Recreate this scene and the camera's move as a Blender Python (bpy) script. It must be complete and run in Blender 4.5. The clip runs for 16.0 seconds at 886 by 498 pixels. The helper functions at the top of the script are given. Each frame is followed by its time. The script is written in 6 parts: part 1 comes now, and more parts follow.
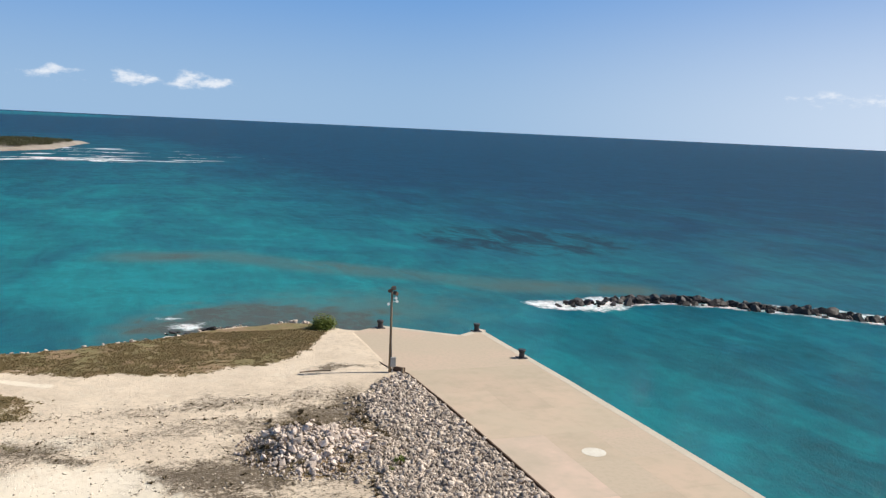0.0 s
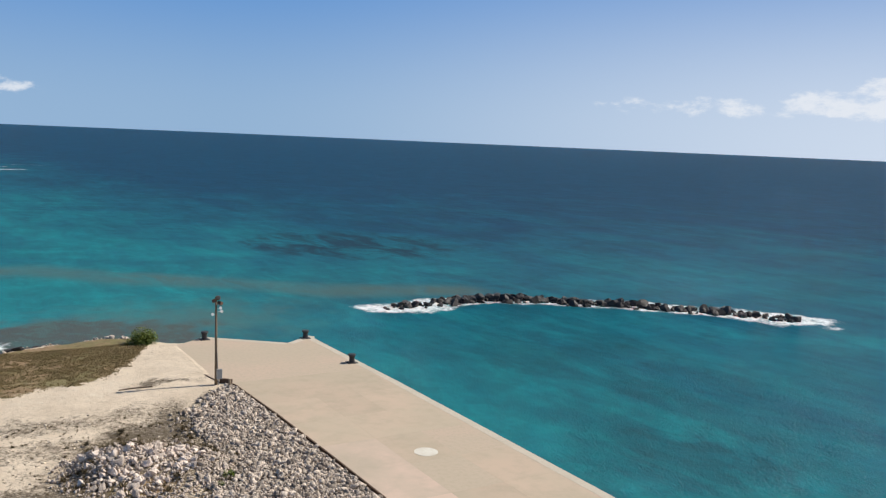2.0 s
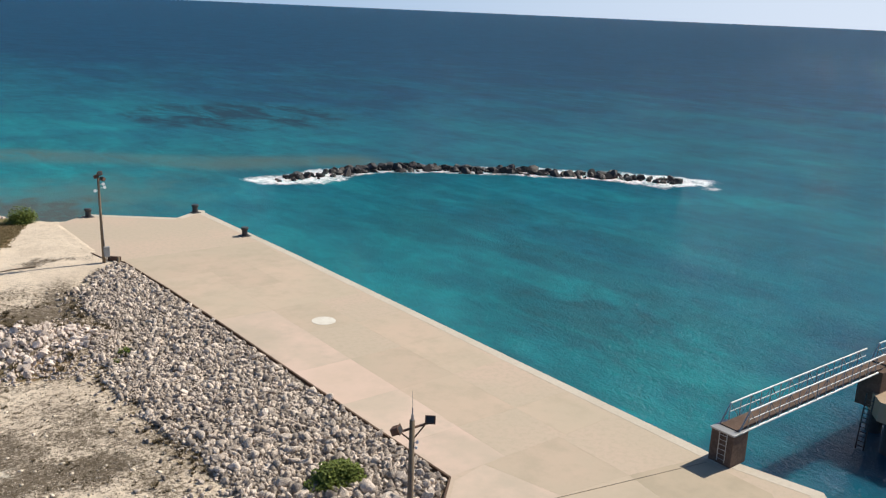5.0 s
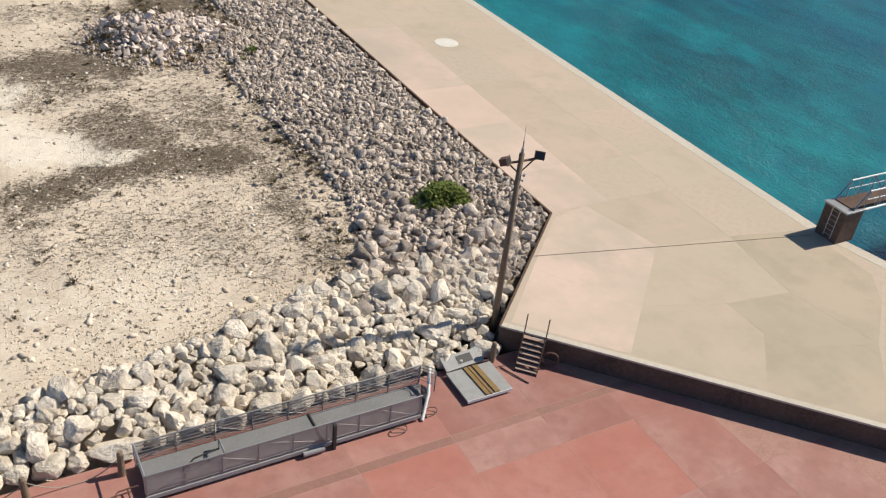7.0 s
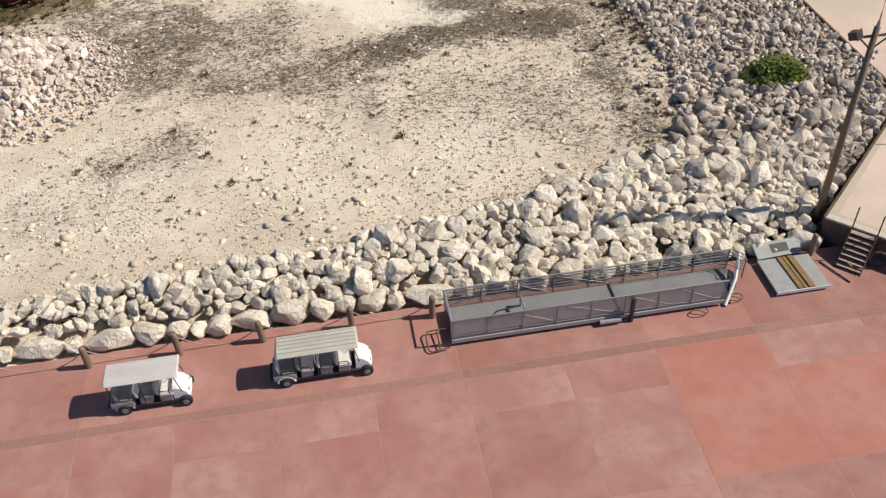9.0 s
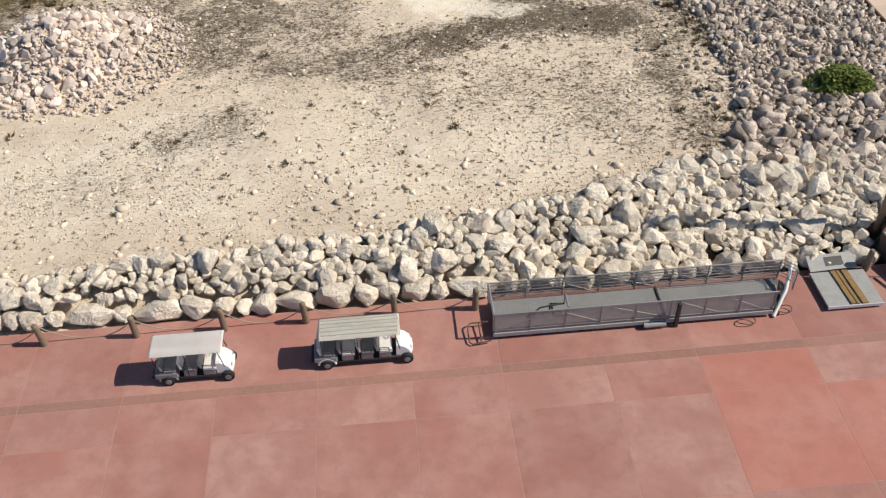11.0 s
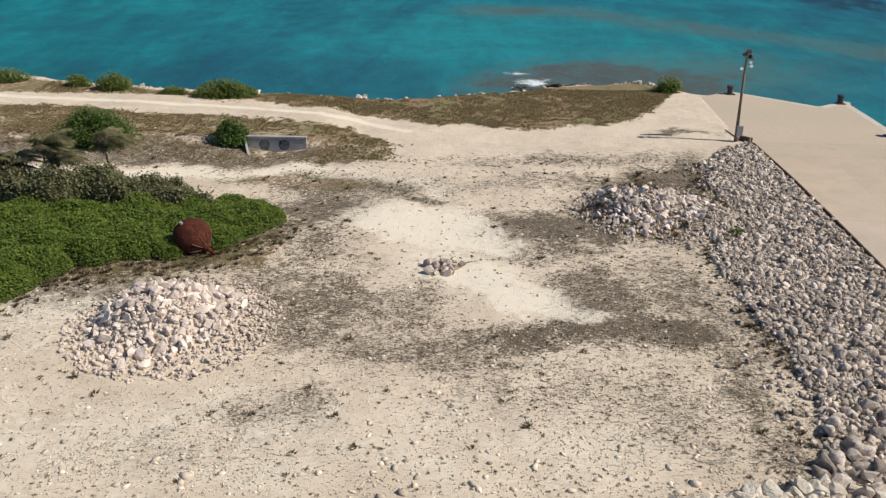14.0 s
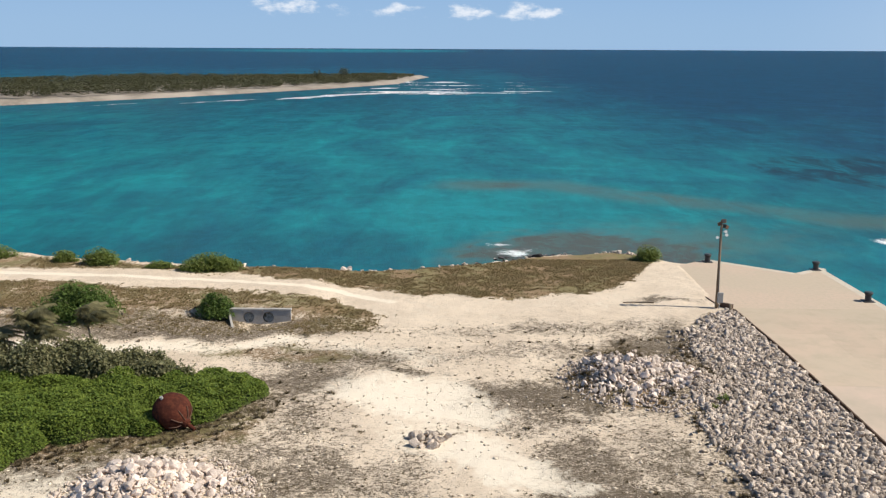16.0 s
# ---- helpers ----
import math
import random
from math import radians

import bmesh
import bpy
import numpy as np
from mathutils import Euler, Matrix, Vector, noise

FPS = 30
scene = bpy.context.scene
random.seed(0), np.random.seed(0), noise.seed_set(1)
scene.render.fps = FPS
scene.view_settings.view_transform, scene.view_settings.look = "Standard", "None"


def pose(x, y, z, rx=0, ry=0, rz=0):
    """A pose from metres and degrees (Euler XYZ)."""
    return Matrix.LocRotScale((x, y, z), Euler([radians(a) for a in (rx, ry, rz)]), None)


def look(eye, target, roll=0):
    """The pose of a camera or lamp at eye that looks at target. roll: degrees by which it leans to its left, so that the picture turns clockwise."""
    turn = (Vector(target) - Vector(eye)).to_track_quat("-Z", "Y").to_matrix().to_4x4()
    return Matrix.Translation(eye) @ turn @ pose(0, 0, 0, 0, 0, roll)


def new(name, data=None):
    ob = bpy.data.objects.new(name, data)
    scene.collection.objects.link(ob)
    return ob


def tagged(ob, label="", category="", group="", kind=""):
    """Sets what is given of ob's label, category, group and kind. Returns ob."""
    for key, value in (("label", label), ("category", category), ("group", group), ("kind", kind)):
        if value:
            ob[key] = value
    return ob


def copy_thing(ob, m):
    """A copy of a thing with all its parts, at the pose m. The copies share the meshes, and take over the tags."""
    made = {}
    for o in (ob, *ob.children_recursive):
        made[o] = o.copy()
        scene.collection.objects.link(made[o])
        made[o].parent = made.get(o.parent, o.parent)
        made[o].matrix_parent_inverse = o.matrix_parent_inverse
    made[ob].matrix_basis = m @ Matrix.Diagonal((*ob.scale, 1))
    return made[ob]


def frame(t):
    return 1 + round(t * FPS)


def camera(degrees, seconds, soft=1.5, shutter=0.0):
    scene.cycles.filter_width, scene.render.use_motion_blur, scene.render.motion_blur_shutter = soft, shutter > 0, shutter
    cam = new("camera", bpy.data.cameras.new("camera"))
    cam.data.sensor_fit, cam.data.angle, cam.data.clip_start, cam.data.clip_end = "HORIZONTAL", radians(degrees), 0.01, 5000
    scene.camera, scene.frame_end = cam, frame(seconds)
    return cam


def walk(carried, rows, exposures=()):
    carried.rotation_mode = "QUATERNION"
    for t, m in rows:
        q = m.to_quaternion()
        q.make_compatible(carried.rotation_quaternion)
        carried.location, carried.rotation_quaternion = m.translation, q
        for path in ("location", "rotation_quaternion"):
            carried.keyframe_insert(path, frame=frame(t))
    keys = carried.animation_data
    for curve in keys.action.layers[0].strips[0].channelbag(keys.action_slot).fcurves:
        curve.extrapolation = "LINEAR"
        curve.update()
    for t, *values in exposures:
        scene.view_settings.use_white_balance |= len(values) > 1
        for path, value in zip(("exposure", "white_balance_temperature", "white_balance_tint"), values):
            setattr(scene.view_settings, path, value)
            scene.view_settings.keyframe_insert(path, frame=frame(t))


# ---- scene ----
cam = camera(52.95, 16.0, soft=1.25)
PATH = [
    (0, pose(0, 0, 27, 82.04, -2.71, -20.02)),
    (0.5, pose(0, 0, 27, 82.14, -3.12, -23.99)),
    (1, pose(0, 0, 27, 82.42, -3.50, -26.68)),
    (1.5, pose(0, 0, 27, 82.56, -3.29, -29.07)),
    (2, pose(0, 0, 27, 82.83, -2.47, -31.28)),
    (2.5, pose(0, 0, 27, 82.86, -1.61, -33.37)),
    (3, pose(0, 0, 27, 82.34, -0.41, -35.70)),
    (3.2, pose(0, 0, 27, 82.28, -0.26, -36.55)),
    (5.3, pose(0, 0, 27, 73.34, -2.93, -38.50)),
    (5.5, pose(0, 0, 27, 72.53, -3.33, -38.72)),
    (6, pose(0, 0, 27, 69.42, -5.55, -38.56)),
    (6.5, pose(0, 0, 27, 63.31, -7.10, -34.59)),
    (7, pose(0, 0, 27, 56.76, -6.14, -28.57)),
    (7.5, pose(0, 0, 27, 52.49, -4.13, -22.76)),
    (8, pose(0, 0, 27, 49.60, -0.67, -16.39)),
    (8.5, pose(0, 0, 27, 48.66, 1.47, -11.78)),
    (8.7, pose(0, 0, 27, 48.23, 1.68, -10.82)),
    (10.8, pose(0, 0, 27, 46.60, 1.28, -5.88)),
    (11, pose(0, 0, 27, 47.23, 1.29, -5.21)),
    (11.5, pose(0, 0, 27, 50.23, 1.05, -2.56)),
    (12, pose(0, 0, 27, 53.42, 0.83, -0.62)),
    (12.5, pose(0, 0, 27, 56.48, 0.34, 0.41)),
    (13, pose(0, 0, 27, 59.73, -0.26, 1.02)),
    (13.5, pose(0, 0, 27, 62.99, -0.68, 1.41)),
    (14, pose(0, 0, 27, 66.06, -0.66, 1.75)),
    (14.5, pose(0, 0, 27, 69.35, -0.32, 1.93)),
    (15, pose(0, 0, 27, 72.41, 0.03, 1.74)),
    (15.5, pose(0, 0, 27, 74.99, -0.01, 1.16)),
    (16, pose(0, 0, 27, 76.99, -0.28, 0.57)),
]
walk(cam, PATH, exposures=[(0, 0.03, 6500, 10), (1.0, -0.06, 6470, 10), (3.2, -0.14, 6400, 10), (5.4, 0.02, 6470, 10), (8.5, -0.05, 6440, 10), (11.0, -0.06, 6450, 10), (12.3, -0.2, 6390, 10), (14.0, -0.2, 6340, 10), (16.0, 0.06, 6480, 10)])

# ---- light ----
SUN_DIR = Vector((1.0, -0.11, 0.97)).normalized()
sun = new("sun", bpy.data.lights.new("sun", "SUN"))
sun.data.energy, sun.data.angle, sun.data.color = 5.2, radians(0.6), (1.0, 0.925, 0.80)
sun.matrix_world = look((60, -10, 90), Vector((60, -10, 90)) - SUN_DIR)


def link(nt, a, b):
    nt.links.new(a, b)


def node(nt, kind, **props):
    n = nt.nodes.new(kind)
    for key, value in props.items():
        if key == "operation":
            n.operation = value
        elif key == "data_type":
            n.data_type = value
        elif key == "blend_type":
            n.blend_type = value
        elif key == "label":
            n.label = value
    return n


def math_node(nt, op, a, b=None, c=None, clamp=False):
    n = node(nt, "ShaderNodeMath", operation=op)
    n.use_clamp = clamp
    for k, v in enumerate((a, b, c)):
        if v is None:
            continue
        if isinstance(v, (int, float)):
            n.inputs[k].default_value = v
        else:
            link(nt, v, n.inputs[k])
    return n.outputs[0]


def ramp(nt, fac, low, high, to_low=0.0, to_high=1.0):
    n = nt.nodes.new("ShaderNodeMapRange")
    n.interpolation_type = "SMOOTHSTEP"
    link(nt, fac, n.inputs[0])
    for k, v in zip((1, 2, 3, 4), (low, high, to_low, to_high)):
        n.inputs[k].default_value = v
    return n.outputs[0]


def mix(nt, fac, a, b, how="MIX"):
    n = node(nt, "ShaderNodeMix", data_type="RGBA", blend_type=how)
    if isinstance(fac, (int, float)):
        n.inputs[0].default_value = fac
    else:
        link(nt, fac, n.inputs[0])
    for k, v in ((6, a), (7, b)):
        if isinstance(v, tuple):
            n.inputs[k].default_value = (*v, 1)
        else:
            link(nt, v, n.inputs[k])
    return n.outputs[2]


def noise_tex(nt, vec, scale, detail=4.0, rough=0.55, distort=0.0):
    n = nt.nodes.new("ShaderNodeTexNoise")
    n.inputs["Scale"].default_value, n.inputs["Detail"].default_value = scale, detail
    n.inputs["Roughness"].default_value, n.inputs["Distortion"].default_value = rough, distort
    link(nt, vec, n.inputs["Vector"])
    return n.outputs[0]


def stretched(nt, vec, sx, sy, sz, turn=0.0):
    n = nt.nodes.new("ShaderNodeMapping")
    n.inputs["Scale"].default_value, n.inputs["Rotation"].default_value = (sx, sy, sz), (0, 0, radians(turn))
    link(nt, vec, n.inputs["Vector"])
    return n.outputs[0]


# world: clear tropical sky with a few low clouds near the horizon
world = bpy.data.worlds.new("world")
scene.world = world
world.use_nodes = True
wt = world.node_tree
bg = wt.nodes["Background"]
sky = wt.nodes.new("ShaderNodeTexSky")
sky.sky_type, sky.sun_disc = "NISHITA", False
sky.sun_elevation, sky.sun_rotation = math.asin(SUN_DIR.z), math.atan2(SUN_DIR.x, SUN_DIR.y)
sky.air_density, sky.dust_density, sky.ozone_density, sky.altitude = 1.0, 0.9, 3.0, 20
way = wt.nodes.new("ShaderNodeTexCoord").outputs["Generated"]
apart = wt.nodes.new("ShaderNodeSeparateXYZ")
link(wt, way, apart.inputs[0])


def sky_side(yaw, inner, outer):
    """1 towards that compass side, fading to 0 outer degrees away from it."""
    a = radians(yaw)
    d = wt.nodes.new("ShaderNodeVectorMath")
    d.operation = "DOT_PRODUCT"
    link(wt, way, d.inputs[0])
    d.inputs[1].default_value = (-math.sin(a), math.cos(a), 0)
    return ramp(wt, d.outputs["Value"], math.cos(radians(outer)), math.cos(radians(inner)))


up_z = apart.outputs[2]
cloud_noise = noise_tex(wt, stretched(wt, way, 1, 1, 2.2), 38.0, 8.0, 0.62)
lobes = None
for yaw, inner, outer, low, high, weight in ((-62, 2, 9, 2.3, 5.2, 1.15), (-54.5, 1.0, 5.0, 2.4, 4.4, 1.0), (-48, 0.5, 5, 2.2, 3.2, 0.62), (-5.0, 0.8, 3.4, 1.8, 2.9, 0.9),
                                             (-1.0, 0.6, 3.2, 1.8, 2.8, 0.85), (3.5, 0.4, 3.4, 1.8, 2.6, 0.72), (10, 1, 5, 1.9, 2.8, 0.45), (-44, 0.5, 6, 2.2, 2.9, 0.4)):
    lo, hi = math.sin(radians(low)), math.sin(radians(high))
    band = math_node(wt, "MULTIPLY", ramp(wt, up_z, lo - 0.012, lo + 0.004), ramp(wt, up_z, hi + 0.006, (lo + hi) / 2))
    l = math_node(wt, "MULTIPLY", math_node(wt, "MULTIPLY", sky_side(yaw, inner, outer), band), weight)
    lobes = l if lobes is None else math_node(wt, "MAXIMUM", lobes, l)
cover = math_node(wt, "ADD", cloud_noise, math_node(wt, "MULTIPLY", lobes, 0.46))
cover = math_node(wt, "MULTIPLY", ramp(wt, cover, 0.62, 0.90), ramp(wt, lobes, 0.02, 0.3))
# blue haze low over the sea, whiter on the sun's side
veil = ramp(wt, up_z, 0.65, 0.2)
tinted = mix(wt, 1.0, sky.outputs[0], (1.0, 1.0, 0.98), "MULTIPLY")
sunward = sky_side(-96, 8, 80)
haze_c = mix(wt, ramp(wt, up_z, 0.0, 0.20), (6.1, 9.3, 13.4), (2.25, 5.9, 12.9))
glare = math_node(wt, "MULTIPLY", sunward, ramp(wt, up_z, 0.24, 0.0, 0.15, 0.9))
haze_c = mix(wt, glare, haze_c, (14.6, 16.0, 18.2))
hazed = mix(wt, veil, tinted, haze_c)
clouded = mix(wt, math_node(wt, "MULTIPLY", cover, 0.78), hazed, (17.0, 17.5, 18.3))
link(wt, clouded, bg.inputs[0])
bg.inputs[1].default_value = 0.053


# ---- materials ----
def fresh(name):
    m = bpy.data.materials.new(name)
    m.use_nodes = True
    return m, m.node_tree, m.node_tree.nodes["Principled BSDF"]


def place_vec(nt, local=False):
    if local:
        return nt.nodes.new("ShaderNodeTexCoord").outputs["Object"]
    return nt.nodes.new("ShaderNodeNewGeometry").outputs["Position"]


def surface(name, base, stain, grain, big=0.5, fine=8.0, rough=0.8, bump=0.3, depth=0.02, metal=0.0, local=False, vary=0.0, island=0.0, amount=0.7, spec=0.4):
    """base with stains at a large scale and grain at a fine one; vary: brightness from piece to piece."""
    m, nt, b = fresh(name)
    v = place_vec(nt, local)
    n1 = noise_tex(nt, v, big, 5, 0.6)
    n2 = noise_tex(nt, v, fine, 6, 0.65)
    c = mix(nt, math_node(nt, "MULTIPLY", ramp(nt, n1, 0.35, 0.68), amount), base, stain)
    c = mix(nt, math_node(nt, "MULTIPLY", ramp(nt, n2, 0.4, 0.72), 0.6), c, grain)
    for on, source in ((vary, "object"), (island, "island")):
        if on:
            r = nt.nodes.new("ShaderNodeObjectInfo").outputs["Random"] if source == "object" else nt.nodes.new("ShaderNodeNewGeometry").outputs["Random Per Island"]
            hsv = nt.nodes.new("ShaderNodeHueSaturation")
            link(nt, ramp(nt, r, 0, 1, 1 - on, 1 + on), hsv.inputs["Value"])
            link(nt, c, hsv.inputs["Color"])
            c = hsv.outputs[0]
    link(nt, c, b.inputs["Base Color"])
    b.inputs["Roughness"].default_value, b.inputs["Metallic"].default_value = rough, metal
    b.inputs["Specular IOR Level"].default_value = spec
    if bump:
        bp = nt.nodes.new("ShaderNodeBump")
        bp.inputs["Strength"].default_value, bp.inputs["Distance"].default_value = bump, depth
        link(nt, n2, bp.inputs["Height"])
        link(nt, bp.outputs[0], b.inputs["Normal"])
    return m


def leafy(name, light, dark, through_it=0.3):
    m, nt, b = fresh(name)
    r = nt.nodes.new("ShaderNodeNewGeometry").outputs["Random Per Island"]
    n = noise_tex(nt, place_vec(nt), 0.55, 4)
    c = mix(nt, r, light, dark)
    c = mix(nt, ramp(nt, n, 0.4, 0.7, 0, 0.55), c, dark)
    link(nt, c, b.inputs["Base Color"])
    b.inputs["Roughness"].default_value, b.inputs["Specular IOR Level"].default_value = 0.65, 0.2
    t = nt.nodes.new("ShaderNodeBsdfTranslucent")
    link(nt, c, t.inputs[0])
    s = nt.nodes.new("ShaderNodeMixShader")
    s.inputs[0].default_value = through_it
    link(nt, b.outputs[0], s.inputs[1])
    link(nt, t.outputs[0], s.inputs[2])
    link(nt, s.outputs[0], nt.nodes["Material Output"].inputs[0])
    return m


def attr(nt, name):
    a = nt.nodes.new("ShaderNodeAttribute")
    a.attribute_name = name
    return a.outputs["Fac"]


# sea: turquoise over sand, deep blue far out, brown over the reef, foam where it breaks
M_SEA, nt, b = fresh("sea_water")
v = place_vec(nt)
swell = noise_tex(nt, stretched(nt, v, 0.10, 0.035, 0.1, 20), 1.0, 5, 0.6, 0.6)
patch = noise_tex(nt, stretched(nt, v, 0.022, 0.012, 0.02, 12), 1.0, 5, 0.6, 1.0)
w1 = noise_tex(nt, stretched(nt, v, 0.42, 0.30, 0.5, 25), 1.0, 6, 0.66, 1.1)
streak = noise_tex(nt, stretched(nt, v, 0.16, 0.045, 0.1, -12), 1.0, 7, 0.68, 0.7)
sh = math_node(nt, "ADD", attr(nt, "shallow"), math_node(nt, "MULTIPLY_ADD", patch, 0.85, -0.425))
sh = math_node(nt, "ADD", sh, math_node(nt, "MULTIPLY_ADD", swell, 0.5, -0.25))
sh = math_node(nt, "ADD", sh, math_node(nt, "MULTIPLY_ADD", streak, 0.24, -0.12))
c = mix(nt, ramp(nt, sh, 0.0, 0.5), (0.004, 0.043, 0.089), (0.004, 0.080, 0.124))
c = mix(nt, ramp(nt, sh, 0.40, 1.05), c, (0.006, 0.190, 0.216))
mott = noise_tex(nt, stretched(nt, v, 0.045, 0.075, 0.05, -38), 1.0, 6, 0.62, 1.2)
# brightness of streaks and patches; w1 adds light off wave faces as colour
value = math_node(nt, "ADD", math_node(nt, "MULTIPLY", w1, 0.45), math_node(nt, "ADD", math_node(nt, "MULTIPLY", streak, 0.4), math_node(nt, "MULTIPLY", mott, 0.5)))
tone = nt.nodes.new("ShaderNodeHueSaturation")
link(nt, ramp(nt, value, 0.46, 0.88, 0.80, 1.24), tone.inputs["Value"])
link(nt, c, tone.inputs["Color"])
c = tone.outputs[0]
weed = noise_tex(nt, stretched(nt, v, 0.12, 0.05, 0.1, 15), 1.0, 6, 0.65, 0.8)
c = mix(nt, math_node(nt, "MULTIPLY", attr(nt, "weed"), ramp(nt, weed, 0.36, 0.6), clamp=True), c, (0.006, 0.034, 0.056))
ree = math_node(nt, "MULTIPLY", attr(nt, "reef"), ramp(nt, weed, 0.15, 0.5), clamp=True)
c = mix(nt, math_node(nt, "MULTIPLY", ree, 0.9), c, (0.08, 0.128, 0.108))
c = mix(nt, math_node(nt, "MULTIPLY", ramp(nt, attr(nt, "reef"), 0.6, 1.0), ramp(nt, w1, 0.38, 0.56, 0.25, 0.85), clamp=True), c, (0.075, 0.078, 0.066))
fo = noise_tex(nt, stretched(nt, v, 0.32, 0.16, 0.5, 10), 1.0, 8, 0.72, 1.1)
fo2 = noise_tex(nt, v, 1.6, 6, 0.75, 0.8)
fo3 = noise_tex(nt, stretched(nt, v, 0.035, 0.07, 0.1, -8), 1.0, 6, 0.7, 0.8)
fo = math_node(nt, "ADD", math_node(nt, "ADD", math_node(nt, "MULTIPLY", fo, 0.32), math_node(nt, "MULTIPLY", fo2, 0.42)), math_node(nt, "MULTIPLY", fo3, 0.26))
fo = math_node(nt, "ADD", fo, math_node(nt, "MULTIPLY_ADD", attr(nt, "foam"), 0.44, -0.5))
foam = math_node(nt, "MULTIPLY", ramp(nt, fo, 0.32, 0.50), ramp(nt, attr(nt, "foam"), 0.03, 0.25), clamp=True)
c = mix(nt, foam, c, (0.82, 0.86, 0.88))
w2 = noise_tex(nt, stretched(nt, v, 1.9, 0.95, 2, 8), 1.0, 4, 0.62, 1.4)
wh = math_node(nt, "ADD", math_node(nt, "MULTIPLY", w1, 0.7), math_node(nt, "MULTIPLY", w2, 0.85))
chop = noise_tex(nt, stretched(nt, v, 4.2, 2.6, 4, 14), 1.0, 2, 0.5, 0.6)
bp = nt.nodes.new("ShaderNodeBump")
bp.inputs["Strength"].default_value, bp.inputs["Distance"].default_value = 1.0, 0.65
link(nt, math_node(nt, "ADD", wh, math_node(nt, "MULTIPLY", chop, 0.5)), bp.inputs["Height"])
# body colour of the water below a rough gloss; steep waves keep the gloss low at grazing angles
nt.nodes.remove(b)
body = nt.nodes.new("ShaderNodeSubsurfaceScattering")
body.falloff = "BURLEY"
body.inputs["Scale"].default_value, body.inputs["Radius"].default_value = 1.0, (0.8, 2.2, 2.6)
link(nt, c, body.inputs["Color"])
gloss = nt.nodes.new("ShaderNodeBsdfGlossy")
gloss.inputs["Roughness"].default_value = 0.10
link(nt, bp.outputs[0], gloss.inputs["Normal"])
fres = nt.nodes.new("ShaderNodeFresnel")
fres.inputs["IOR"].default_value = 1.33
link(nt, bp.outputs[0], fres.inputs["Normal"])
soft_bp = nt.nodes.new("ShaderNodeBump")
soft_bp.inputs["Strength"].default_value, soft_bp.inputs["Distance"].default_value = 0.28, 0.35
link(nt, wh, soft_bp.inputs["Height"])
link(nt, soft_bp.outputs[0], body.inputs["Normal"])
fac = math_node(nt, "MINIMUM", math_node(nt, "MULTIPLY", fres.outputs[0], 1.0), 0.18)
fac = math_node(nt, "MULTIPLY", fac, math_node(nt, "SUBTRACT", 1.0, foam))
both = nt.nodes.new("ShaderNodeMixShader")
link(nt, fac, both.inputs[0])
link(nt, body.outputs[0], both.inputs[1])
link(nt, gloss.outputs[0], both.inputs[2])
link(nt, both.outputs[0], nt.nodes["Material Output"].inputs[0])

# ground: coral sand, grey dirt with dried weed, brown dry grass, chalky bare patches
M_GROUND, nt, b = fresh("coral_sand_ground")
v = place_vec(nt)
n1 = noise_tex(nt, v, 0.22, 5, 0.6)
n3 = noise_tex(nt, v, 8.0, 5, 0.7)
n4 = noise_tex(nt, stretched(nt, v, 1, 1, 1, 30), 0.7, 10, 0.72, 1.6)
n5 = noise_tex(nt, stretched(nt, v, 1.0, 1.7, 1, -25), 3.2, 7, 0.78, 0.9)
n6 = noise_tex(nt, v, 19.0, 4, 0.75)
fine = math_node(nt, "ADD", math_node(nt, "MULTIPLY", n5, 0.6), math_node(nt, "MULTIPLY", n3, 0.4))
c = mix(nt, ramp(nt, n1, 0.35, 0.7), (0.76, 0.64, 0.50), (0.64, 0.53, 0.41))
c = mix(nt, math_node(nt, "MULTIPLY", ramp(nt, n4, 0.45, 0.66), 0.5), c, (0.50, 0.41, 0.31))
c = mix(nt, ramp(nt, n6, 0.54, 0.68, 0, 0.55), c, (0.36, 0.285, 0.20))
c = mix(nt, ramp(nt, n6, 0.44, 0.32, 0, 0.5), c, (0.80, 0.71, 0.60))
d_at = attr(nt, "dirt_shade")
broken = math_node(nt, "ADD", math_node(nt, "MULTIPLY_ADD", n4, 2.0, -1.0), math_node(nt, "MULTIPLY_ADD", fine, 3.2, -1.6))
tint = math_node(nt, "MULTIPLY", ramp(nt, math_node(nt, "ADD", d_at, broken), 0.15, 0.75), ramp(nt, d_at, 0.03, 0.3))
c = mix(nt, math_node(nt, "MULTIPLY", tint, 0.86), c, (0.262, 0.215, 0.16))
speck = ramp(nt, math_node(nt, "ADD", fine, math_node(nt, "MULTIPLY", math_node(nt, "ADD", d_at, math_node(nt, "MULTIPLY", tint, 0.5)), 0.075)), 0.555, 0.625)
c = mix(nt, math_node(nt, "MULTIPLY", speck, 0.85), c, (0.12, 0.092, 0.062))
glint = ramp(nt, fine, 0.43, 0.36)
c = mix(nt, math_node(nt, "MULTIPLY", glint, 0.45), c, (0.76, 0.67, 0.56))
pa = ramp(nt, math_node(nt, "ADD", attr(nt, "pale"), math_node(nt, "MULTIPLY_ADD", n4, 2.6, -1.3)), 0.15, 0.85)
pa = math_node(nt, "MULTIPLY", pa, ramp(nt, attr(nt, "pale"), 0.02, 0.3))
c = mix(nt, math_node(nt, "MULTIPLY", pa, 0.9), c, (0.85, 0.76, 0.62))
g_at = math_node(nt, "ADD", math_node(nt, "MULTIPLY", attr(nt, "grass"), 1.25), math_node(nt, "ADD", math_node(nt, "MULTIPLY_ADD", n4, 2.0, -1.0), math_node(nt, "MULTIPLY_ADD", fine, 2.4, -1.2)))
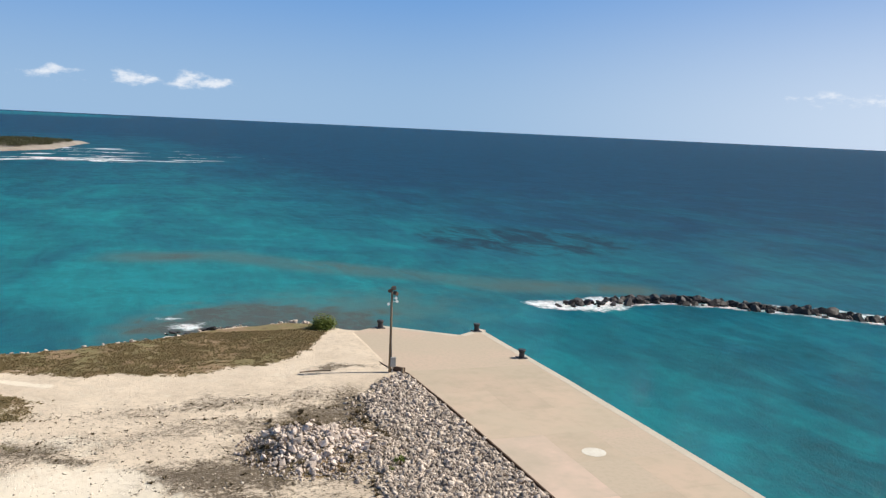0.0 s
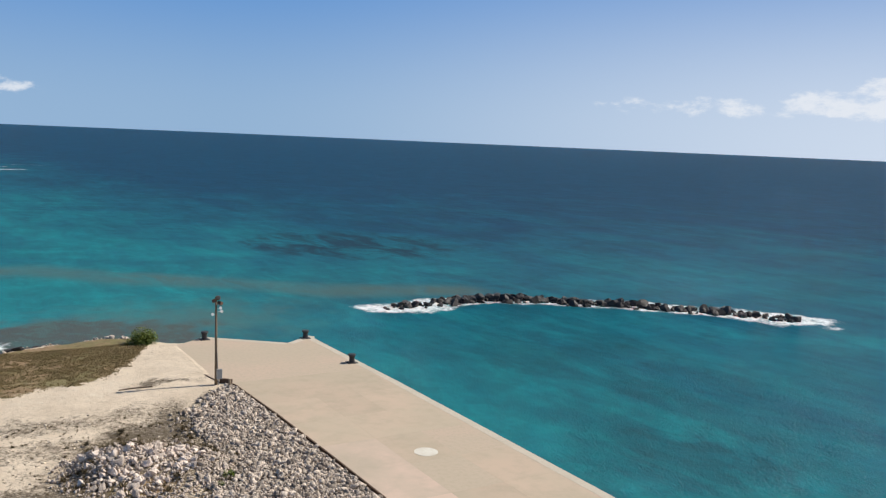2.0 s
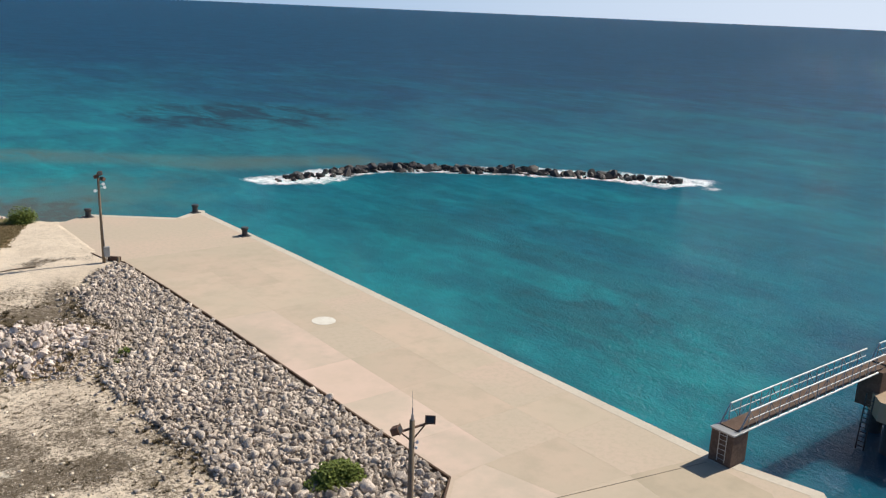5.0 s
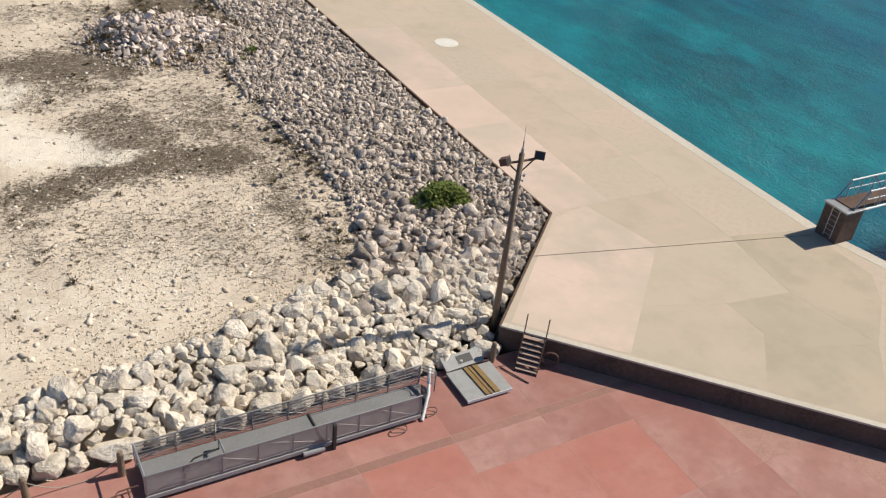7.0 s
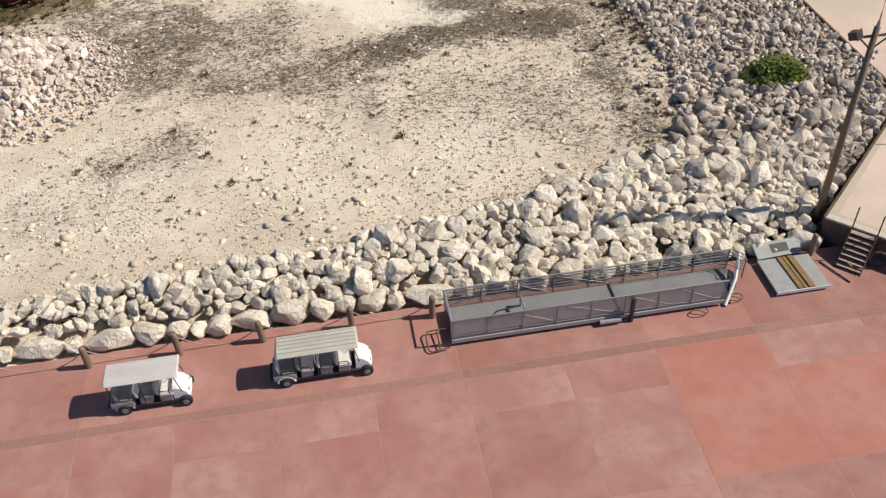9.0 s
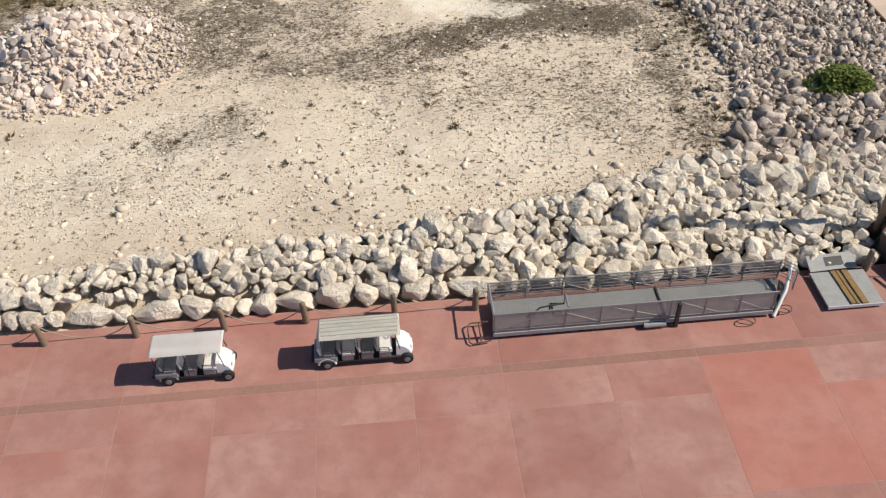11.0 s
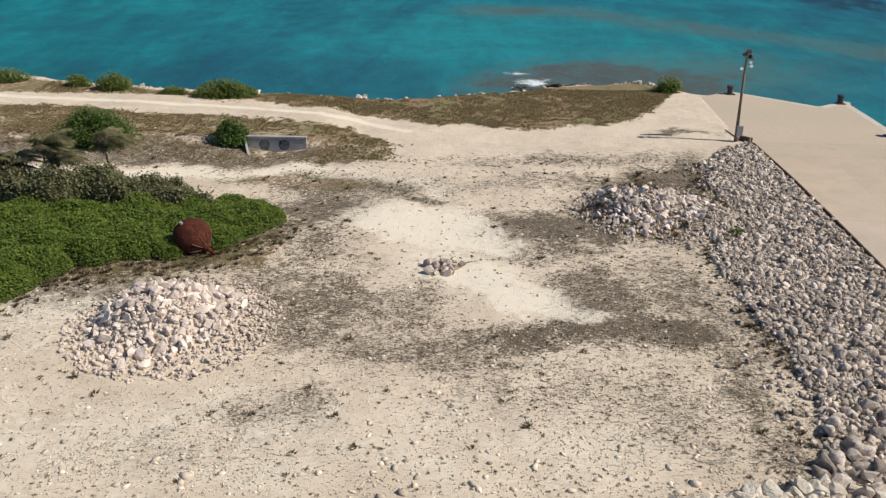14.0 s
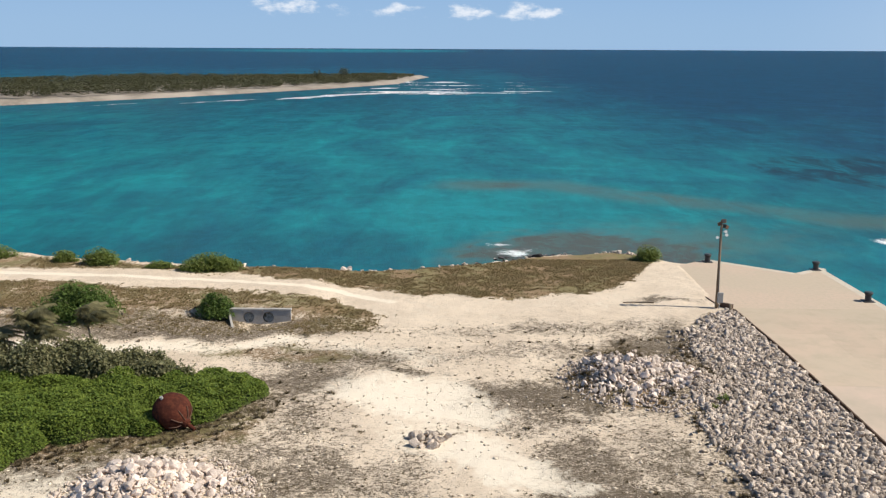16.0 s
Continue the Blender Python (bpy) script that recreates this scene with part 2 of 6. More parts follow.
gr = math_node(nt, "MULTIPLY", ramp(nt, g_at, 0.35, 0.72), ramp(nt, attr(nt, "grass"), 0.02, 0.25))
gcol = mix(nt, ramp(nt, n1, 0.42, 0.58), (0.27, 0.185, 0.105), (0.195, 0.17, 0.075))
gcol = mix(nt, ramp(nt, fine, 0.46, 0.40, 0, 0.8), gcol, (0.38, 0.29, 0.20))
gcol = mix(nt, ramp(nt, n4, 0.52, 0.62, 0, 0.7), gcol, (0.13, 0.095, 0.052))
c = mix(nt, math_node(nt, "MULTIPLY", gr, 0.95), c, gcol)
link(nt, c, b.inputs["Base Color"])
b.inputs["Roughness"].default_value, b.inputs["Specular IOR Level"].default_value = 0.95, 0.15
bp = nt.nodes.new("ShaderNodeBump")
bp.inputs["Strength"].default_value, bp.inputs["Distance"].default_value = 0.7, 0.12
link(nt, math_node(nt, "SUBTRACT", math_node(nt, "MULTIPLY", speck, 0.35), fine), bp.inputs["Height"])
link(nt, bp.outputs[0], b.inputs["Normal"])

M_CONC = surface("quay_concrete", (0.515, 0.43, 0.33), (0.565, 0.442, 0.346), (0.45, 0.381, 0.289), 0.12, 2.5, 0.85, 0.15, 0.01, amount=0.9, spec=0.2)
M_PANEL = surface("quay_concrete_panel", (0.505, 0.424, 0.322), (0.56, 0.44, 0.338), (0.43, 0.365, 0.274), 0.10, 0.5, 0.85, 0.12, 0.008, vary=0.03, amount=1.0, spec=0.2)
M_PANEL_PINK = surface("pinkish_concrete_panel", (0.54, 0.445, 0.35), (0.67, 0.51, 0.415), (0.455, 0.39, 0.305), 0.14, 0.35, 0.85, 0.12, 0.008, vary=0.03, amount=1.0, spec=0.2)
M_PANEL_BRIGHT = surface("fresh_pink_concrete_panel", (0.63, 0.485, 0.39), (0.70, 0.53, 0.44), (0.55, 0.44, 0.345), 0.14, 0.35, 0.85, 0.12, 0.008, spec=0.2)
M_PANEL_TAN = surface("weathered_tan_concrete_panel", (0.465, 0.392, 0.29), (0.53, 0.428, 0.32), (0.39, 0.335, 0.245), 0.12, 0.45, 0.85, 0.12, 0.008, vary=0.04, amount=1.0, spec=0.2)
M_COPING = surface("pale_coping", (0.60, 0.54, 0.45), (0.52, 0.46, 0.37), (0.47, 0.42, 0.34), 0.3, 4.0, 0.85, 0.12, 0.008, spec=0.2)
# brown weathered concrete, with the shade of the quay's wall face in its colour
M_WALL = surface("weathered_shaded_concrete", (0.128, 0.082, 0.06), (0.072, 0.047, 0.036), (0.175, 0.124, 0.094), 0.6, 5.0, 0.9, 0.25, 0.02, spec=0.2)
M_RED = surface("red_concrete", (0.362, 0.164, 0.134), (0.43, 0.24, 0.202), (0.295, 0.142, 0.118), 0.28, 1.2, 0.8, 0.12, 0.008, vary=0.08, amount=0.95, spec=0.25)
M_RED_BRIGHT = surface("fresh_orange_red_concrete", (0.425, 0.168, 0.128), (0.47, 0.235, 0.188), (0.36, 0.152, 0.118), 0.3, 1.4, 0.8, 0.12, 0.008, spec=0.3)
M_RED_MAUVE = surface("faded_mauve_concrete", (0.355, 0.175, 0.144), (0.435, 0.25, 0.21), (0.30, 0.158, 0.132), 0.35, 1.6, 0.8, 0.12, 0.008, vary=0.08, amount=1.0, spec=0.3)
M_REDSTRIP = surface("worn_red_strip", (0.32, 0.17, 0.135), (0.27, 0.15, 0.12), (0.36, 0.21, 0.17), 0.6, 5.0, 0.85, 0.12, 0.008, vary=0.06, spec=0.25)
M_JOINT = surface("joint_filler", (0.40, 0.225, 0.18), (0.31, 0.165, 0.13), (0.45, 0.29, 0.235), 1.0, 9.0, 0.9, 0.1, 0.005)
M_BOULDER = surface("limestone_boulder", (0.84, 0.755, 0.63), (0.50, 0.41, 0.315), (0.70, 0.61, 0.495), 1.5, 6.0, 0.92, 1.0, 0.15, vary=0.15, spec=0.15)
M_RUBBLE = surface("pale_limestone_rubble", (0.555, 0.468, 0.392), (0.27, 0.22, 0.178), (0.72, 0.63, 0.54), 2.2, 11.0, 0.92, 1.0, 0.08, vary=0.28, spec=0.15)
M_RUBBLE_MANY = surface("grey_limestone_rubble_mass", (0.53, 0.447, 0.375), (0.22, 0.178, 0.145), (0.76, 0.665, 0.58), 2.2, 11.0, 0.92, 1.0, 0.08, island=0.45, spec=0.15)
M_PILE = surface("pinkish_coral_stone", (0.74, 0.62, 0.535), (0.46, 0.37, 0.31), (0.82, 0.73, 0.65), 1.3, 6.0, 0.92, 0.9, 0.06, vary=0.24, spec=0.15)
M_DARKROCK = surface("wet_black_rock", (0.030, 0.026, 0.026), (0.017, 0.016, 0.017), (0.055, 0.045, 0.041), 0.7, 3.0, 0.6, 0.8, 0.1, vary=0.35, spec=0.4)
M_PEBBLE = surface("coral_pebbles", (0.66, 0.565, 0.45), (0.44, 0.36, 0.27), (0.74, 0.655, 0.54), 2.0, 8.0, 0.95, 0.4, 0.02, island=0.3, spec=0.1)
M_WEED = leafy("dry_weed", (0.20, 0.15, 0.085), (0.09, 0.072, 0.042), 0.15)
M_GREENWEED = leafy("green_weed", (0.34, 0.24, 0.135), (0.22, 0.185, 0.085), 0.3)
M_LEAF = leafy("bright_shrub_leaf", (0.22, 0.28, 0.05), (0.10, 0.155, 0.028))
M_LEAF_MID = leafy("mid_green_shrub_leaf", (0.17, 0.24, 0.06), (0.08, 0.135, 0.032))
M_LEAF_DULL = leafy("dull_shrub_leaf", (0.26, 0.30, 0.075), (0.12, 0.165, 0.04))
M_LEAF_GREY = leafy("grey_green_leaf", (0.32, 0.30, 0.165), (0.15, 0.16, 0.075), 0.4)
M_WOODS = leafy("far_woods_leaf", (0.115, 0.115, 0.06), (0.065, 0.07, 0.036), 0.3)
M_FROND = leafy("palm_frond", (0.29, 0.26, 0.14), (0.15, 0.145, 0.07), 0.35)
M_BARK = surface("bark", (0.20, 0.15, 0.105), (0.12, 0.09, 0.065), (0.27, 0.21, 0.15), 1.5, 12.0, 0.9, 0.6, 0.03)
# dark green: the shaded inside of the low shrubs, put into the colour
M_UNDER = surface("shrub_inner_shade", (0.06, 0.08, 0.022), (0.035, 0.045, 0.014), (0.085, 0.09, 0.035), 1.0, 6.0, 0.95, 0.6, 0.06, spec=0.1)
M_WOOD = surface("weathered_post_wood", (0.21, 0.155, 0.10), (0.13, 0.095, 0.062), (0.28, 0.215, 0.145), 1.2, 14.0, 0.85, 0.4, 0.02, local=True)
M_PLANK = surface("yellow_timber", (0.255, 0.155, 0.055), (0.12, 0.075, 0.03), (0.36, 0.25, 0.11), 1.2, 14.0, 0.8, 0.3, 0.01)
M_ROPE = surface("grey_rope", (0.33, 0.28, 0.22), (0.25, 0.21, 0.165), (0.42, 0.37, 0.3), 3.0, 30.0, 0.95, 0.4, 0.01)
M_ALU = surface("dull_aluminium", (0.25, 0.25, 0.255), (0.19, 0.19, 0.195), (0.30, 0.30, 0.30), 0.8, 7.0, 0.5, 0.05, 0.004, metal=0.35)
M_TREAD = surface("grey_gangway_deck", (0.215, 0.215, 0.215), (0.165, 0.165, 0.165), (0.26, 0.26, 0.255), 0.7, 9.0, 0.7, 0.15, 0.004)
M_WHITE = surface("white_cart_plastic", (0.87, 0.86, 0.83), (0.81, 0.79, 0.75), (0.84, 0.82, 0.79), 2.0, 9.0, 0.4, 0.03, 0.003)
M_CANVAS = surface("ridged_cream_roof", (0.78, 0.76, 0.68), (0.68, 0.66, 0.58), (0.72, 0.70, 0.62), 2.0, 12.0, 0.6, 0.06, 0.004)
M_RUBBER = surface("black_rubber", (0.022, 0.022, 0.024), (0.035, 0.033, 0.03), (0.015, 0.015, 0.016), 3.0, 20.0, 0.8, 0.1, 0.004)
M_DARK = surface("dark_painted_steel", (0.035, 0.034, 0.036), (0.055, 0.05, 0.046), (0.025, 0.024, 0.025), 2.0, 12.0, 0.55, 0.08, 0.004)
M_SEAT = surface("grey_vinyl_seat", (0.24, 0.235, 0.23), (0.19, 0.185, 0.18), (0.28, 0.27, 0.26), 3.0, 14.0, 0.55, 0.08, 0.004)
M_SEATW = surface("white_vinyl_seat", (0.70, 0.68, 0.63), (0.62, 0.6, 0.56), (0.66, 0.64, 0.6), 3.0, 14.0, 0.5, 0.05, 0.004)
M_BODYGREY = surface("dusty_grey_body", (0.26, 0.25, 0.24), (0.21, 0.2, 0.19), (0.3, 0.29, 0.27), 2.0, 9.0, 0.5, 0.04, 0.003)
M_STEEL = surface("galvanised_steel", (0.40, 0.40, 0.40), (0.31, 0.30, 0.29), (0.46, 0.46, 0.45), 1.0, 8.0, 0.45, 0.05, 0.004, metal=0.6)
M_RUSTSTEEL = surface("rusted_brown_steel", (0.13, 0.068, 0.045), (0.075, 0.045, 0.035), (0.20, 0.105, 0.062), 1.5, 9.0, 0.8, 0.3, 0.01)
M_RUST = surface("deep_red_rust", (0.075, 0.022, 0.014), (0.038, 0.014, 0.010), (0.15, 0.048, 0.026), 0.9, 4.0, 0.9, 0.6, 0.03, spec=0.12)
M_BRIDGEWHITE = surface("white_painted_rail", (0.70, 0.70, 0.69), (0.58, 0.57, 0.55), (0.64, 0.63, 0.61), 1.5, 8.0, 0.45, 0.04, 0.003)
M_PILEDARK = surface("dark_wet_pile", (0.03, 0.03, 0.032), (0.05, 0.045, 0.04), (0.02, 0.022, 0.022), 0.8, 5.0, 0.6, 0.3, 0.02)
M_CAP = surface("brown_concrete_cap", (0.40, 0.29, 0.19), (0.30, 0.20, 0.125), (0.45, 0.34, 0.24), 0.5, 4.0, 0.85, 0.2, 0.015)
M_PAINT = surface("white_pavement_paint", (0.74, 0.71, 0.63), (0.62, 0.57, 0.48), (0.66, 0.6, 0.5), 0.9, 6.0, 0.8, 0.06, 0.003)
M_BEACH = surface("far_beach_sand", (0.36, 0.315, 0.265), (0.13, 0.11, 0.085), (0.42, 0.37, 0.31), 0.05, 0.4, 0.95, 0.3, 0.3)
M_GREY = surface("grey_metal_box", (0.34, 0.34, 0.325), (0.28, 0.27, 0.26), (0.39, 0.385, 0.37), 2.0, 9.0, 0.6, 0.05, 0.003)

M_HEADWALL = surface("stained_grey_concrete", (0.40, 0.38, 0.355), (0.28, 0.265, 0.24), (0.46, 0.435, 0.41), 1.0, 7.0, 0.9, 0.2, 0.01)
M_TREADSTEEL = surface("worn_brown_steel_tread", (0.40, 0.29, 0.23), (0.27, 0.18, 0.14), (0.48, 0.37, 0.30), 1.5, 9.0, 0.7, 0.2, 0.006)

M_STRIPE = surface("grimy_roof_groove", (0.36, 0.37, 0.32), (0.27, 0.28, 0.24), (0.42, 0.42, 0.37), 2.0, 12.0, 0.7, 0.05, 0.003)


def woven(name, colour, closed):
    """Wire cloth too fine to be told apart: part metal, part air."""
    m, nt, b = fresh(name)
    n = noise_tex(nt, place_vec(nt), 1.3, 4)
    link(nt, mix(nt, ramp(nt, n, 0.35, 0.65, 0, 0.6), colour, tuple(q * 0.7 for q in colour)), b.inputs["Base Color"])
    b.inputs["Roughness"].default_value, b.inputs["Metallic"].default_value = 0.55, 0.2
    air = nt.nodes.new("ShaderNodeBsdfTransparent")
    both = nt.nodes.new("ShaderNodeMixShader")
    both.inputs[0].default_value = closed
    link(nt, air.outputs[0], both.inputs[1])
    link(nt, b.outputs[0], both.inputs[2])
    link(nt, both.outputs[0], nt.nodes["Material Output"].inputs[0])
    return m


M_MESH = woven("dense_wire_cloth", (0.40, 0.365, 0.345), 0.55)
M_MESH_OPEN = woven("open_wire_cloth", (0.27, 0.26, 0.26), 0.30)


# ---- mesh helpers ----
def bm_new():
    return bmesh.new()


def add_box(bm, lo, hi, m=None, bevel=0.0):
    lo, hi = Vector(lo), Vector(hi)
    made = bmesh.ops.create_cube(bm, size=1.0)["verts"]
    t = Matrix.Translation((lo + hi) / 2) @ Matrix.Diagonal((*(hi - lo), 1))
    bmesh.ops.transform(bm, matrix=(m @ t) if m else t, verts=made)
    if bevel:
        edges = list({e for v in made for e in v.link_edges})
        bmesh.ops.bevel(bm, geom=edges, offset=bevel, segments=2, affect="EDGES", profile=0.5)
    return bm


def add_tube(bm, a, b, r, r2=None, seg=8, caps=True):
    a, b = Vector(a), Vector(b)
    d = b - a
    made = bmesh.ops.create_cone(bm, cap_ends=caps, segments=seg, radius1=r, radius2=r if r2 is None else r2, depth=d.length)["verts"]
    m = Matrix.Translation((a + b) / 2) @ d.to_track_quat("Z", "Y").to_matrix().to_4x4()
    bmesh.ops.transform(bm, matrix=m, verts=made)
    return bm


def add_run(bm, points, r, seg=6):
    for a, b in zip(points, points[1:]):
        if (Vector(a) - Vector(b)).length > 1e-4:
            add_tube(bm, a, b, r, seg=seg)
    return bm


def add_prism(bm, outline, z0, z1):
    low = [bm.verts.new((x, y, z0)) for x, y in outline]
    top = [bm.verts.new((x, y, z1)) for x, y in outline]
    n = len(outline)
    bm.faces.new(top)
    bm.faces.new(low[::-1])
    for k in range(n):
        bm.faces.new((low[k], low[(k + 1) % n], top[(k + 1) % n], top[k]))
    bmesh.ops.recalc_face_normals(bm, faces=bm.faces)
    return bm


def to_mesh(name, bm, material, smooth=False):
    me = bpy.data.meshes.new(name)
    bm.to_mesh(me)
    bm.free()
    me.materials.append(material)
    if smooth:
        me.polygons.foreach_set("use_smooth", [True] * len(me.polygons))
    return me


def part(name, bm, material, parent, label="", smooth=False):
    ob = new(name, to_mesh(name, bm, material, smooth))
    ob.parent = parent
    if label:
        tagged(ob, label=label)
    return ob


def thing(name, label, category, at=(0, 0, 0), turn=0.0, group="", kind=""):
    ob = new(name)
    ob.matrix_world = pose(*at, 0, 0, turn)
    return tagged(ob, label, category, group, kind)


def solid(name, bm, material, label, category, group="", kind="", smooth=False):
    return tagged(new(name, to_mesh(name, bm, material, smooth)), label, category, group, kind)


def mesh_from(name, verts, faces, material, smooth=False):
    """A mesh from arrays: faces is an (n, 3) or (n, 4) array."""
    verts, faces = np.asarray(verts, np.float32), np.asarray(faces, np.int32)
    me = bpy.data.meshes.new(name)
    k = faces.shape[1]
    me.vertices.add(len(verts))
    me.vertices.foreach_set("co", verts.ravel())
    me.loops.add(faces.size)
    me.loops.foreach_set("vertex_index", faces.ravel())
    me.polygons.add(len(faces))
    me.polygons.foreach_set("loop_start", np.arange(0, faces.size, k, dtype=np.int32))
    me.update(calc_edges=True)
    me.materials.append(material)
    if smooth:
        me.polygons.foreach_set("use_smooth", [True] * len(faces))
    return me


def arrays_of(me):
    v = np.empty(len(me.vertices) * 3, np.float32)
    me.vertices.foreach_get("co", v)
    f = np.array([p.vertices[:] for p in me.polygons], np.int32)
    return v.reshape(-1, 3), f


def joined(name, bases, picks, material, smooth=False):
    """One mesh of many copies; picks: rows of (which base, Matrix)."""
    vs, fs, n = [], [], 0
    for which, m in picks:
        v, f = bases[which]
        a = np.array(m)
        vs.append(v @ a[:3, :3].T + a[:3, 3])
        fs.append(f + n)
        n += len(v)
    return mesh_from(name, np.concatenate(vs), np.concatenate(fs), material, smooth)


def srt(x, y, z, sx, sy, sz, rx=0.0, ry=0.0, rz=0.0):
    return Matrix.LocRotScale((x, y, z), Euler((rx, ry, rz)), (sx, sy, sz))


def rock_mesh(name, material, seed, sub=3, rough=0.28, smooth=True, faces=12, near=0.25):
    bm = bm_new()
    bmesh.ops.create_icosphere(bm, subdivisions=sub, radius=0.5)
    rng = random.Random(seed)
    off = Vector((rng.uniform(-50, 50), rng.uniform(-50, 50), rng.uniform(-50, 50)))
    cuts = [Vector((rng.gauss(0, 1), rng.gauss(0, 1), rng.gauss(0, 1))).normalized() for _ in range(faces)]
    far = [rng.uniform(near, near + 0.15) for _ in cuts]
    for v in bm.verts:
        p = v.co.copy()
        s = 1 + rough * noise.noise(p * 2.2 + off)
        p = p * s
        for n, d in zip(cuts, far):
            over = p.dot(n) - d
            if over > 0:
                p -= n * over * 0.94
        v.co = p * (1 + 0.09 * noise.noise(p * 6.0 + off) + 0.06 * noise.noise(p * 14.0 + off))
    low = Vector([min(v.co[k] for v in bm.verts) for k in range(3)])
    high = Vector([max(v.co[k] for v in bm.verts) for k in range(3)])
    for v in bm.verts:
        v.co = Vector([(v.co[k] - (low[k] + high[k]) / 2) / (high[k] - low[k]) for k in range(3)])
    return to_mesh(name, bm, material, smooth)


def vnoise(x, y, seed=0):
    """Value noise on a lattice, 0 to 1."""
    xi, yi = np.floor(x).astype(np.int64), np.floor(y).astype(np.int64)
    fx, fy = x - xi, y - yi
    fx, fy = fx * fx * (3 - 2 * fx), fy * fy * (3 - 2 * fy)

    def h(a, b):
        n = (a * 374761393 + b * 668265263 + seed * 974634777) & 0xFFFFFFFF
        n = ((n ^ (n >> 13)) * 1274126177) & 0xFFFFFFFF
        return ((n ^ (n >> 16)) & 0xFFFF) / 65535.0

    return (h(xi, yi) * (1 - fx) + h(xi + 1, yi) * fx) * (1 - fy) + (h(xi, yi + 1) * (1 - fx) + h(xi + 1, yi + 1) * fx) * fy


def fbm(x, y, seed=0, octaves=4):
    total, amp, norm = 0, 1.0, 0.0
    for k in range(octaves):
        total = total + amp * vnoise(x * 2**k, y * 2**k, seed + k)
        norm += amp
        amp *= 0.55
    return total / norm


def smooth01(t):
    t = np.clip(t, 0, 1)
    return t * t * (3 - 2 * t)


def blob(x, y, cx, cy, rx, ry, turn=0.0, soft=0.35, wobble=0.35, seed=3):
    a = math.radians(turn)
    u, w = (x - cx) * math.cos(a) + (y - cy) * math.sin(a), -(x - cx) * math.sin(a) + (y - cy) * math.cos(a)
    r = np.sqrt((u / rx) ** 2 + (w / ry) ** 2) + wobble * (fbm(x * 0.35, y * 0.35, seed) - 0.5) * 2
    return smooth01((1 + soft - r) / (2 * soft))


def near_line(x, y, points):
    """Distance from a polyline."""
    best = np.full(np.shape(x), 1e9)
    for (ax, ay), (bx, by) in zip(points, points[1:]):
        dx, dy = bx - ax, by - ay
        t = np.clip(((x - ax) * dx + (y - ay) * dy) / (dx * dx + dy * dy), 0, 1)
        best = np.minimum(best, np.hypot(x - ax - t * dx, y - ay - t * dy))
    return best


def grid_sheet(name, xs, ys, height, material, masks, smooth=True):
    X, Y = np.meshgrid(xs, ys)
    Z = height(X, Y)
    v = np.stack([X, Y, Z], -1).reshape(-1, 3)
    nx, ny = len(xs), len(ys)
    i = (np.arange(ny - 1)[:, None] * nx + np.arange(nx - 1)[None]).ravel()
    f = np.stack([i, i + 1, i + nx + 1, i + nx], 1)
    me = mesh_from(name, v, f, material, smooth)
    for key, fn in masks.items():
        a = me.attributes.new(key, "FLOAT", "POINT")
        a.data.foreach_set("value", fn(X, Y).astype(np.float32).ravel())
    return me


def spaced(*stretches):
    """Grid lines: rows of (start, end, step)."""
    out = []
    for a, b, s in stretches:
        out += list(np.arange(a, b - 1e-6, s))
    return np.array(out + [stretches[-1][1]])


# ---- the sea ----
SEA = -2.2
BREAKWATER = ((70, 131.5), (80, 132), (89.5, 132.2), (96, 130.5), (103, 126), (110, 121.2), (117.5, 115.5), (125, 108), (133.5, 97.5))
REEF = ((4, 187), (21, 187), (36, 175), (53, 162), (68, 150), (80, 146), (92, 141))
ISLE_FRONT = ((-330, 300), (-208, 418), (-151, 486), (-86, 580), (-40, 664), (-26, 770))


def sea_shallow(x, y):
    d = np.hypot(x, y)
    base = 0.74 - 0.34 * smooth01((d - 200) / 400) - 0.42 * smooth01((d - 620) / 800)
    base = base - 0.20 * smooth01((x - 40) / 90) - 0.12 * smooth01((x - 70) / 120) * smooth01((y - 120) / 120)
    base = base + 0.25 * blob(x, y, 20, 152, 42, 30, 0, 0.6) + 0.16 * blob(x, y, 62, 60, 16, 45, 0, 0.6) + 0.03 * blob(x, y, -60, 210, 90, 60, 20, 0.6)
    # the blob at (76, 18) darkens the water by the dolphin
    base = base - 0.10 * blob(x, y, -30, 125, 46, 16, 0, 0.5) - 0.75 * blob(x, y, 76, 18, 30, 16, 0, 0.6)
    base = base - 0.16 * smooth01((d - 170) / 150) * smooth01((x - 30) / 60)
    far_bank = 0.75 * blob(x, y, -420, 3600, 500, 700, 0, 0.4)
    return base + far_bank


def sea_weed_and_dark(x, y):
    # the blob at (80, 16) only darkens the water round the dolphin
    return np.clip(1.7 * blob(x, y, 101, 213, 23, 24, 0, 0.4) + 0.8 * blob(x, y, 80, 16, 24, 14, 0, 0.6) + 0.55 * blob(x, y, 62, 52, 12, 14, 0, 0.6) + 0.45 * blob(x, y, 78, 85, 18, 26, 0, 0.6)
                   + 0.25 * blob(x, y, -35, 128, 40, 10, 0, 0.6) + 0.4 * blob(x, y, 72, 150, 50, 22, -30, 0.6), 0, 1)


def sea_reef(x, y):
    line = smooth01(1.2 - near_line(x, y, REEF) / (4.5 + 8 * fbm(x * 0.06, y * 0.06, 11))) * (0.45 + 0.7 * fbm(x * 0.09, y * 0.09, 12))
    shelf = 1.2 * blob(x, y, 17, 122, 15, 13, 12, 0.6, 0.5) + 0.7 * blob(x, y, 32, 131, 20, 13, 20, 0.8, 0.5)
    return np.clip(line * 0.85 + 1.0 * shelf, 0, 1)


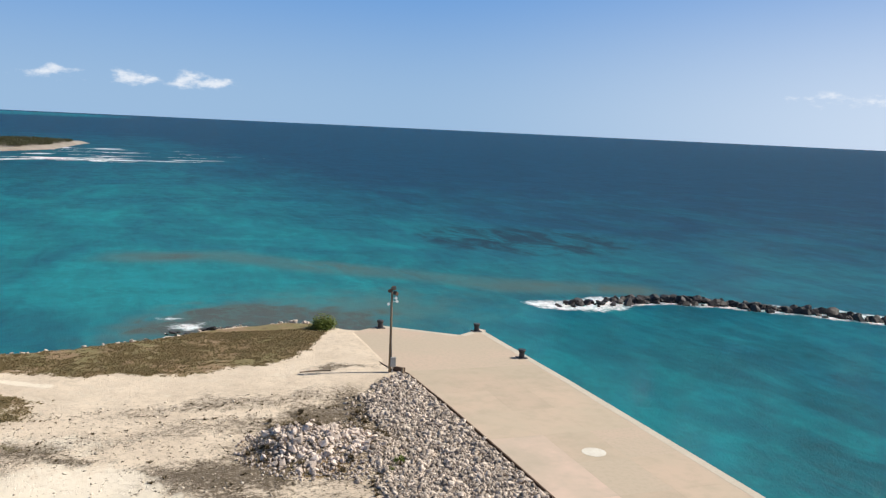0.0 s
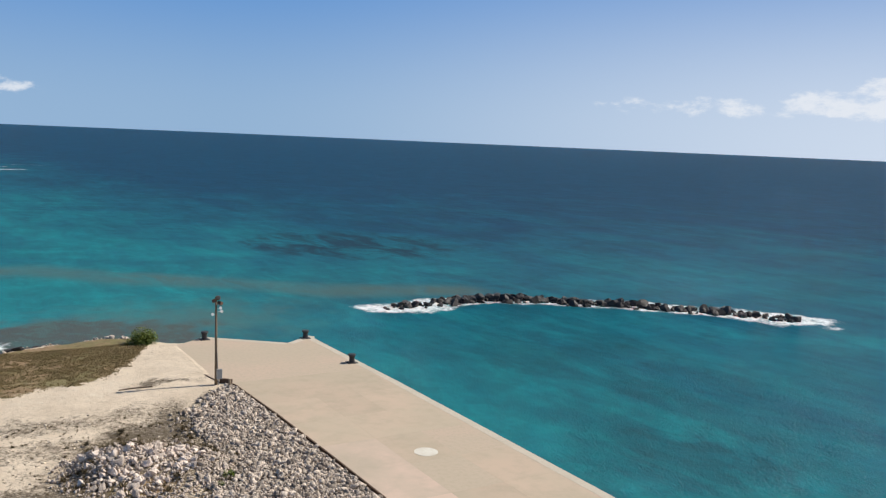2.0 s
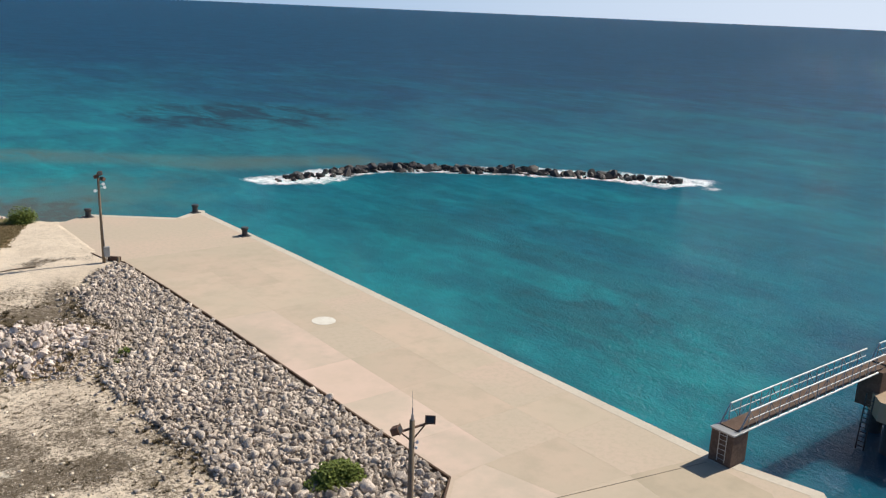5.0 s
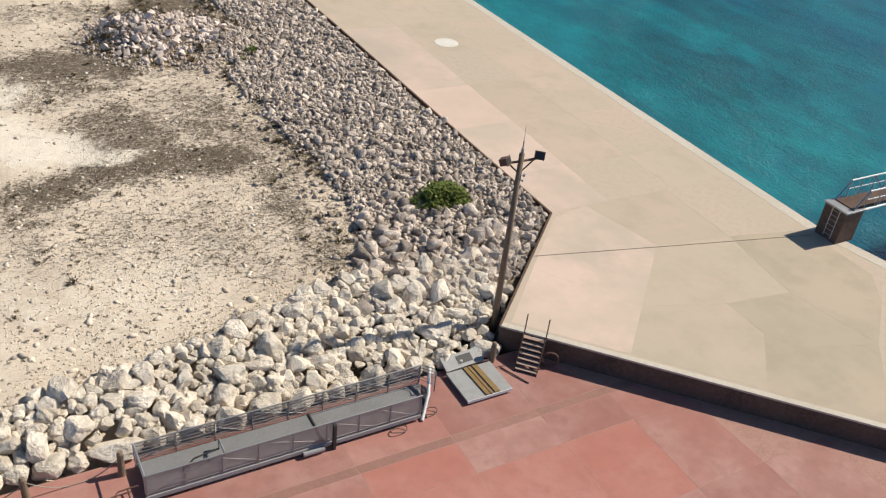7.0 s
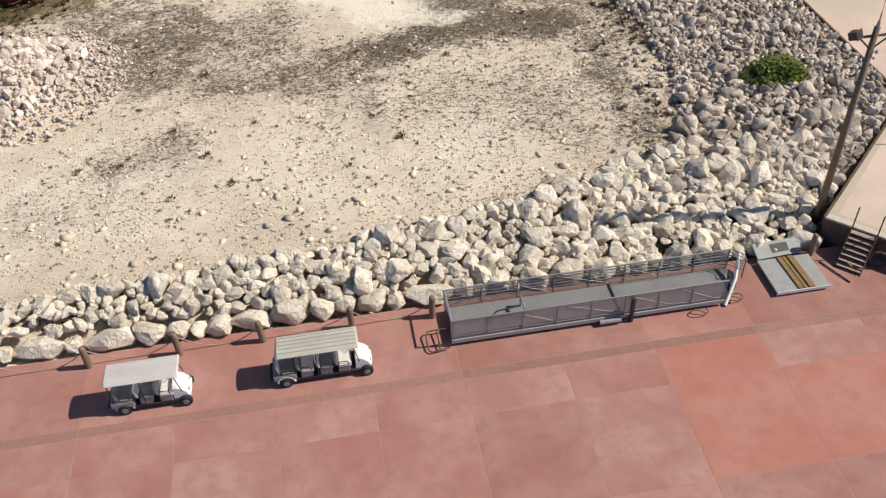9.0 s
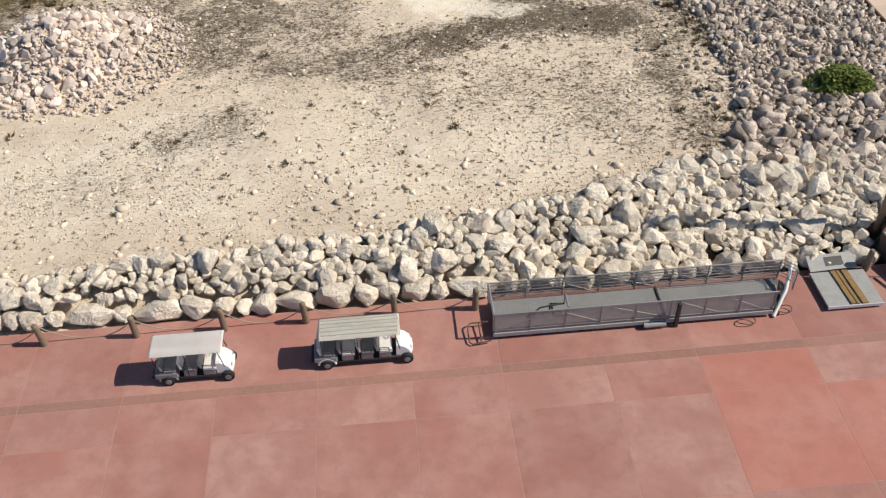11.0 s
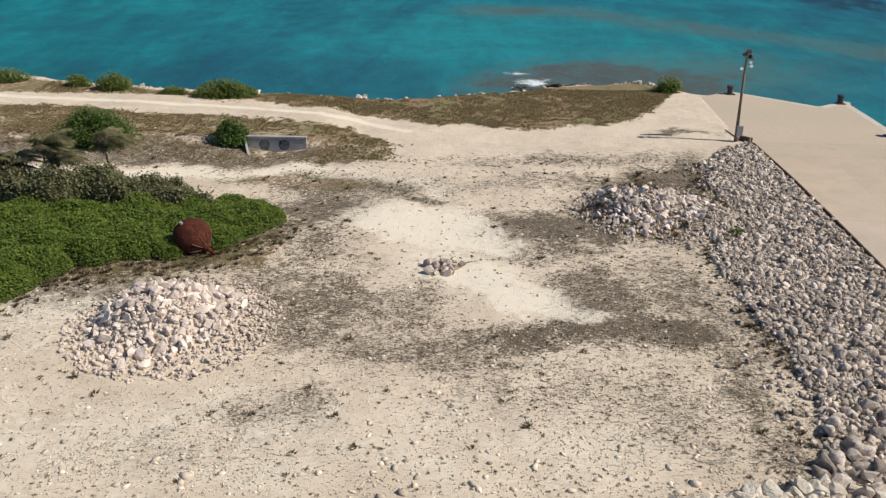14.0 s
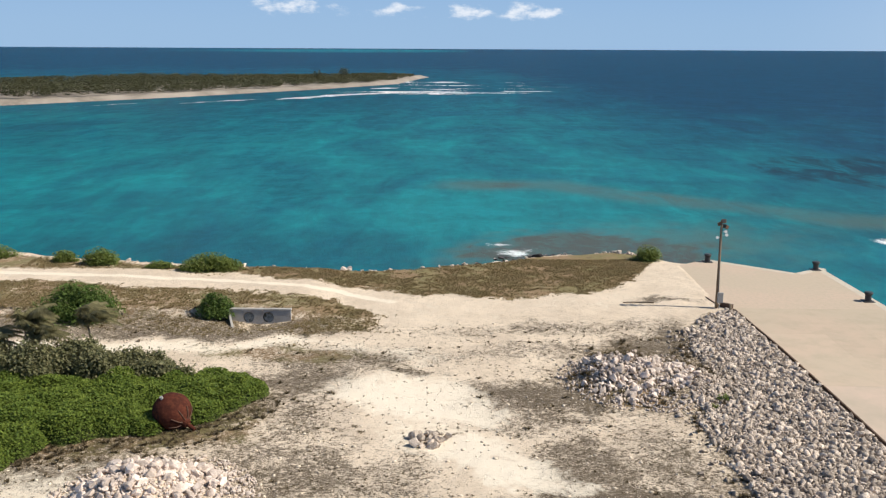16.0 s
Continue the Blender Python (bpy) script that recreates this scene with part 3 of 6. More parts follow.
def sea_foam(x, y):
    wide = 5.2 + 0.9 * smooth01((92 - x) / 8) + 2.6 * smooth01((x - 112) / 6)
    ring = smooth01(1.4 - near_line(x, y, BREAKWATER) / (wide * (0.5 + 1.1 * fbm(x * 0.16, y * 0.16, 14)))) * (0.5 + 1.0 * fbm(x * 0.3, y * 0.3, 15))
    lace = 0.72 * smooth01(1.3 - near_line(x, y, ((5, 127.5), (8.5, 124.5), (12, 127))) / 4.2) * (0.45 + 0.95 * fbm(x * 0.2, y * 0.2, 18))
    wash = lace + 0.85 * blob(x, y, 7.8, 130, 2.2, 1.2, -20, 0.9, 0.5) + 0.85 * blob(x, y, 9.6, 123.6, 1.6, 1.6, 10, 0.8, 0.5) + 0.45 * blob(x, y, 9, 117, 4, 1.2, 10, 0.9, 0.6)
    streaks = 0.0
    pick = random.Random(3)
    small = tuple((pick.gauss(5, 38), pick.uniform(525, 730), pick.uniform(7, 26), pick.uniform(1.5, 5), pick.uniform(-8, 25)) for _ in range(34))
    for cx, cy, rx, ry, turn in small + ((-30, 560, 50, 7, 14), (10, 545, 50, 5, 8), (-75, 500, 38, 7, 55), (-120, 455, 30, 5, 50), (-45, 600, 20, 9, 60), (-165, 425, 26, 3, 48)):
        streaks = np.maximum(streaks, 1.0 * blob(x, y, cx, cy, rx, ry, turn, 0.5, 0.5, 7))
    streaks = streaks * (0.45 + 1.1 * fbm(x * 0.03, y * 0.09, 16))
    breaker = smooth01(1.4 - near_line(x, y, ((-70, 515), (-35, 545), (20, 556), (60, 570))) / 8.0) * (0.55 + 0.8 * fbm(x * 0.05, y * 0.05, 19))
    edge = breaker + 0.75 * smooth01(1 - near_line(x, y, ISLE_FRONT) / 9)
    return np.clip(ring + wash + streaks + edge, 0, 1)


sea_x = spaced((-4950, -800, 415), (-800, -240, 20), (-240, -60, 6), (-60, 150, 1.5), (150, 300, 6), (300, 900, 30), (900, 4950, 450))
sea_y = spaced((-4950, -450, 450), (-450, -60, 39), (-60, -10, 5), (-10, 230, 1.5), (230, 420, 4), (420, 800, 5), (800, 1200, 25), (1200, 4950, 150))
sea = new("water", grid_sheet("water", sea_x, sea_y, lambda x, y: SEA + 0 * x, M_SEA,
                              {"shallow": sea_shallow, "weed": sea_weed_and_dark, "reef": sea_reef, "foam": sea_foam}))
tagged(sea, "clear turquoise sea deepening to blue at the horizon", "sea", kind="structure")

# ---- the ground ----
QTOP_LIMIT = 1.19
SHORE_X = (-400, -150, -56, -40, -25, -13, -4, 4.4, 11.6, 20.4, 23.6, 27.7, 61.5)
SHORE_Y = (150, 122, 107, 102.4, 99.9, 99.6, 101.8, 104.8, 108.6, 110.3, 109.1, 104.7, 100.6)
EDGE_Y = (26, 28, 30, 33.5, 39, 45, 52, 59, 66, 70, 78, 82, 84)
EDGE_X = (8, 13, 15, 16.9, 17.9, 18.4, 18.3, 17.7, 19.5, 20.7, 21.3, 24.5, 27)


def boulder_back(x):
    return np.interp(x, (-60, -16.5, -9.7, 0, 4, 8, 12, 16.5), (27.6, 28, 28.6, 29.2, 29.9, 30.9, 32, 32.6))


def ground_z(x, y, ditch=False):
    x, y = np.asarray(x, float), np.asarray(y, float)
    z = 1.05 + 0.22 * (fbm(x * 0.16, y * 0.16, 21) - 0.5) + 0.10 * (fbm(x * 0.9, y * 0.9, 22) - 0.5)
    z = z + 0.02 * smooth01((x - np.interp(y, EDGE_Y, EDGE_X)) / 7.5) * smooth01((y - 29) / 6)
    z = z + 0.12 * smooth01((x - 10) / 14) * smooth01((y - 76) / 8)
    z = z + 0.55 * smooth01((y - 82.9) / 0.5) * smooth01((-9 - x) / 7)
    z = z - 0.98 * np.exp(-(((x + 18.4) / 3.6) ** 2 + ((y - 81.8) / 2.4) ** 2)) * smooth01((83.2 - y) / 0.4)
    z = z + 0.12 * smooth01((y - 89.5) / 1.5) * smooth01((x - 21) / 4) * smooth01((106 - y) / 3) * (0.6 + 0.8 * fbm(x * 0.4, y * 0.4, 25))
    z = z + 1.75 * blob(x, y, -18.5, 46.8, 2.5, 2.7, 0, 0.8, 0.12) + 0.7 * blob(x, y, -14.9, 46.6, 2.6, 2.8, 0, 0.8, 0.2)
    z = z + 1.45 * blob(x, y, 13.6, 67.2, 2.3, 2.7, 0, 0.8, 0.15) + 0.85 * blob(x, y, 17.4, 66.0, 2.6, 2.9, 0, 0.8, 0.2)
    z = z * smooth01((y - 25.0) / (boulder_back(x) - 25.0)) - 0.45 * smooth01((27.0 - y) / 0.7)
    if ditch:
        under = smooth01((boulder_back(x) - y) / 0.6) * smooth01((y - 26.2) / 0.3) * smooth01((21.5 - x) / 0.6)
        slope_in = smooth01((x - np.interp(y, EDGE_Y, EDGE_X) - 0.3) / 0.8) * smooth01((y - 30) / 2) * smooth01((82.5 - y) / 1.5)
        z = z - 0.42 * under - 0.05 * slope_in * (1 - under)
    drop = smooth01((y - np.interp(x, SHORE_X, SHORE_Y) - 1.6 * (fbm(x * 0.3, y * 0.0, 31) - 0.5)) / 4.5)
    z = z - 4.6 * drop
    return np.minimum(z, np.where(x > 27.3, QTOP_LIMIT, 99))


def carried_out(x, y):
    """Where a spot of the eastern bank lies on the drawn plan, which takes the bank to be higher."""
    x, y = np.asarray(x, float), np.asarray(y, float)
    up = 0.60 * smooth01((x - np.interp(y, EDGE_Y, EDGE_X)) / 7.5) * smooth01((y - 29) / 6)
    up = up + 0.68 * smooth01((x - 10) / 14) * smooth01((y - 76) / 8) * (1 - 0.55 * smooth01((x - np.interp(y, EDGE_Y, EDGE_X)) / 7.0) * smooth01((84 - y) / 4))
    k = 1 - up / 25.9
    return x * k, y * k


def warped(x, y):
    """The same spots, pushed about so that drawn outlines turn ragged."""
    x, y = np.asarray(x, float), np.asarray(y, float)
    return (x + 5.0 * (fbm(x * 0.2, y * 0.2, 51) - 0.5) + 2.2 * (fbm(x * 0.9, y * 0.9, 52) - 0.5),
            y + 5.0 * (fbm(x * 0.2, y * 0.2, 53) - 0.5) + 2.2 * (fbm(x * 0.9, y * 0.9, 54) - 0.5))


def grass_mask(x, y):
    x, y = carried_out(x, y)
    shore = np.interp(x, SHORE_X, SHORE_Y) * np.interp(x, (8, 24), (1, 0.974))
    low = np.interp(x, (-60, -25, -10, 3, 15.7, 20, 23, 25), (99, 96.2, 92.2, 88.8, 90.6, 94, 99.3, 104))
    w = 3.4 * (fbm(x * 0.35, y * 0.35, 41) - 0.5) + 1.6 * (fbm(x * 1.4, y * 1.4, 42) - 0.5)
    strip = smooth01((y + w - low) / 2.2) * smooth01((shore + 1.0 - y) / 1.2) * smooth01((x + 34) / 14) * smooth01((25 - x) / 2)
    west = 0.62 * smooth01((y - 98) / 1.5) * smooth01((shore - y) / 1.5) * smooth01((-22 - x) / 6)
    top = np.interp(x, (-60, -50, -25, -12, -7), (94.5, 94.2, 91.4, 88.4, 84))
    bottom = np.interp(x, (-60, -40, -24, -13, -8), (80, 78.5, 76.2, 75.6, 78))
    mid = smooth01((y + w - bottom) / 2.4) * smooth01((top - y + w) / 1.2) * smooth01((-6.4 - x + 2 * w) / 2.0)
    mid = mid * (0.26 + 0.34 * smooth01((y - 82.5) / 1.5) + 0.22 * smooth01((x + 17) / 5))
    green = 0.55 * blob(x, y, -17, 60, 4, 5, 30, 0.8) + 0.5 * blob(x, y, -24, 53.6, 9, 2.0, 14, 0.9) + 0.5 * blob(x, y, -14, 72, 8, 2.2, -5, 0.5) + 0.6 * blob(x, y, 14.4, 62.5, 2.6, 1.8, 0, 0.5)
    return np.clip(strip + west + mid + green, 0, 1)


def dirt_shade_mask(x, y):
    x, y = carried_out(x, y)
    x0, y0 = x, y
    x, y = warped(x, y)
    m = 0
    # the blob at (22, 87) is the far pole's shadow line, put into the mask
    for cx, cy, rx, ry, turn, w in ((-12.0, 66.6, 3.8, 4.0, 10, 0.8), (-10.4, 59, 3.0, 5.5, 8, 0.6), (-9.0, 48.5, 3.4, 5.0, 10, 0.7), (-9.0, 45, 3.6, 2.2, 0, 0.6), (-1.8, 44.2, 5.0, 2.4, 0, 0.6), (-3.5, 50, 3.5, 5, 0, 0.45), (-12.6, 50, 2.4, 6, 0, 0.6),
                                    (6.3, 63.0, 5.2, 2.8, -4, 1.0), (11.0, 63.6, 3.4, 2.6, 0, 1.0), (8.2, 59.5, 4.0, 1.8, -12, 0.7), (5.5, 57.9, 3.6, 1.2, 0, 0.5), (9.0, 51.5, 3.0, 4.2, 0, 0.8), (10.4, 47.2, 5.0, 2.2, 6, 1.05), (4.0, 45.3, 3.6, 1.8, 12, 1.0), (13.8, 46.0, 2.6, 2.0, -10, 0.9), (14.4, 52.5, 3.0, 5.0, 0, 0.6),
                                    (18.8, 75.5, 4.4, 3.2, 40, 1.0), (12.5, 73, 5, 2.2, 0, 0.5), (17.2, 50, 2.0, 6, 10, 0.5), (-23, 50.6, 6, 2.2, 10, 0.9), (16.2, 41, 1.8, 3.6, 6, 0.6), (15.6, 35, 1.8, 3.5, 6, 0.6), (22, 87, 3.6, 0.9, 3, 0.8), (-4, 68.4, 3, 0.8, -8, 0.8),
                                    (8, 79.5, 11, 2.2, 3, 0.45), (2, 72.5, 8, 2.4, 0, 0.4), (-8.7, 38, 3.2, 1.8, 20, 0.55), (-14, 34, 6, 2.4, 5, 0.3), (-35, 45, 9, 4, 0, 0.4), (-10.5, 71, 6, 2.4, -6, 0.8), (6, 40, 8, 3.4, 0, 0.3), (12, 38, 5, 5, 0, 0.35), (-17, 61, 5, 7, 0, 0.5), (15.6, 66.6, 6, 6.5, 0, 0.75)):
        m = np.maximum(m, w * blob(x, y, cx, cy, rx, ry, turn, 0.9, 0.5, int(abs(cx) * 7)))
    m = np.maximum(m, 0.62 * smooth01(1.6 - near_line(x, y, ((-29, 48.6), (-27.2, 53), (-23, 54.2), (-19.5, 55.2), (-15.8, 58.2), (-13.6, 62))) / 1.5))
    mid = 0.72 * smooth01((y - 76) / 1.5) * smooth01((84 - y) / 2) * smooth01((-7 - x) / 3)
    # rim: soil at the rubble's edge, and painted shade between the stones inside it
    inside = x0 - np.interp(y0, EDGE_Y, EDGE_X)
    rim = (0.5 * smooth01((inside + 0.8) / 1.4) + 0.5 * smooth01((inside - 0.8) / 1.5)) * smooth01((84 - y0) / 2)
    fringe = 0.6 * smooth01((y0 - boulder_back(x0) + 1.5) / 1.0) * smooth01((boulder_back(x0) + 1.6 - y0) / 2.0)
    return np.clip(np.maximum(np.maximum(np.maximum(m, mid), rim), fringe * fbm(x * 0.5, y * 0.5, 61)), 0, 1)


def pale_mask(x, y):
    x, y = carried_out(x, y)
    x0, y0 = x, y
    x, y = warped(x, y)
    m = 0
    for cx, cy, rx, ry, turn, w in ((-4.0, 64.0, 4.0, 3.6, -10, 1.0), (-0.5, 61.6, 3.6, 2.6, -14, 1.0), (2.4, 59.6, 2.0, 1.4, 0, 0.8), (1.8, 53.6, 2.8, 3.0, 0, 1.0), (4.4, 50.8, 3.2, 1.8, -8, 1.0), (6.8, 49.6, 2.4, 1.4, -8, 0.7), (-1.5, 57, 4, 3.5, 0, 0.6), (-3.5, 84, 15, 4.5, 3, 0.22), (13, 88, 12, 3, 0, 0.25), (-25, 47.6, 5, 5, 20, 0.6), (-12, 73.3, 6, 1.5, -3, 0.5), (-12, 35, 9, 5, 0, 0.42), (3, 35, 9, 4.5, 0, 0.36), (-24, 34, 8, 6, 0, 0.45), (-30, 74, 18, 1.7, 3, 0.9), (-3, 72, 5, 2.4, 0, 0.5)):
        m = np.maximum(m, w * blob(x, y, cx, cy, rx, ry, turn, 0.6, 0.4, int(abs(cx) * 5) + 2))
    m = np.maximum(m, smooth01(1.35 - near_line(x0, y0 + 0.7 * (fbm(x0 * 0.5, y0 * 0.5, 55) - 0.5), ((-80, 101.5), (-51, 96.9), (-25, 94.1), (-12, 91.2), (-6, 88))) / 0.62))
    return np.clip(m, 0, 1)


gx = spaced((-400, -120, 20), (-120, -52, 2.0), (-52, 29, 0.33), (29, 31, 1.0))
gy = spaced((25.2, 60, 0.33), (60, 112, 0.4), (112, 170, 4.0))
ground = new("ground", grid_sheet("ground", gx, gy, lambda x, y: ground_z(x, y, True), M_GROUND, {"grass": grass_mask, "dirt_shade": dirt_shade_mask, "pale": pale_mask}))
tagged(ground, "bare coral sand with dried weeds and dry olive grass", "ground", kind="structure")


# heights on a fine grid, for quick look-up
HX, HY = np.arange(-60, 32, 0.25), np.arange(25, 125, 0.25)
HZ = ground_z(*np.meshgrid(HX, HY))


def zg(x, y):
    u, v = min(max((x + 60) * 4, 0), len(HX) - 1.01), min(max((y - 25) * 4, 0), len(HY) - 1.01)
    i, j = int(u), int(v)
    u, v = u - i, v - j
    return float((HZ[j, i] * (1 - u) + HZ[j, i + 1] * u) * (1 - v) + (HZ[j + 1, i] * (1 - u) + HZ[j + 1, i + 1] * u) * v)


# ---- upper concrete quay ----
QUAY = ((20.8, 26.68), (29.25, 34.65), (29.15, 42), (29.1, 52), (29.1, 63), (28.95, 75), (28.5, 85.6), (27.35, 87.0), (26.45, 92.3), (24.7, 101.9), (31.65, 106.9), (40.05, 100.4), (43.95, 103.1), (44.4, 80), (44.4, 60), (44.35, 45), (44.35, 27.6), (45.8, 21.35), (36.4, 11.0))
QTOP = 1.22
quay = solid("pavement", add_prism(bm_new(), QUAY, QTOP - 0.1, QTOP), M_CONC, "raised pale concrete quay with a faceted seaward edge", "quay", kind="structure")
part("wall_face", add_prism(bm_new(), QUAY, -6.0, QTOP - 0.1), M_WALL, quay, "stained lower concrete wall, darkened in colour for its shaded side")
# low step at the inner edge, coloured dark as the shadow line beside the rubble
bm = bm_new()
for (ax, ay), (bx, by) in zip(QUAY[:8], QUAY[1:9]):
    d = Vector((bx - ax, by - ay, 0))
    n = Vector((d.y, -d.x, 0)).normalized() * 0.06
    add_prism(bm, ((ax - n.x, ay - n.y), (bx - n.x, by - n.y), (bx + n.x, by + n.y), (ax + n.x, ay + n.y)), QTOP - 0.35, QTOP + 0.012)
tagged(new("trim", to_mesh("trim", bm, M_WALL)), "concrete edge beam along the quay, coloured dark for its shadow line", "edge beam", kind="structure")

# ---- red lower dock ----
base = bm_new()
add_prism(base, ((-160, 3.0), (44.3, 3.0), (36.4, 11.0), (21.48, 26.0), (-160, 26.0)), -6.0, -0.004)
dock = solid("floor", base, M_JOINT, "red tinted concrete dock apron in large worn slabs", "dock", kind="structure")


# ---- large rocks ----
ROCKS = [rock_mesh("boulder", M_BOULDER, 100 + k, 3, 0.45, False, 10, 0.285) for k in range(14)]
STONES = [rock_mesh("stone", M_RUBBLE, 200 + k, 2, 0.72, False, 9, 0.16) for k in range(10)]
PILE_STONES = [rock_mesh("stone", M_PILE, 230 + k, 2, 0.75, False, 9, 0.15) for k in range(8)]
DARK_ROCKS = [rock_mesh("rock", M_DARKROCK, 300 + k, 2, 0.5, False, 8, 0.18) for k in range(8)]
STONE_ARR = [arrays_of(m) for m in STONES]


def darts(rng, box, inside, size_of, tries, fill=0.8):
    """Spots that keep apart by their size; rows of x, y, size."""
    x0, x1, y0, y1 = box
    cells, out = {}, []
    cell = 2.2
    for _ in range(tries):
        x, y = rng.uniform(x0, x1), rng.uniform(y0, y1)
        if not inside(x, y):
            continue
        s = size_of(x, y)
        kx, ky = int(x // cell), int(y // cell)
        ok = True
        for a in (-1, 0, 1):
            for b2 in (-1, 0, 1):
                for ox, oy, os in cells.get((kx + a, ky + b2), ()):
                    if (ox - x) ** 2 + (oy - y) ** 2 < (fill * (os + s) / 2) ** 2:
                        ok = False
                        break
                if not ok:
                    break
            if not ok:
                break
        if ok:
            out.append((x, y, s))
            cells.setdefault((kx, ky), []).append((x, y, s))
    return out


def rest(rng, x, y, z, s, flat=0.75, tip=0.4):
    a, b2, c = s * rng.uniform(0.9, 1.4), s * rng.uniform(0.7, 1.05), s * flat * rng.uniform(0.8, 1.2)
    return srt(x, y, z, a, b2, c, rng.uniform(-tip, tip), rng.uniform(-tip, tip), rng.uniform(0, 6.28))


def piece(name, me, parent, m):
    ob = new(name, me)
    ob.parent = parent
    ob.matrix_basis = m
    return ob


def left_of_quay(x, y, gap=0.3):
    """West of the quay's inner edge."""
    if y < 34.65:
        return x < 20.8 + (y - 26.68) * 1.06 - gap * 1.4
    return x < np.interp(y, (34.65, 42, 52, 63, 75, 85.6), (29.25, 29.15, 29.1, 29.1, 28.95, 28.5)) - gap



rng = random.Random(5)
revetment = thing("boulder_revetment", "row of pale limestone boulders between dock and sand", "boulders")


def in_boulders(x, y):
    return 26.7 < y < boulder_back(x) + 0.15 * math.sin(x * 2.1) and left_of_quay(x, y, 0.45) and math.hypot(x - 21.2, y - 27.7) > 0.6


front, x = [], -38.0
while x < 19.6:
    s = rng.choice((0.55, 0.75, 1.0, 1.3, 1.7, 2.1))
    front.append((x + s / 2, 26.42 + rng.uniform(-0.08, 0.10), s))
    x += s * 0.97
for x, y, s in front:
    h = min(1.1, s) * rng.uniform(0.75, 1.0)
    m = srt(x, y, max(0.0, zg(x, y)) + 0.28 * h, s * 1.08, rng.uniform(0.9, 1.2), h, rng.uniform(-0.2, 0.2), rng.uniform(-0.15, 0.15), rng.uniform(-0.3, 0.3))
    piece("boulder", rng.choice(ROCKS), revetment, m)
back = darts(rng, (-38, 23.0, 26.85, 33), in_boulders, lambda x, y: rng.choice((0.4, 0.5, 0.62, 0.75, 0.9, 1.15)) * (0.95 if x > 11 or x < 3 else 1.1), 30000, 0.62)
for x, y, s in back:
    if all((x - f[0]) ** 2 + (y - f[1]) ** 2 > (0.25 * (s + f[2])) ** 2 for f in front):
        piece("boulder", rng.choice(ROCKS), revetment, rest(rng, x, y, max(0.0, zg(x, y)) + s * rng.uniform(0.18, 0.36), s * 1.08, 0.82))
for x, y, s in darts(rng, (-20, 23.0, 26.8, 33), in_boulders, lambda x, y: rng.choice((0.35, 0.45, 0.55)), 1500, 0.9)[:160]:
    piece("boulder", rng.choice(ROCKS), revetment, rest(rng, x, y, max(0.0, zg(x, y)) + s * 0.3, s * 1.1, 0.85))
# rubble slope along the quay
slope = thing("rubble_slope", "slope of grey broken limestone rubble beside the quay", "rubble")


def in_rubble(x, y):
    e = np.interp(y, EDGE_Y, EDGE_X) + 0.8 * (vnoise(np.array(x * 0.6), np.array(y * 0.6), 71) - 0.5) * 2
    return y > 30.2 and y < 85 and x > e and y > boulder_back(min(x, 16.5)) - 2.5 and left_of_quay(x, y, 0.35)


def rubble_size(x, y):
    s = np.interp(y, (30, 34, 37, 41, 52, 82), (0.66, 0.52, 0.42, 0.34, 0.30, 0.30))
    return float(s) * rng.choice((0.55, 0.7, 0.85, 1.0, 1.2, 1.7))


spots = darts(rng, (13, 29.2, 30, 85), in_rubble, rubble_size, 110000, 0.57)
spots.sort(key=lambda p: p[1])
many = []
for k, (x, y, s) in enumerate(spots):
    m = rest(rng, x, y, zg(x, y) + s * rng.uniform(0.02, 0.48), s * 1.12, 0.9, 0.8)
    if k < 280:
        piece("stone", rng.choice(STONES), slope, m)
    else:
        many.append((rng.randrange(len(STONES)), m))
for x, y, s in darts(rng, (13, 29.2, 30, 85), in_rubble, lambda x, y: rng.choice((0.14, 0.18, 0.24, 0.3)), 6000, 0.8):
    many.append((rng.randrange(len(STONES)), rest(rng, x, y, zg(x, y) + rng.uniform(0.0, 0.14), s, 0.85)))
for _ in range(420):
    y = rng.uniform(33, 80)
    x = float(np.interp(y, EDGE_Y, EDGE_X)) - abs(rng.gauss(0, 1.3)) + 0.6
    s = rng.choice((0.12, 0.16, 0.2, 0.26, 0.36))
    many.append((rng.randrange(len(STONES)), rest(rng, x, y, zg(x, y) + s * 0.2, s, 0.85)))
ob = new("rubble", joined("rubble", STONE_ARR, many, M_RUBBLE_MANY, False))
ob.parent = slope
tagged(ob, kind="stuff")


# ---- leaves, weeds and shrubs ----
def leaf_cloud(rng, centers, size, droop=0.5):
    """Folded leaves at the given points: arrays of vertices and triangles. rng: a numpy generator."""
    n = len(centers)
    yaw, tilt = rng.uniform(0, 2 * np.pi, n), rng.normal(0.15, droop, n)
    s = size * rng.uniform(0.65, 1.35, n)
    ax = np.stack([np.cos(yaw) * np.cos(tilt), np.sin(yaw) * np.cos(tilt), np.sin(tilt)], 1)
    side = np.stack([-np.sin(yaw), np.cos(yaw), rng.normal(0, 0.35, n)], 1)
    up = np.cross(ax, side)
    c = np.asarray(centers)
    p0, p2 = c - ax * s[:, None] * 0.5, c + ax * s[:, None] * 0.5
    p1 = c + side * (s * 0.34)[:, None] + up * (s * 0.10)[:, None]
    p3 = c - side * (s * 0.34)[:, None] + up * (s * 0.10)[:, None]
    v = np.stack([p0, p1, p2, p3], 1).reshape(-1, 3)
    k = np.arange(n)[:, None] * 4
    return v, np.concatenate([k + [0, 1, 2], k + [0, 2, 3]], 0)


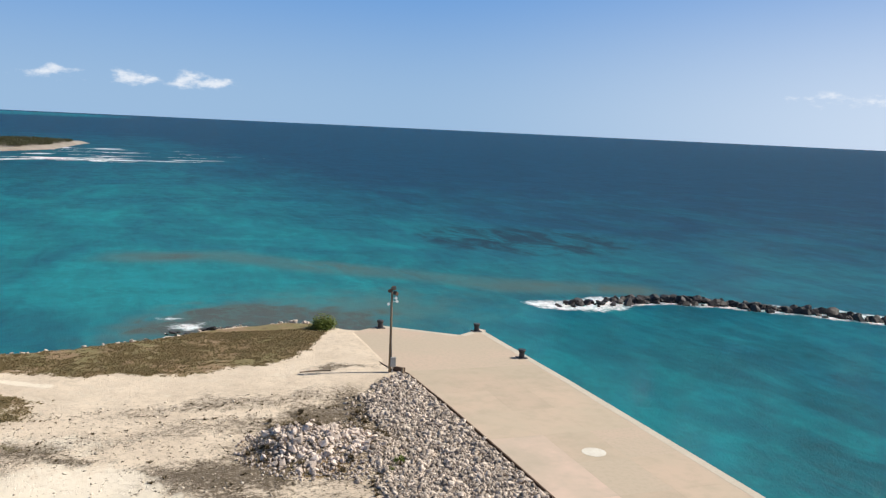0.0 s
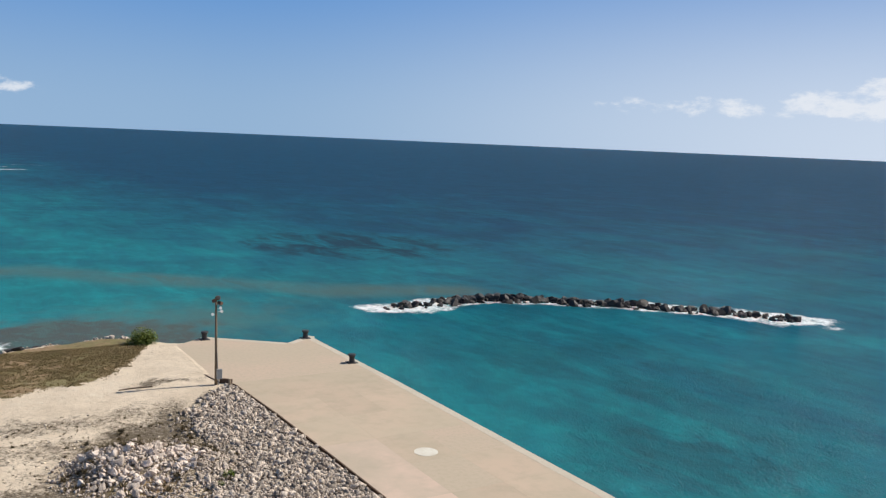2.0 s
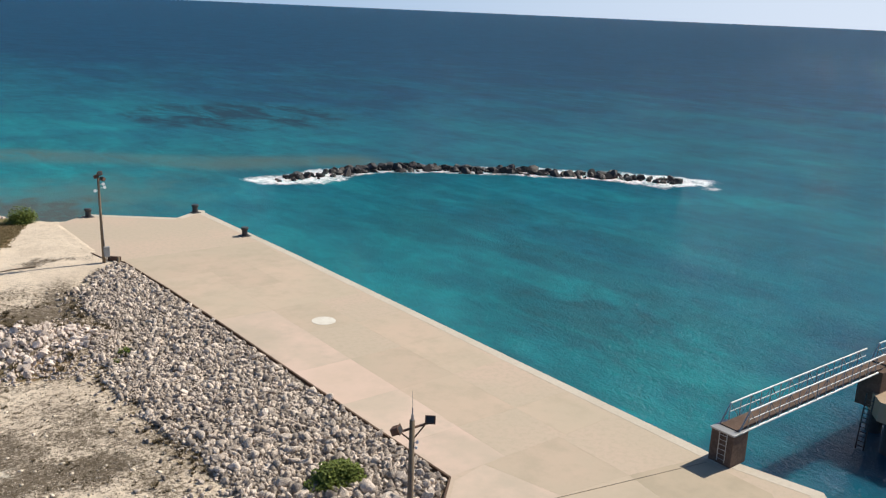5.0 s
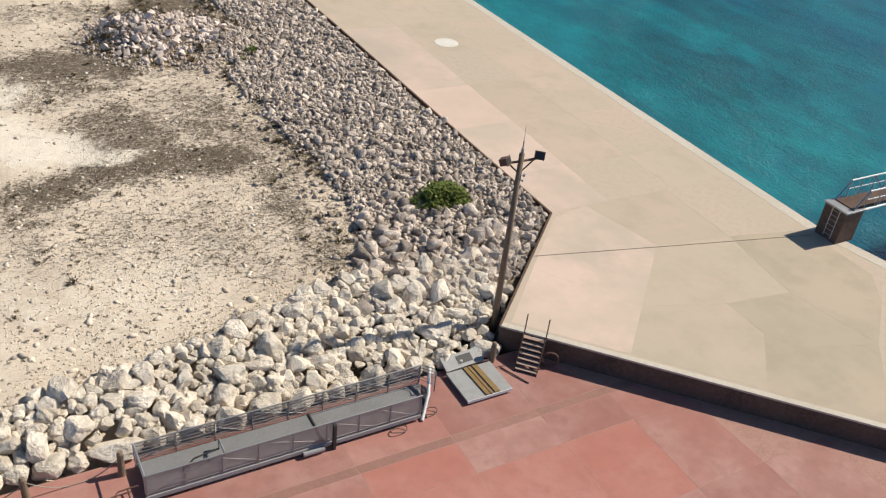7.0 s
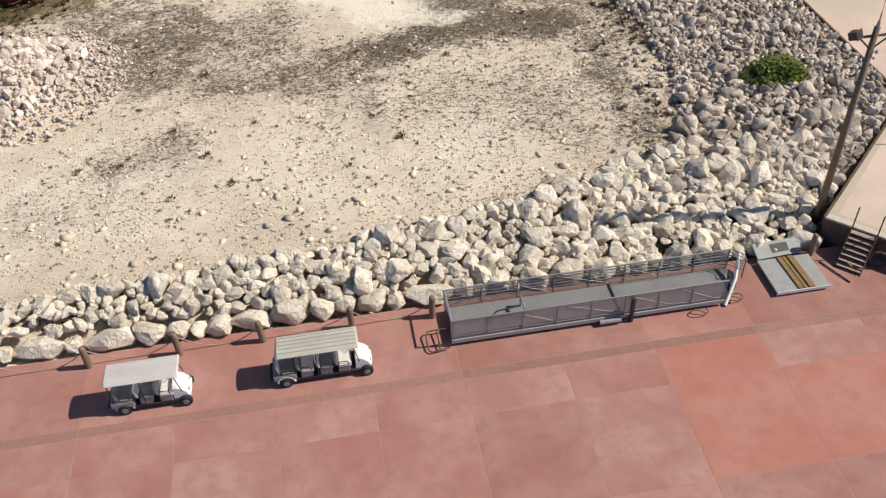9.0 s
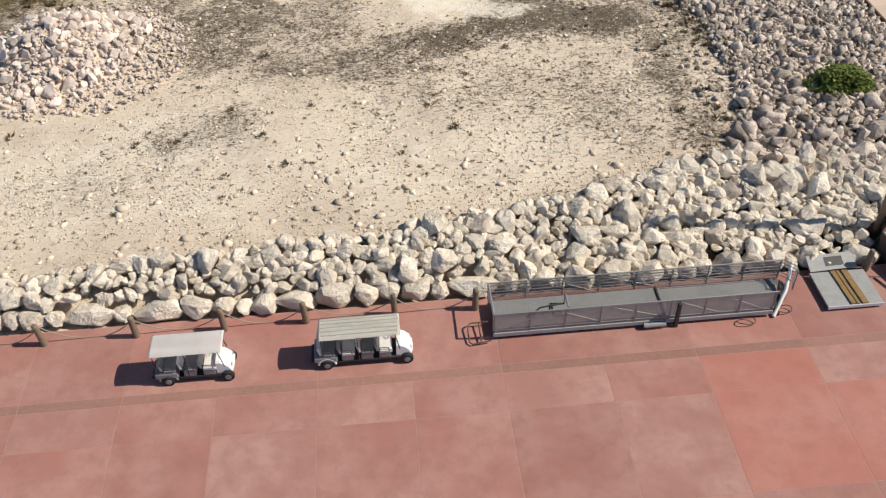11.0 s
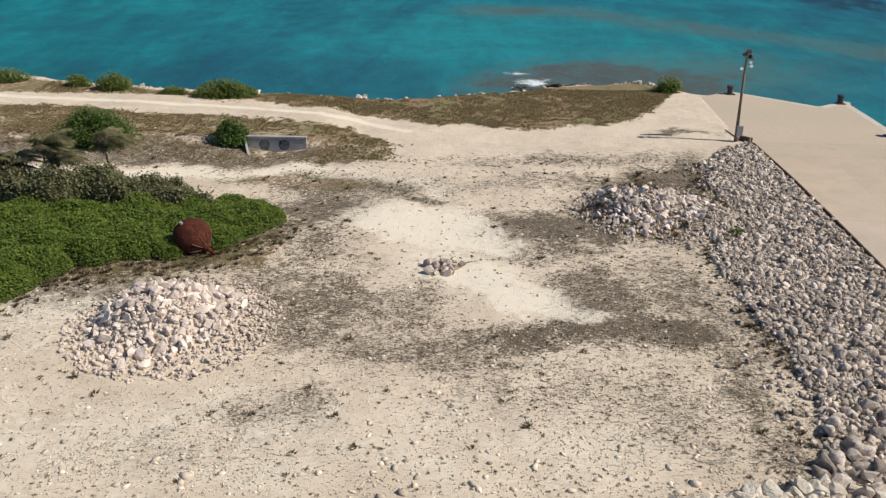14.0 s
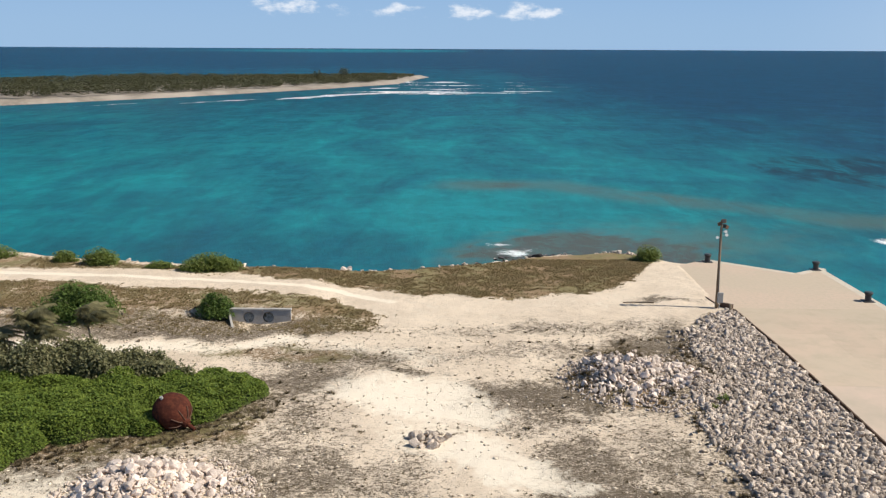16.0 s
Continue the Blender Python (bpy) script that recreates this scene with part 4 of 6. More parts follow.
def shrub(name, label, x, y, rx, ry, h, material, n, leaf=0.17, seed=1, group="", stems=6, lumps=9):
    """A rounded bush: stems and a crown of leaves on uneven lumps."""
    g = np.random.default_rng(seed)
    z = zg(x, y)
    bush = thing(name, label, "shrub", (x, y, z), group=group)
    bm = bm_new()
    for k in range(stems):
        a = k * 6.283 / stems + g.uniform(-0.4, 0.4)
        mid = (math.cos(a) * rx * 0.3, math.sin(a) * ry * 0.3, h * 0.35)
        add_tube(bm, (math.cos(a) * 0.08, math.sin(a) * 0.08, -0.1), mid, 0.045, 0.03, 5)
        add_tube(bm, mid, (math.cos(a) * rx * 0.6, math.sin(a) * ry * 0.6, h * 0.62), 0.03, 0.012, 5)
    part("stems", bm, M_BARK, bush)
    # clumps of leaves that overlap on a dome, most leaves near their skins
    count = lumps * 2 + int(rx * 5)
    c = g.normal(0, 1, (count, 3))
    c /= np.linalg.norm(c, axis=1)[:, None]
    c[:, 2] = np.abs(c[:, 2]) * g.uniform(0.55, 1.0, count)
    c *= g.uniform(0.5, 0.76, count)[:, None]
    c[:4] = ((0.1, 0, 0.68), (-0.15, 0.2, 0.66), (0.3, -0.2, 0.6), (-0.3, -0.1, 0.6))
    size = g.uniform(0.26, 0.44, count)
    pick_ = g.integers(0, count, n)
    d = g.normal(0, 1, (n, 3))
    d /= np.linalg.norm(d, axis=1)[:, None]
    q = c[pick_] + d * (size[pick_] * np.where(g.random(n) < 0.8, g.uniform(0.88, 1.05, n), g.uniform(0.3, 0.9, n)))[:, None]
    q[:, 2] = np.abs(q[:, 2])
    pts = np.stack([q[:, 0] * rx, q[:, 1] * ry, np.maximum(0.04, q[:, 2] * h)], 1)
    v, f = leaf_cloud(g, pts, leaf)
    ob = new("crown", mesh_from("crown", v, f, material))
    ob.parent = bush
    return bush


def inside_poly(x, y, poly):
    hit = np.zeros(np.shape(x), bool)
    for (ax, ay), (bx, by) in zip(poly, poly[1:] + poly[:1]):
        hit ^= ((ay > y) != (by > y)) & (x < (bx - ax) * (y - ay) / (by - ay + 1e-12) + ax)
    return hit


COVER = [(-60, 45.5), (-33, 46.8), (-28.8, 49.2), (-27.6, 52.0), (-26.4, 54.0), (-23.2, 54.9), (-20.2, 55.9), (-17.7, 57.6), (-16.4, 59.6), (-15.1, 61.4), (-14.4, 63.0), (-15.8, 65.0), (-20, 65.6), (-28, 65.4), (-40, 64.6), (-60, 63)]
# rounded clumps that grow into one another
g = np.random.default_rng(12)
clumps = []
while len(clumps) < 330:
    q = (g.uniform(-58, -13), g.uniform(45, 66))
    if inside_poly(np.array(q[0]), np.array(q[1]), COVER):
        edge = float(near_line(np.array(q[0]), np.array(q[1]), COVER + COVER[:1]))
        r = g.uniform(0.9, 2.8)
        if r < edge + 0.9:
            clumps.append((q[0], q[1], r, 0.35 + r * g.uniform(0.28, 0.46)))


def cover_height(x, y):
    h = np.zeros(np.shape(x))
    for qx, qy, r, top in clumps:
        dd = ((x - qx) ** 2 + (y - qy) ** 2) / (r * r)
        h = np.maximum(h, top * np.maximum(0, 1 - dd ** 1.6) ** 0.6)
    return h * (0.62 + 0.75 * fbm(x * 0.8, y * 0.8, 84, 3))


cx, cy = g.uniform(-48, -12, 300000), g.uniform(44, 67, 300000)
ch = cover_height(cx, cy)
keep = ch > 0.08
cx, cy, ch = cx[keep][:165000], cy[keep][:165000], ch[keep][:165000]
cz = ground_z(cx, cy) + ch * g.uniform(0.80, 1.08, len(cx)) + 0.04
cover_thing = thing("ground_cover", "dense bright green low coastal shrub on the sand", "shrub", kind="stuff")
v, f = leaf_cloud(g, np.stack([cx, cy, cz], 1), 0.175, 0.5)
ob = new("foliage", mesh_from("foliage", v, f, M_LEAF))
ob.parent = cover_thing
# dark sheet inside the leaf mass, standing in for shade between the leaves
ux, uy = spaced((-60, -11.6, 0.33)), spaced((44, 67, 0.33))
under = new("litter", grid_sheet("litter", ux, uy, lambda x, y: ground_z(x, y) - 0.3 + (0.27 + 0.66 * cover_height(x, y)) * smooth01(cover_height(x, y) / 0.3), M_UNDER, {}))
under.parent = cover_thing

# dark upright thicket behind the low cover
def upright_bush(x, y, rx, ry, h, seed):
    """Many leaning stems, each with a ragged head of leaves."""
    g = np.random.default_rng(seed)
    bush = thing("shrub", "dark grey-green upright shrub behind the low cover", "shrub", (x, y, zg(x, y)), group="thicket shrubs")
    bm, heads = bm_new(), []
    for k in range(16):
        a, rad = g.uniform(0, 6.283), g.random() ** 0.6
        foot = (math.cos(a) * rad * rx * 0.6, math.sin(a) * rad * ry * 0.6, -0.1)
        top = (math.cos(a) * rad * rx + 0.2, math.sin(a) * rad * ry, h * g.uniform(0.5, 1.0) * (1.05 - 0.4 * rad))
        add_tube(bm, foot, top, 0.04, 0.012, 5)
        for t in (0.55, 0.8, 1.0):
            m = int(70 + 120 * t)
            spread = 0.42 * g.uniform(0.8, 1.3)
            mid = np.array(foot) * (1 - t) + np.array(top) * t
            heads.append(mid + g.normal(0, 1, (m, 3)) * (spread * rx * 0.45, spread * ry * 0.5, 0.22 * h * spread + 0.08))
    part("stems", bm, M_BARK, bush)
    pts = np.concatenate(heads)
    pts[:, 2] = np.abs(pts[:, 2])
    v, f = leaf_cloud(g, pts, 0.24, 0.75)
    ob = new("crown", mesh_from("crown", v, f, M_LEAF_GREY))
    ob.parent = bush


g2 = random.Random(58)
for k in range(26):
    x = -47 + k * 0.98 + g2.uniform(-0.4, 0.4)
    tall = np.interp(x, (-47, -38, -30, -26, -22), (2.9, 2.9, 2.6, 2.2, 1.5))
    upright_bush(x, g2.uniform(64.6, 67.4), g2.uniform(1.2, 2.1), g2.uniform(1.0, 1.5), float(tall) * g2.uniform(0.75, 1.1), 40 + k)
for k, (x, y, rx, ry, h, n, m, lab) in enumerate((
        (-35.7, 81.8, 4.2, 3.0, 3.7, 17000, M_LEAF_MID, "large rounded green shrub on the sandy bank"), (-22.9, 83.0, 2.0, 1.6, 2.3, 5500, M_LEAF_MID, "small green shrub beside the culvert headwall"),
        (-27.4, 98.6, 3.7, 2.0, 1.9, 8000, M_LEAF_DULL, "low spreading green shrub on the shore bank"), (-41.0, 101.0, 2.6, 1.8, 1.8, 5000, M_LEAF_DULL, "rounded green shrub on the shore bank"),
        (-46.0, 102.3, 2.0, 1.4, 1.3, 2600, M_LEAF_DULL, "small green shrub on the shore bank"), (-33.6, 99.3, 1.8, 1.1, 0.8, 1600, M_LEAF_DULL, "flat green shrub on the shore bank"),
        (-55.0, 104.0, 3.4, 1.8, 1.5, 3600, M_LEAF_DULL, "wide green shrub on the shore bank"), (24.2, 106.8, 2.1, 1.6, 1.7, 3400, M_LEAF_DULL, "rounded green shrub at the quay's end"),
        (23.75, 37.9, 2.1, 1.35, 1.15, 5200, M_LEAF_DULL, "bright green shrub growing in the rubble"), (20.4, 62.3, 0.6, 0.5, 0.6, 500, M_LEAF, "small green plant among rubble stones"),
        (19.3, 60.9, 0.5, 0.4, 0.4, 300, M_LEAF_DULL, "small green plant among rubble stones"))):
    shrub("shrub", lab, x, y, rx, ry, h, m, n, 0.20 if rx > 1 else 0.12, 60 + k)


# ---- palms ----
def palm(x, y, h, lean, seed):
    g = random.Random(seed)
    z = zg(x, y)
    tree = thing("palm_tree", "young wind-blown coconut palm with drooping fronds", "palm tree", (x, y, z), group="young palms")
    bm = bm_new()
    pts = [Vector((lean * (k / 6) ** 2, 0.05 * k, h * k / 6 - 0.1)) for k in range(7)]
    for k in range(6):
        add_tube(bm, pts[k], pts[k + 1], 0.14 - 0.012 * k, 0.13 - 0.012 * k, 8)
    part("trunk", bm, M_BARK, tree, smooth=True)
    top = pts[-1]
    for k in range(28):
        a = k * 2.4 + g.uniform(-0.3, 0.3)
        ln, rise = g.uniform(1.5, 2.1), g.uniform(0.9, 2.7)
        bm = bm_new()
        spine = []
        for j in range(8):
            t = j / 7
            sway = 0.95 * t * t + 0.2 * t
            spine.append(top + Vector((math.cos(a) * ln * t * 0.75 + sway, math.sin(a) * ln * t * 0.75, rise * t - 1.35 * t * t)))
        for j in range(7):
            add_tube(bm, spine[j], spine[j + 1], 0.025, 0.02, 4, False)
            d = (spine[j + 1] - spine[j]).normalized()
            side = d.cross(Vector((0, 0, 1))).normalized()
            for q in range(3):
                p = spine[j].lerp(spine[j + 1], q / 3)
                for s in (-1, 1):
                    wid = 0.85 * math.sin(math.pi * min(0.95, (j + q / 3) / 7 + 0.08)) + 0.08
                    tip = p + side * s * wid * 0.8 + d * 0.28 + Vector((0.12, 0, -0.26))
                    vs = [bm.verts.new(c) for c in (p, p + d * 0.2, tip)]
                    bm.faces.new(vs)
        part("frond", bm, M_FROND, tree)
    return tree


palm(-33.6, 66.9, 4.3, -0.3, 1)
palm(-29.1, 68.6, 3.9, -0.5, 2)
palm(-36.4, 66.4, 2.6, -0.3, 3)
palm(-33.0, 66.3, 3.3, 0.3, 4)


# ---- weeds, pebbles ----
def tuft_base(seed, blades, spread, height):
    g = random.Random(seed)
    v, f = [], []
    for k in range(blades):
        a, r = g.uniform(0, 6.28), g.uniform(0.1, 1.0) * spread
        bx, by, w = math.cos(a) * r * 0.4, math.sin(a) * r * 0.4, 0.045
        n = len(v)
        v += [(bx - w * math.sin(a), by + w * math.cos(a), 0), (bx + w * math.sin(a), by - w * math.cos(a), 0), (math.cos(a) * r, math.sin(a) * r, height * g.uniform(0.4, 1.0))]
        f.append((n, n + 1, n + 2))
    return np.array(v, np.float32), np.array(f, np.int32)


TUFTS = [tuft_base(k, 30, 0.34, 0.20) for k in range(6)]
LOW_TUFTS = [tuft_base(20 + k, 10, 0.34, 0.13) for k in range(6)]


def vine_base(seed):
    """Thin dry runners that wander over the ground."""
    q = random.Random(seed)
    v, f = [], []
    for k in range(5):
        x, y, a = q.uniform(-0.2, 0.2), q.uniform(-0.2, 0.2), q.uniform(0, 6.28)
        for j in range(q.randrange(4, 9)):
            x2, y2, w = x + math.cos(a) * 0.22, y + math.sin(a) * 0.22, 0.016
            n = len(v)
            z = 0.03 + 0.05 * q.random()
            v += [(x - w * math.sin(a), y + w * math.cos(a), z), (x + w * math.sin(a), y - w * math.cos(a), z), (x2, y2, z + 0.02)]
            f.append((n, n + 1, n + 2))
            x, y, a = x2, y2, a + q.uniform(-0.7, 0.7)
    return np.array(v, np.float32), np.array(f, np.int32)


WEEDS = TUFTS + [vine_base(60 + k) for k in range(6)]
PEBBLES = [arrays_of(rock_mesh("pebble", M_PEBBLE, 400 + k, 1, 0.6, False, 8, 0.2)) for k in range(5)]
g = random.Random(77)


def free_sand(x, y):
    if y < boulder_back(x) + 0.1 or x > np.interp(y, EDGE_Y, EDGE_X) + 0.2 or y > np.interp(x, SHORE_X, SHORE_Y) + 0.3:
        return False
    return not (y > 85 and x > 24.5)


px_, py_ = np.random.default_rng(3).uniform(-50, 26, 150000), np.random.default_rng(4).uniform(27.5, 107, 150000)
gm, dm, pm = grass_mask(px_, py_), dirt_shade_mask(px_, py_), pale_mask(px_, py_)
clump = 0.55 * fbm(px_ * 0.22, py_ * 0.22, 91) + 0.45 * fbm(px_ * 1.1, py_ * 1.1, 92)
lines = near_line(px_, py_, ((3.2, 37), (4.4, 41), (5.0, 45), (7.0, 47.5)))
lines = np.minimum(lines, near_line(px_, py_, ((6.8, 36), (7.6, 40), (7.4, 43.5))))
weeds, grasses, stones = [], [], []
gz = ground_z(px_, py_)
for k in range(150000):
    x, y = float(px_[k]), float(py_[k])
    if not free_sand(x, y):
        continue
    r = g.random()
    z = float(gz[k])
    if r < 0.075 + 0.36 * dm[k] * clump[k] + 1.4 * max(0, clump[k] - 0.56) + (0.3 if lines[k] < 0.35 else 0):
        if y < 80 and pm[k] < 0.7 or dm[k] > 0.4:
            s = (0.13 + 0.42 * g.random() ** 2) * (2.6 if g.random() < 0.035 else 1)
            weeds.append((g.randrange(6), srt(x, y, z - 0.01, s, s, s * 0.7, 0, 0, g.uniform(0, 6.28))))
        if dm[k] > 0.3 and g.random() < 0.07 and pm[k] < 0.5:
            s = g.uniform(0.5, 1.3)
            weeds.append((6 + g.randrange(6), srt(x, y, z, s, s, s, 0, 0, g.uniform(0, 6.28))))
    elif r > 0.955 - 0.06 * (y < 40) and gm[k] < 0.4 and y < 82:
        s = g.choice((0.05, 0.06, 0.08, 0.10, 0.13, 0.22)) * (1.4 if y < 34 else 1)
        if g.random() < 0.02 and y < 33.5:
            s = g.uniform(0.25, 0.5)
        stones.append((g.randrange(5), srt(x, y, z + s * 0.08, s * g.uniform(1.0, 1.7), s, s * 0.65, g.uniform(-0.4, 0.4), 0, g.uniform(0, 6.28))))
# matted weeds over the mound and in the rubble's edge
for _ in range(900):
    x, y = g.gauss(15.8, 2.6), g.gauss(67.6, 3.2)
    if vnoise(np.array(x * 0.55), np.array(y * 0.55), 93) > 0.48 and left_of_quay(x, y):
        s = g.uniform(0.7, 1.5)
        weeds.append((g.randrange(12), srt(x, y, zg(x, y) + 0.12, s, s, s * 1.3, 0, 0, g.uniform(0, 6.28))))
for _ in range(700):
    y = g.uniform(33, 82)
    x = float(np.interp(y, EDGE_Y, EDGE_X)) + g.gauss(0.4, 0.9)
    if vnoise(np.array(x * 0.5), np.array(y * 0.3), 94) > 0.5 and left_of_quay(x, y):
        s = g.uniform(0.4, 1.1)
        weeds.append((g.randrange(12), srt(x, y, zg(x, y) + 0.02, s, s, s * 1.2, 0, 0, g.uniform(0, 6.28))))
for _ in range(520):
    k = g.randrange(5)
    (ax0, ay0), (bx0, by0) = ((-30, 47.5), (-27.6, 52.6), (-23.2, 54.4), (-19.2, 55.4), (-15.8, 58.4), (-14.0, 62.5))[k:k + 2]
    t = g.random()
    x, y = ax0 + (bx0 - ax0) * t + g.gauss(0.3, 1.3), ay0 + (by0 - ay0) * t + g.gauss(-0.3, 1.3)
    s = g.uniform(0.5, 1.2)
    weeds.append((g.randrange(12), srt(x, y, zg(x, y), s, s, s * 1.1, 0, 0, g.uniform(0, 6.28))))
gq = np.random.default_rng(6)
ax_, ay_ = gq.uniform(-50, 26, 240000), gq.uniform(74, 107, 240000)
am, az_ = grass_mask(ax_, ay_), ground_z(ax_, ay_)
ac = 0.5 * fbm(ax_ * 0.3, ay_ * 0.3, 95) + 0.5 * fbm(ax_ * 1.5, ay_ * 1.5, 96)
pick = gq.random(240000) < am * np.clip(4.0 * (ac - 0.36), 0.03, 1)
for k in np.nonzero(pick)[0][:40000]:
    x, y = float(ax_[k]), float(ay_[k])
    if free_sand(x, y):
        s = g.uniform(0.4, 1.0)
        grasses.append((g.randrange(6), srt(x, y, float(az_[k]) - 0.01, s, s, s, 0, 0, g.uniform(0, 6.28))))
tagged(new("weeds", joined("weeds", WEEDS, weeds, M_WEED)), "small dried brown weeds scattered over the sand", "weeds", kind="stuff")
tagged(new("grass", joined("grass", LOW_TUFTS, grasses, M_GREENWEED)), "dry olive-brown grass on the shore bank", "grass", kind="stuff")
# small chips and clods close to the boulders
CHIPS = [(np.array([(g.uniform(0.35, 0.6), 0, 0), (-0.5, 0.1, 0), (0.1, g.uniform(0.3, 0.5), 0), (0, -0.45, 0.1), (0.1, 0, g.uniform(0.3, 0.5)), (0, 0, -0.3)], np.float32), np.array([(0, 2, 4), (2, 1, 4), (1, 3, 4), (3, 0, 4), (2, 0, 5), (1, 2, 5), (3, 1, 5), (0, 3, 5)], np.int32)) for _ in range(5)]
chips = []
for _ in range(13000):
    x, y = g.uniform(-32, 18), 28 + 20 * g.random() ** 1.6
    if free_sand(x, y) and vnoise(np.array(x * 0.7), np.array(y * 0.7), 97) > 0.30:
        s = g.choice((0.05, 0.06, 0.08, 0.10, 0.13))
        chips.append((g.randrange(5), srt(x, y, zg(x, y) + s * 0.12, s * 1.2, s, s, g.uniform(-0.4, 0.4), 0, g.uniform(0, 6.28))))
tagged(new("gravel", joined("gravel", CHIPS, chips, M_PEBBLE)), "fine coral chips and clods on the sand", "gravel", kind="stuff")
tagged(new("pebbles", joined("pebbles", PEBBLES, stones, M_PEBBLE)), "pale coral pebbles scattered over the sand", "pebbles", kind="stuff")


# ---- stone heaps ----
def heap(name, label, cx, cy, rx, ry, n, sizes, seed, meshes, chips=0):
    rr = random.Random(seed)
    ob = thing(name, label, "stones")
    spots = darts(rr, (cx - rx, cx + rx, cy - ry, cy + ry), lambda x, y: ((x - cx) / rx) ** 2 + ((y - cy) / ry) ** 2 < rr.uniform(0.35, 1.0) - 0.3 * (x > cx) * (y < cy), lambda x, y: rr.choice(sizes), n * 12, 0.62)
    for x, y, s in spots[:n]:
        piece("stone", rr.choice(meshes), ob, rest(rr, x, y, zg(x, y) + s * rr.uniform(0.2, 0.42), s * 1.08, 0.9, 0.7))
    if chips:
        arr, picks = [arrays_of(m) for m in meshes], []
        for _ in range(chips):
            a, r, s = rr.uniform(0, 6.283), rr.random() ** 0.75, rr.choice((0.1, 0.14, 0.2, 0.28))
            x, y = cx + math.cos(a) * r * rx * 1.3, cy + math.sin(a) * r * ry * 1.2
            picks.append((rr.randrange(len(arr)), rest(rr, x, y, zg(x, y) + s * rr.uniform(0.2, 0.5), s, 0.85)))
        rest_ob = new("rubble", joined("rubble", arr, picks, M_PILE if meshes is PILE_STONES else M_RUBBLE_MANY))
        rest_ob.parent = ob
        tagged(rest_ob, kind="stuff")
    return ob


heap("stone_pile", "heap of pale pinkish broken coral stones", -17.3, 46.3, 4.9, 5.2, 300, (0.24, 0.3, 0.38, 0.48, 0.6, 0.72), 31, PILE_STONES, 3000)
heap("stone_mound", "grass-grown mound of grey-white broken stones", 15.2, 66.6, 5.1, 5.4, 300, (0.24, 0.3, 0.38, 0.48, 0.6), 32, PILE_STONES, 2200)
heap("stone_cairn", "small heap of loose grey stones on bare sand", -1.45, 55.2, 1.35, 1.35, 24, (0.34, 0.42, 0.52, 0.64), 33, STONES)
rr = random.Random(9)
shore = thing("shore_stones", "white boulders along the grassy shore edge", "stones")
for k in range(130):
    x = rr.uniform(-14, 25) if k > 22 else rr.uniform(-40, -14)
    y = float(np.interp(x, SHORE_X, SHORE_Y)) + rr.uniform(0.1, 1.3)
    s = rr.choice((0.25, 0.3, 0.4, 0.55)) * (2.0 if k % 13 == 0 else 1)
    piece("stone", rr.choice(PILE_STONES), shore, rest(rr, x, y, zg(x, y) + s * 0.3, s, 0.8))

shelf = thing("shore_rocks", "dark wet rocks on the shallow shelf below the bank", "rocks")
for k in range(150):
    a, r = rr.uniform(0, 6.283), rr.random() ** 0.6
    x, y = 12 + math.cos(a) * r * 9, 115.5 + math.sin(a) * r * 7
    s = rr.choice((0.4, 0.6, 0.8, 1.1, 1.5))
    piece("rock", rr.choice(DARK_ROCKS) if k % 4 else rr.choice(PILE_STONES), shelf, rest(rr, x, y, max(SEA - 0.02, zg(x, y)) + s * 0.05, s, 0.4))

# ---- breakwater ----
bw = thing("breakwater", "low line of wet black rocks in breaking surf", "breakwater")
rr = random.Random(14)
lengths = [math.dist(a, b2) for a, b2 in zip(BREAKWATER, BREAKWATER[1:])]
total = sum(lengths)
for k in range(290):
    t = (k + rr.random()) / 290 * total
    for (a, b2), ln in zip(zip(BREAKWATER, BREAKWATER[1:]), lengths):
        if t <= ln:
            break
        t -= ln
    u = t / ln
    lat = rr.gauss(0, 1.15)
    f0 = k / 290
    s = rr.choice((0.7, 0.9, 1.2, 1.5, 2.0)) * (0.8 if f0 < 0.18 or f0 > 0.86 else 1.0)
    if (f0 < 0.16 or f0 > 0.88) and k % 5 > 2:
        continue
    x, y = a[0] + (b2[0] - a[0]) * u + lat * 0.6, a[1] + (b2[1] - a[1]) * u + lat
    piece("rock", rr.choice(DARK_ROCKS), bw, rest(rr, x, y, SEA + s * (0.02 if abs(lat) > 1 else 0.16), s, 0.9))

# ---- far island ----
ISLE = [*ISLE_FRONT, (-20, 800), (-60, 805), (-140, 740), (-260, 660), (-430, 560), (-700, 480), (-700, 200), (-450, 200)]
ix, iy = spaced((-700, -200, 12), (-200, 0, 4)), spaced((200, 820, 5))


def isle_z(x, y):
    d = near_line(x, y, ISLE + ISLE[:1]) * np.where(inside_poly(x, y, ISLE), 1, -1)
    return SEA + np.clip(0.36 * d, -2.0, 1.6) + 0.8 * fbm(x * 0.05, y * 0.05, 95) * smooth01(d / 8)


isle = new("island", grid_sheet("island", ix, iy, isle_z, M_BEACH, {}))
tagged(isle, "low sandy island with a rocky point", "island", kind="structure")
g = np.random.default_rng(33)
wx, wy = g.uniform(-560, -30, 9000), g.uniform(290, 790, 9000)
d = near_line(wx, wy, ISLE + ISLE[:1])
df = near_line(wx, wy, ISLE_FRONT)
ok = inside_poly(wx, wy, ISLE) & (df > 4.0 + 3 * fbm(wx * 0.03, wy * 0.03, 96)) & (d > 7) & (wx < -34) & (df < 160)
wx, wy = wx[ok][:2600], wy[ok][:2600]
hh = 2.3 + 2.6 * fbm(wx * 0.02, wy * 0.02, 97) - 1.6 * smooth01((wx + 110) / 60) + 2.2 * smooth01((-130 - wx) / 130)
pts = []
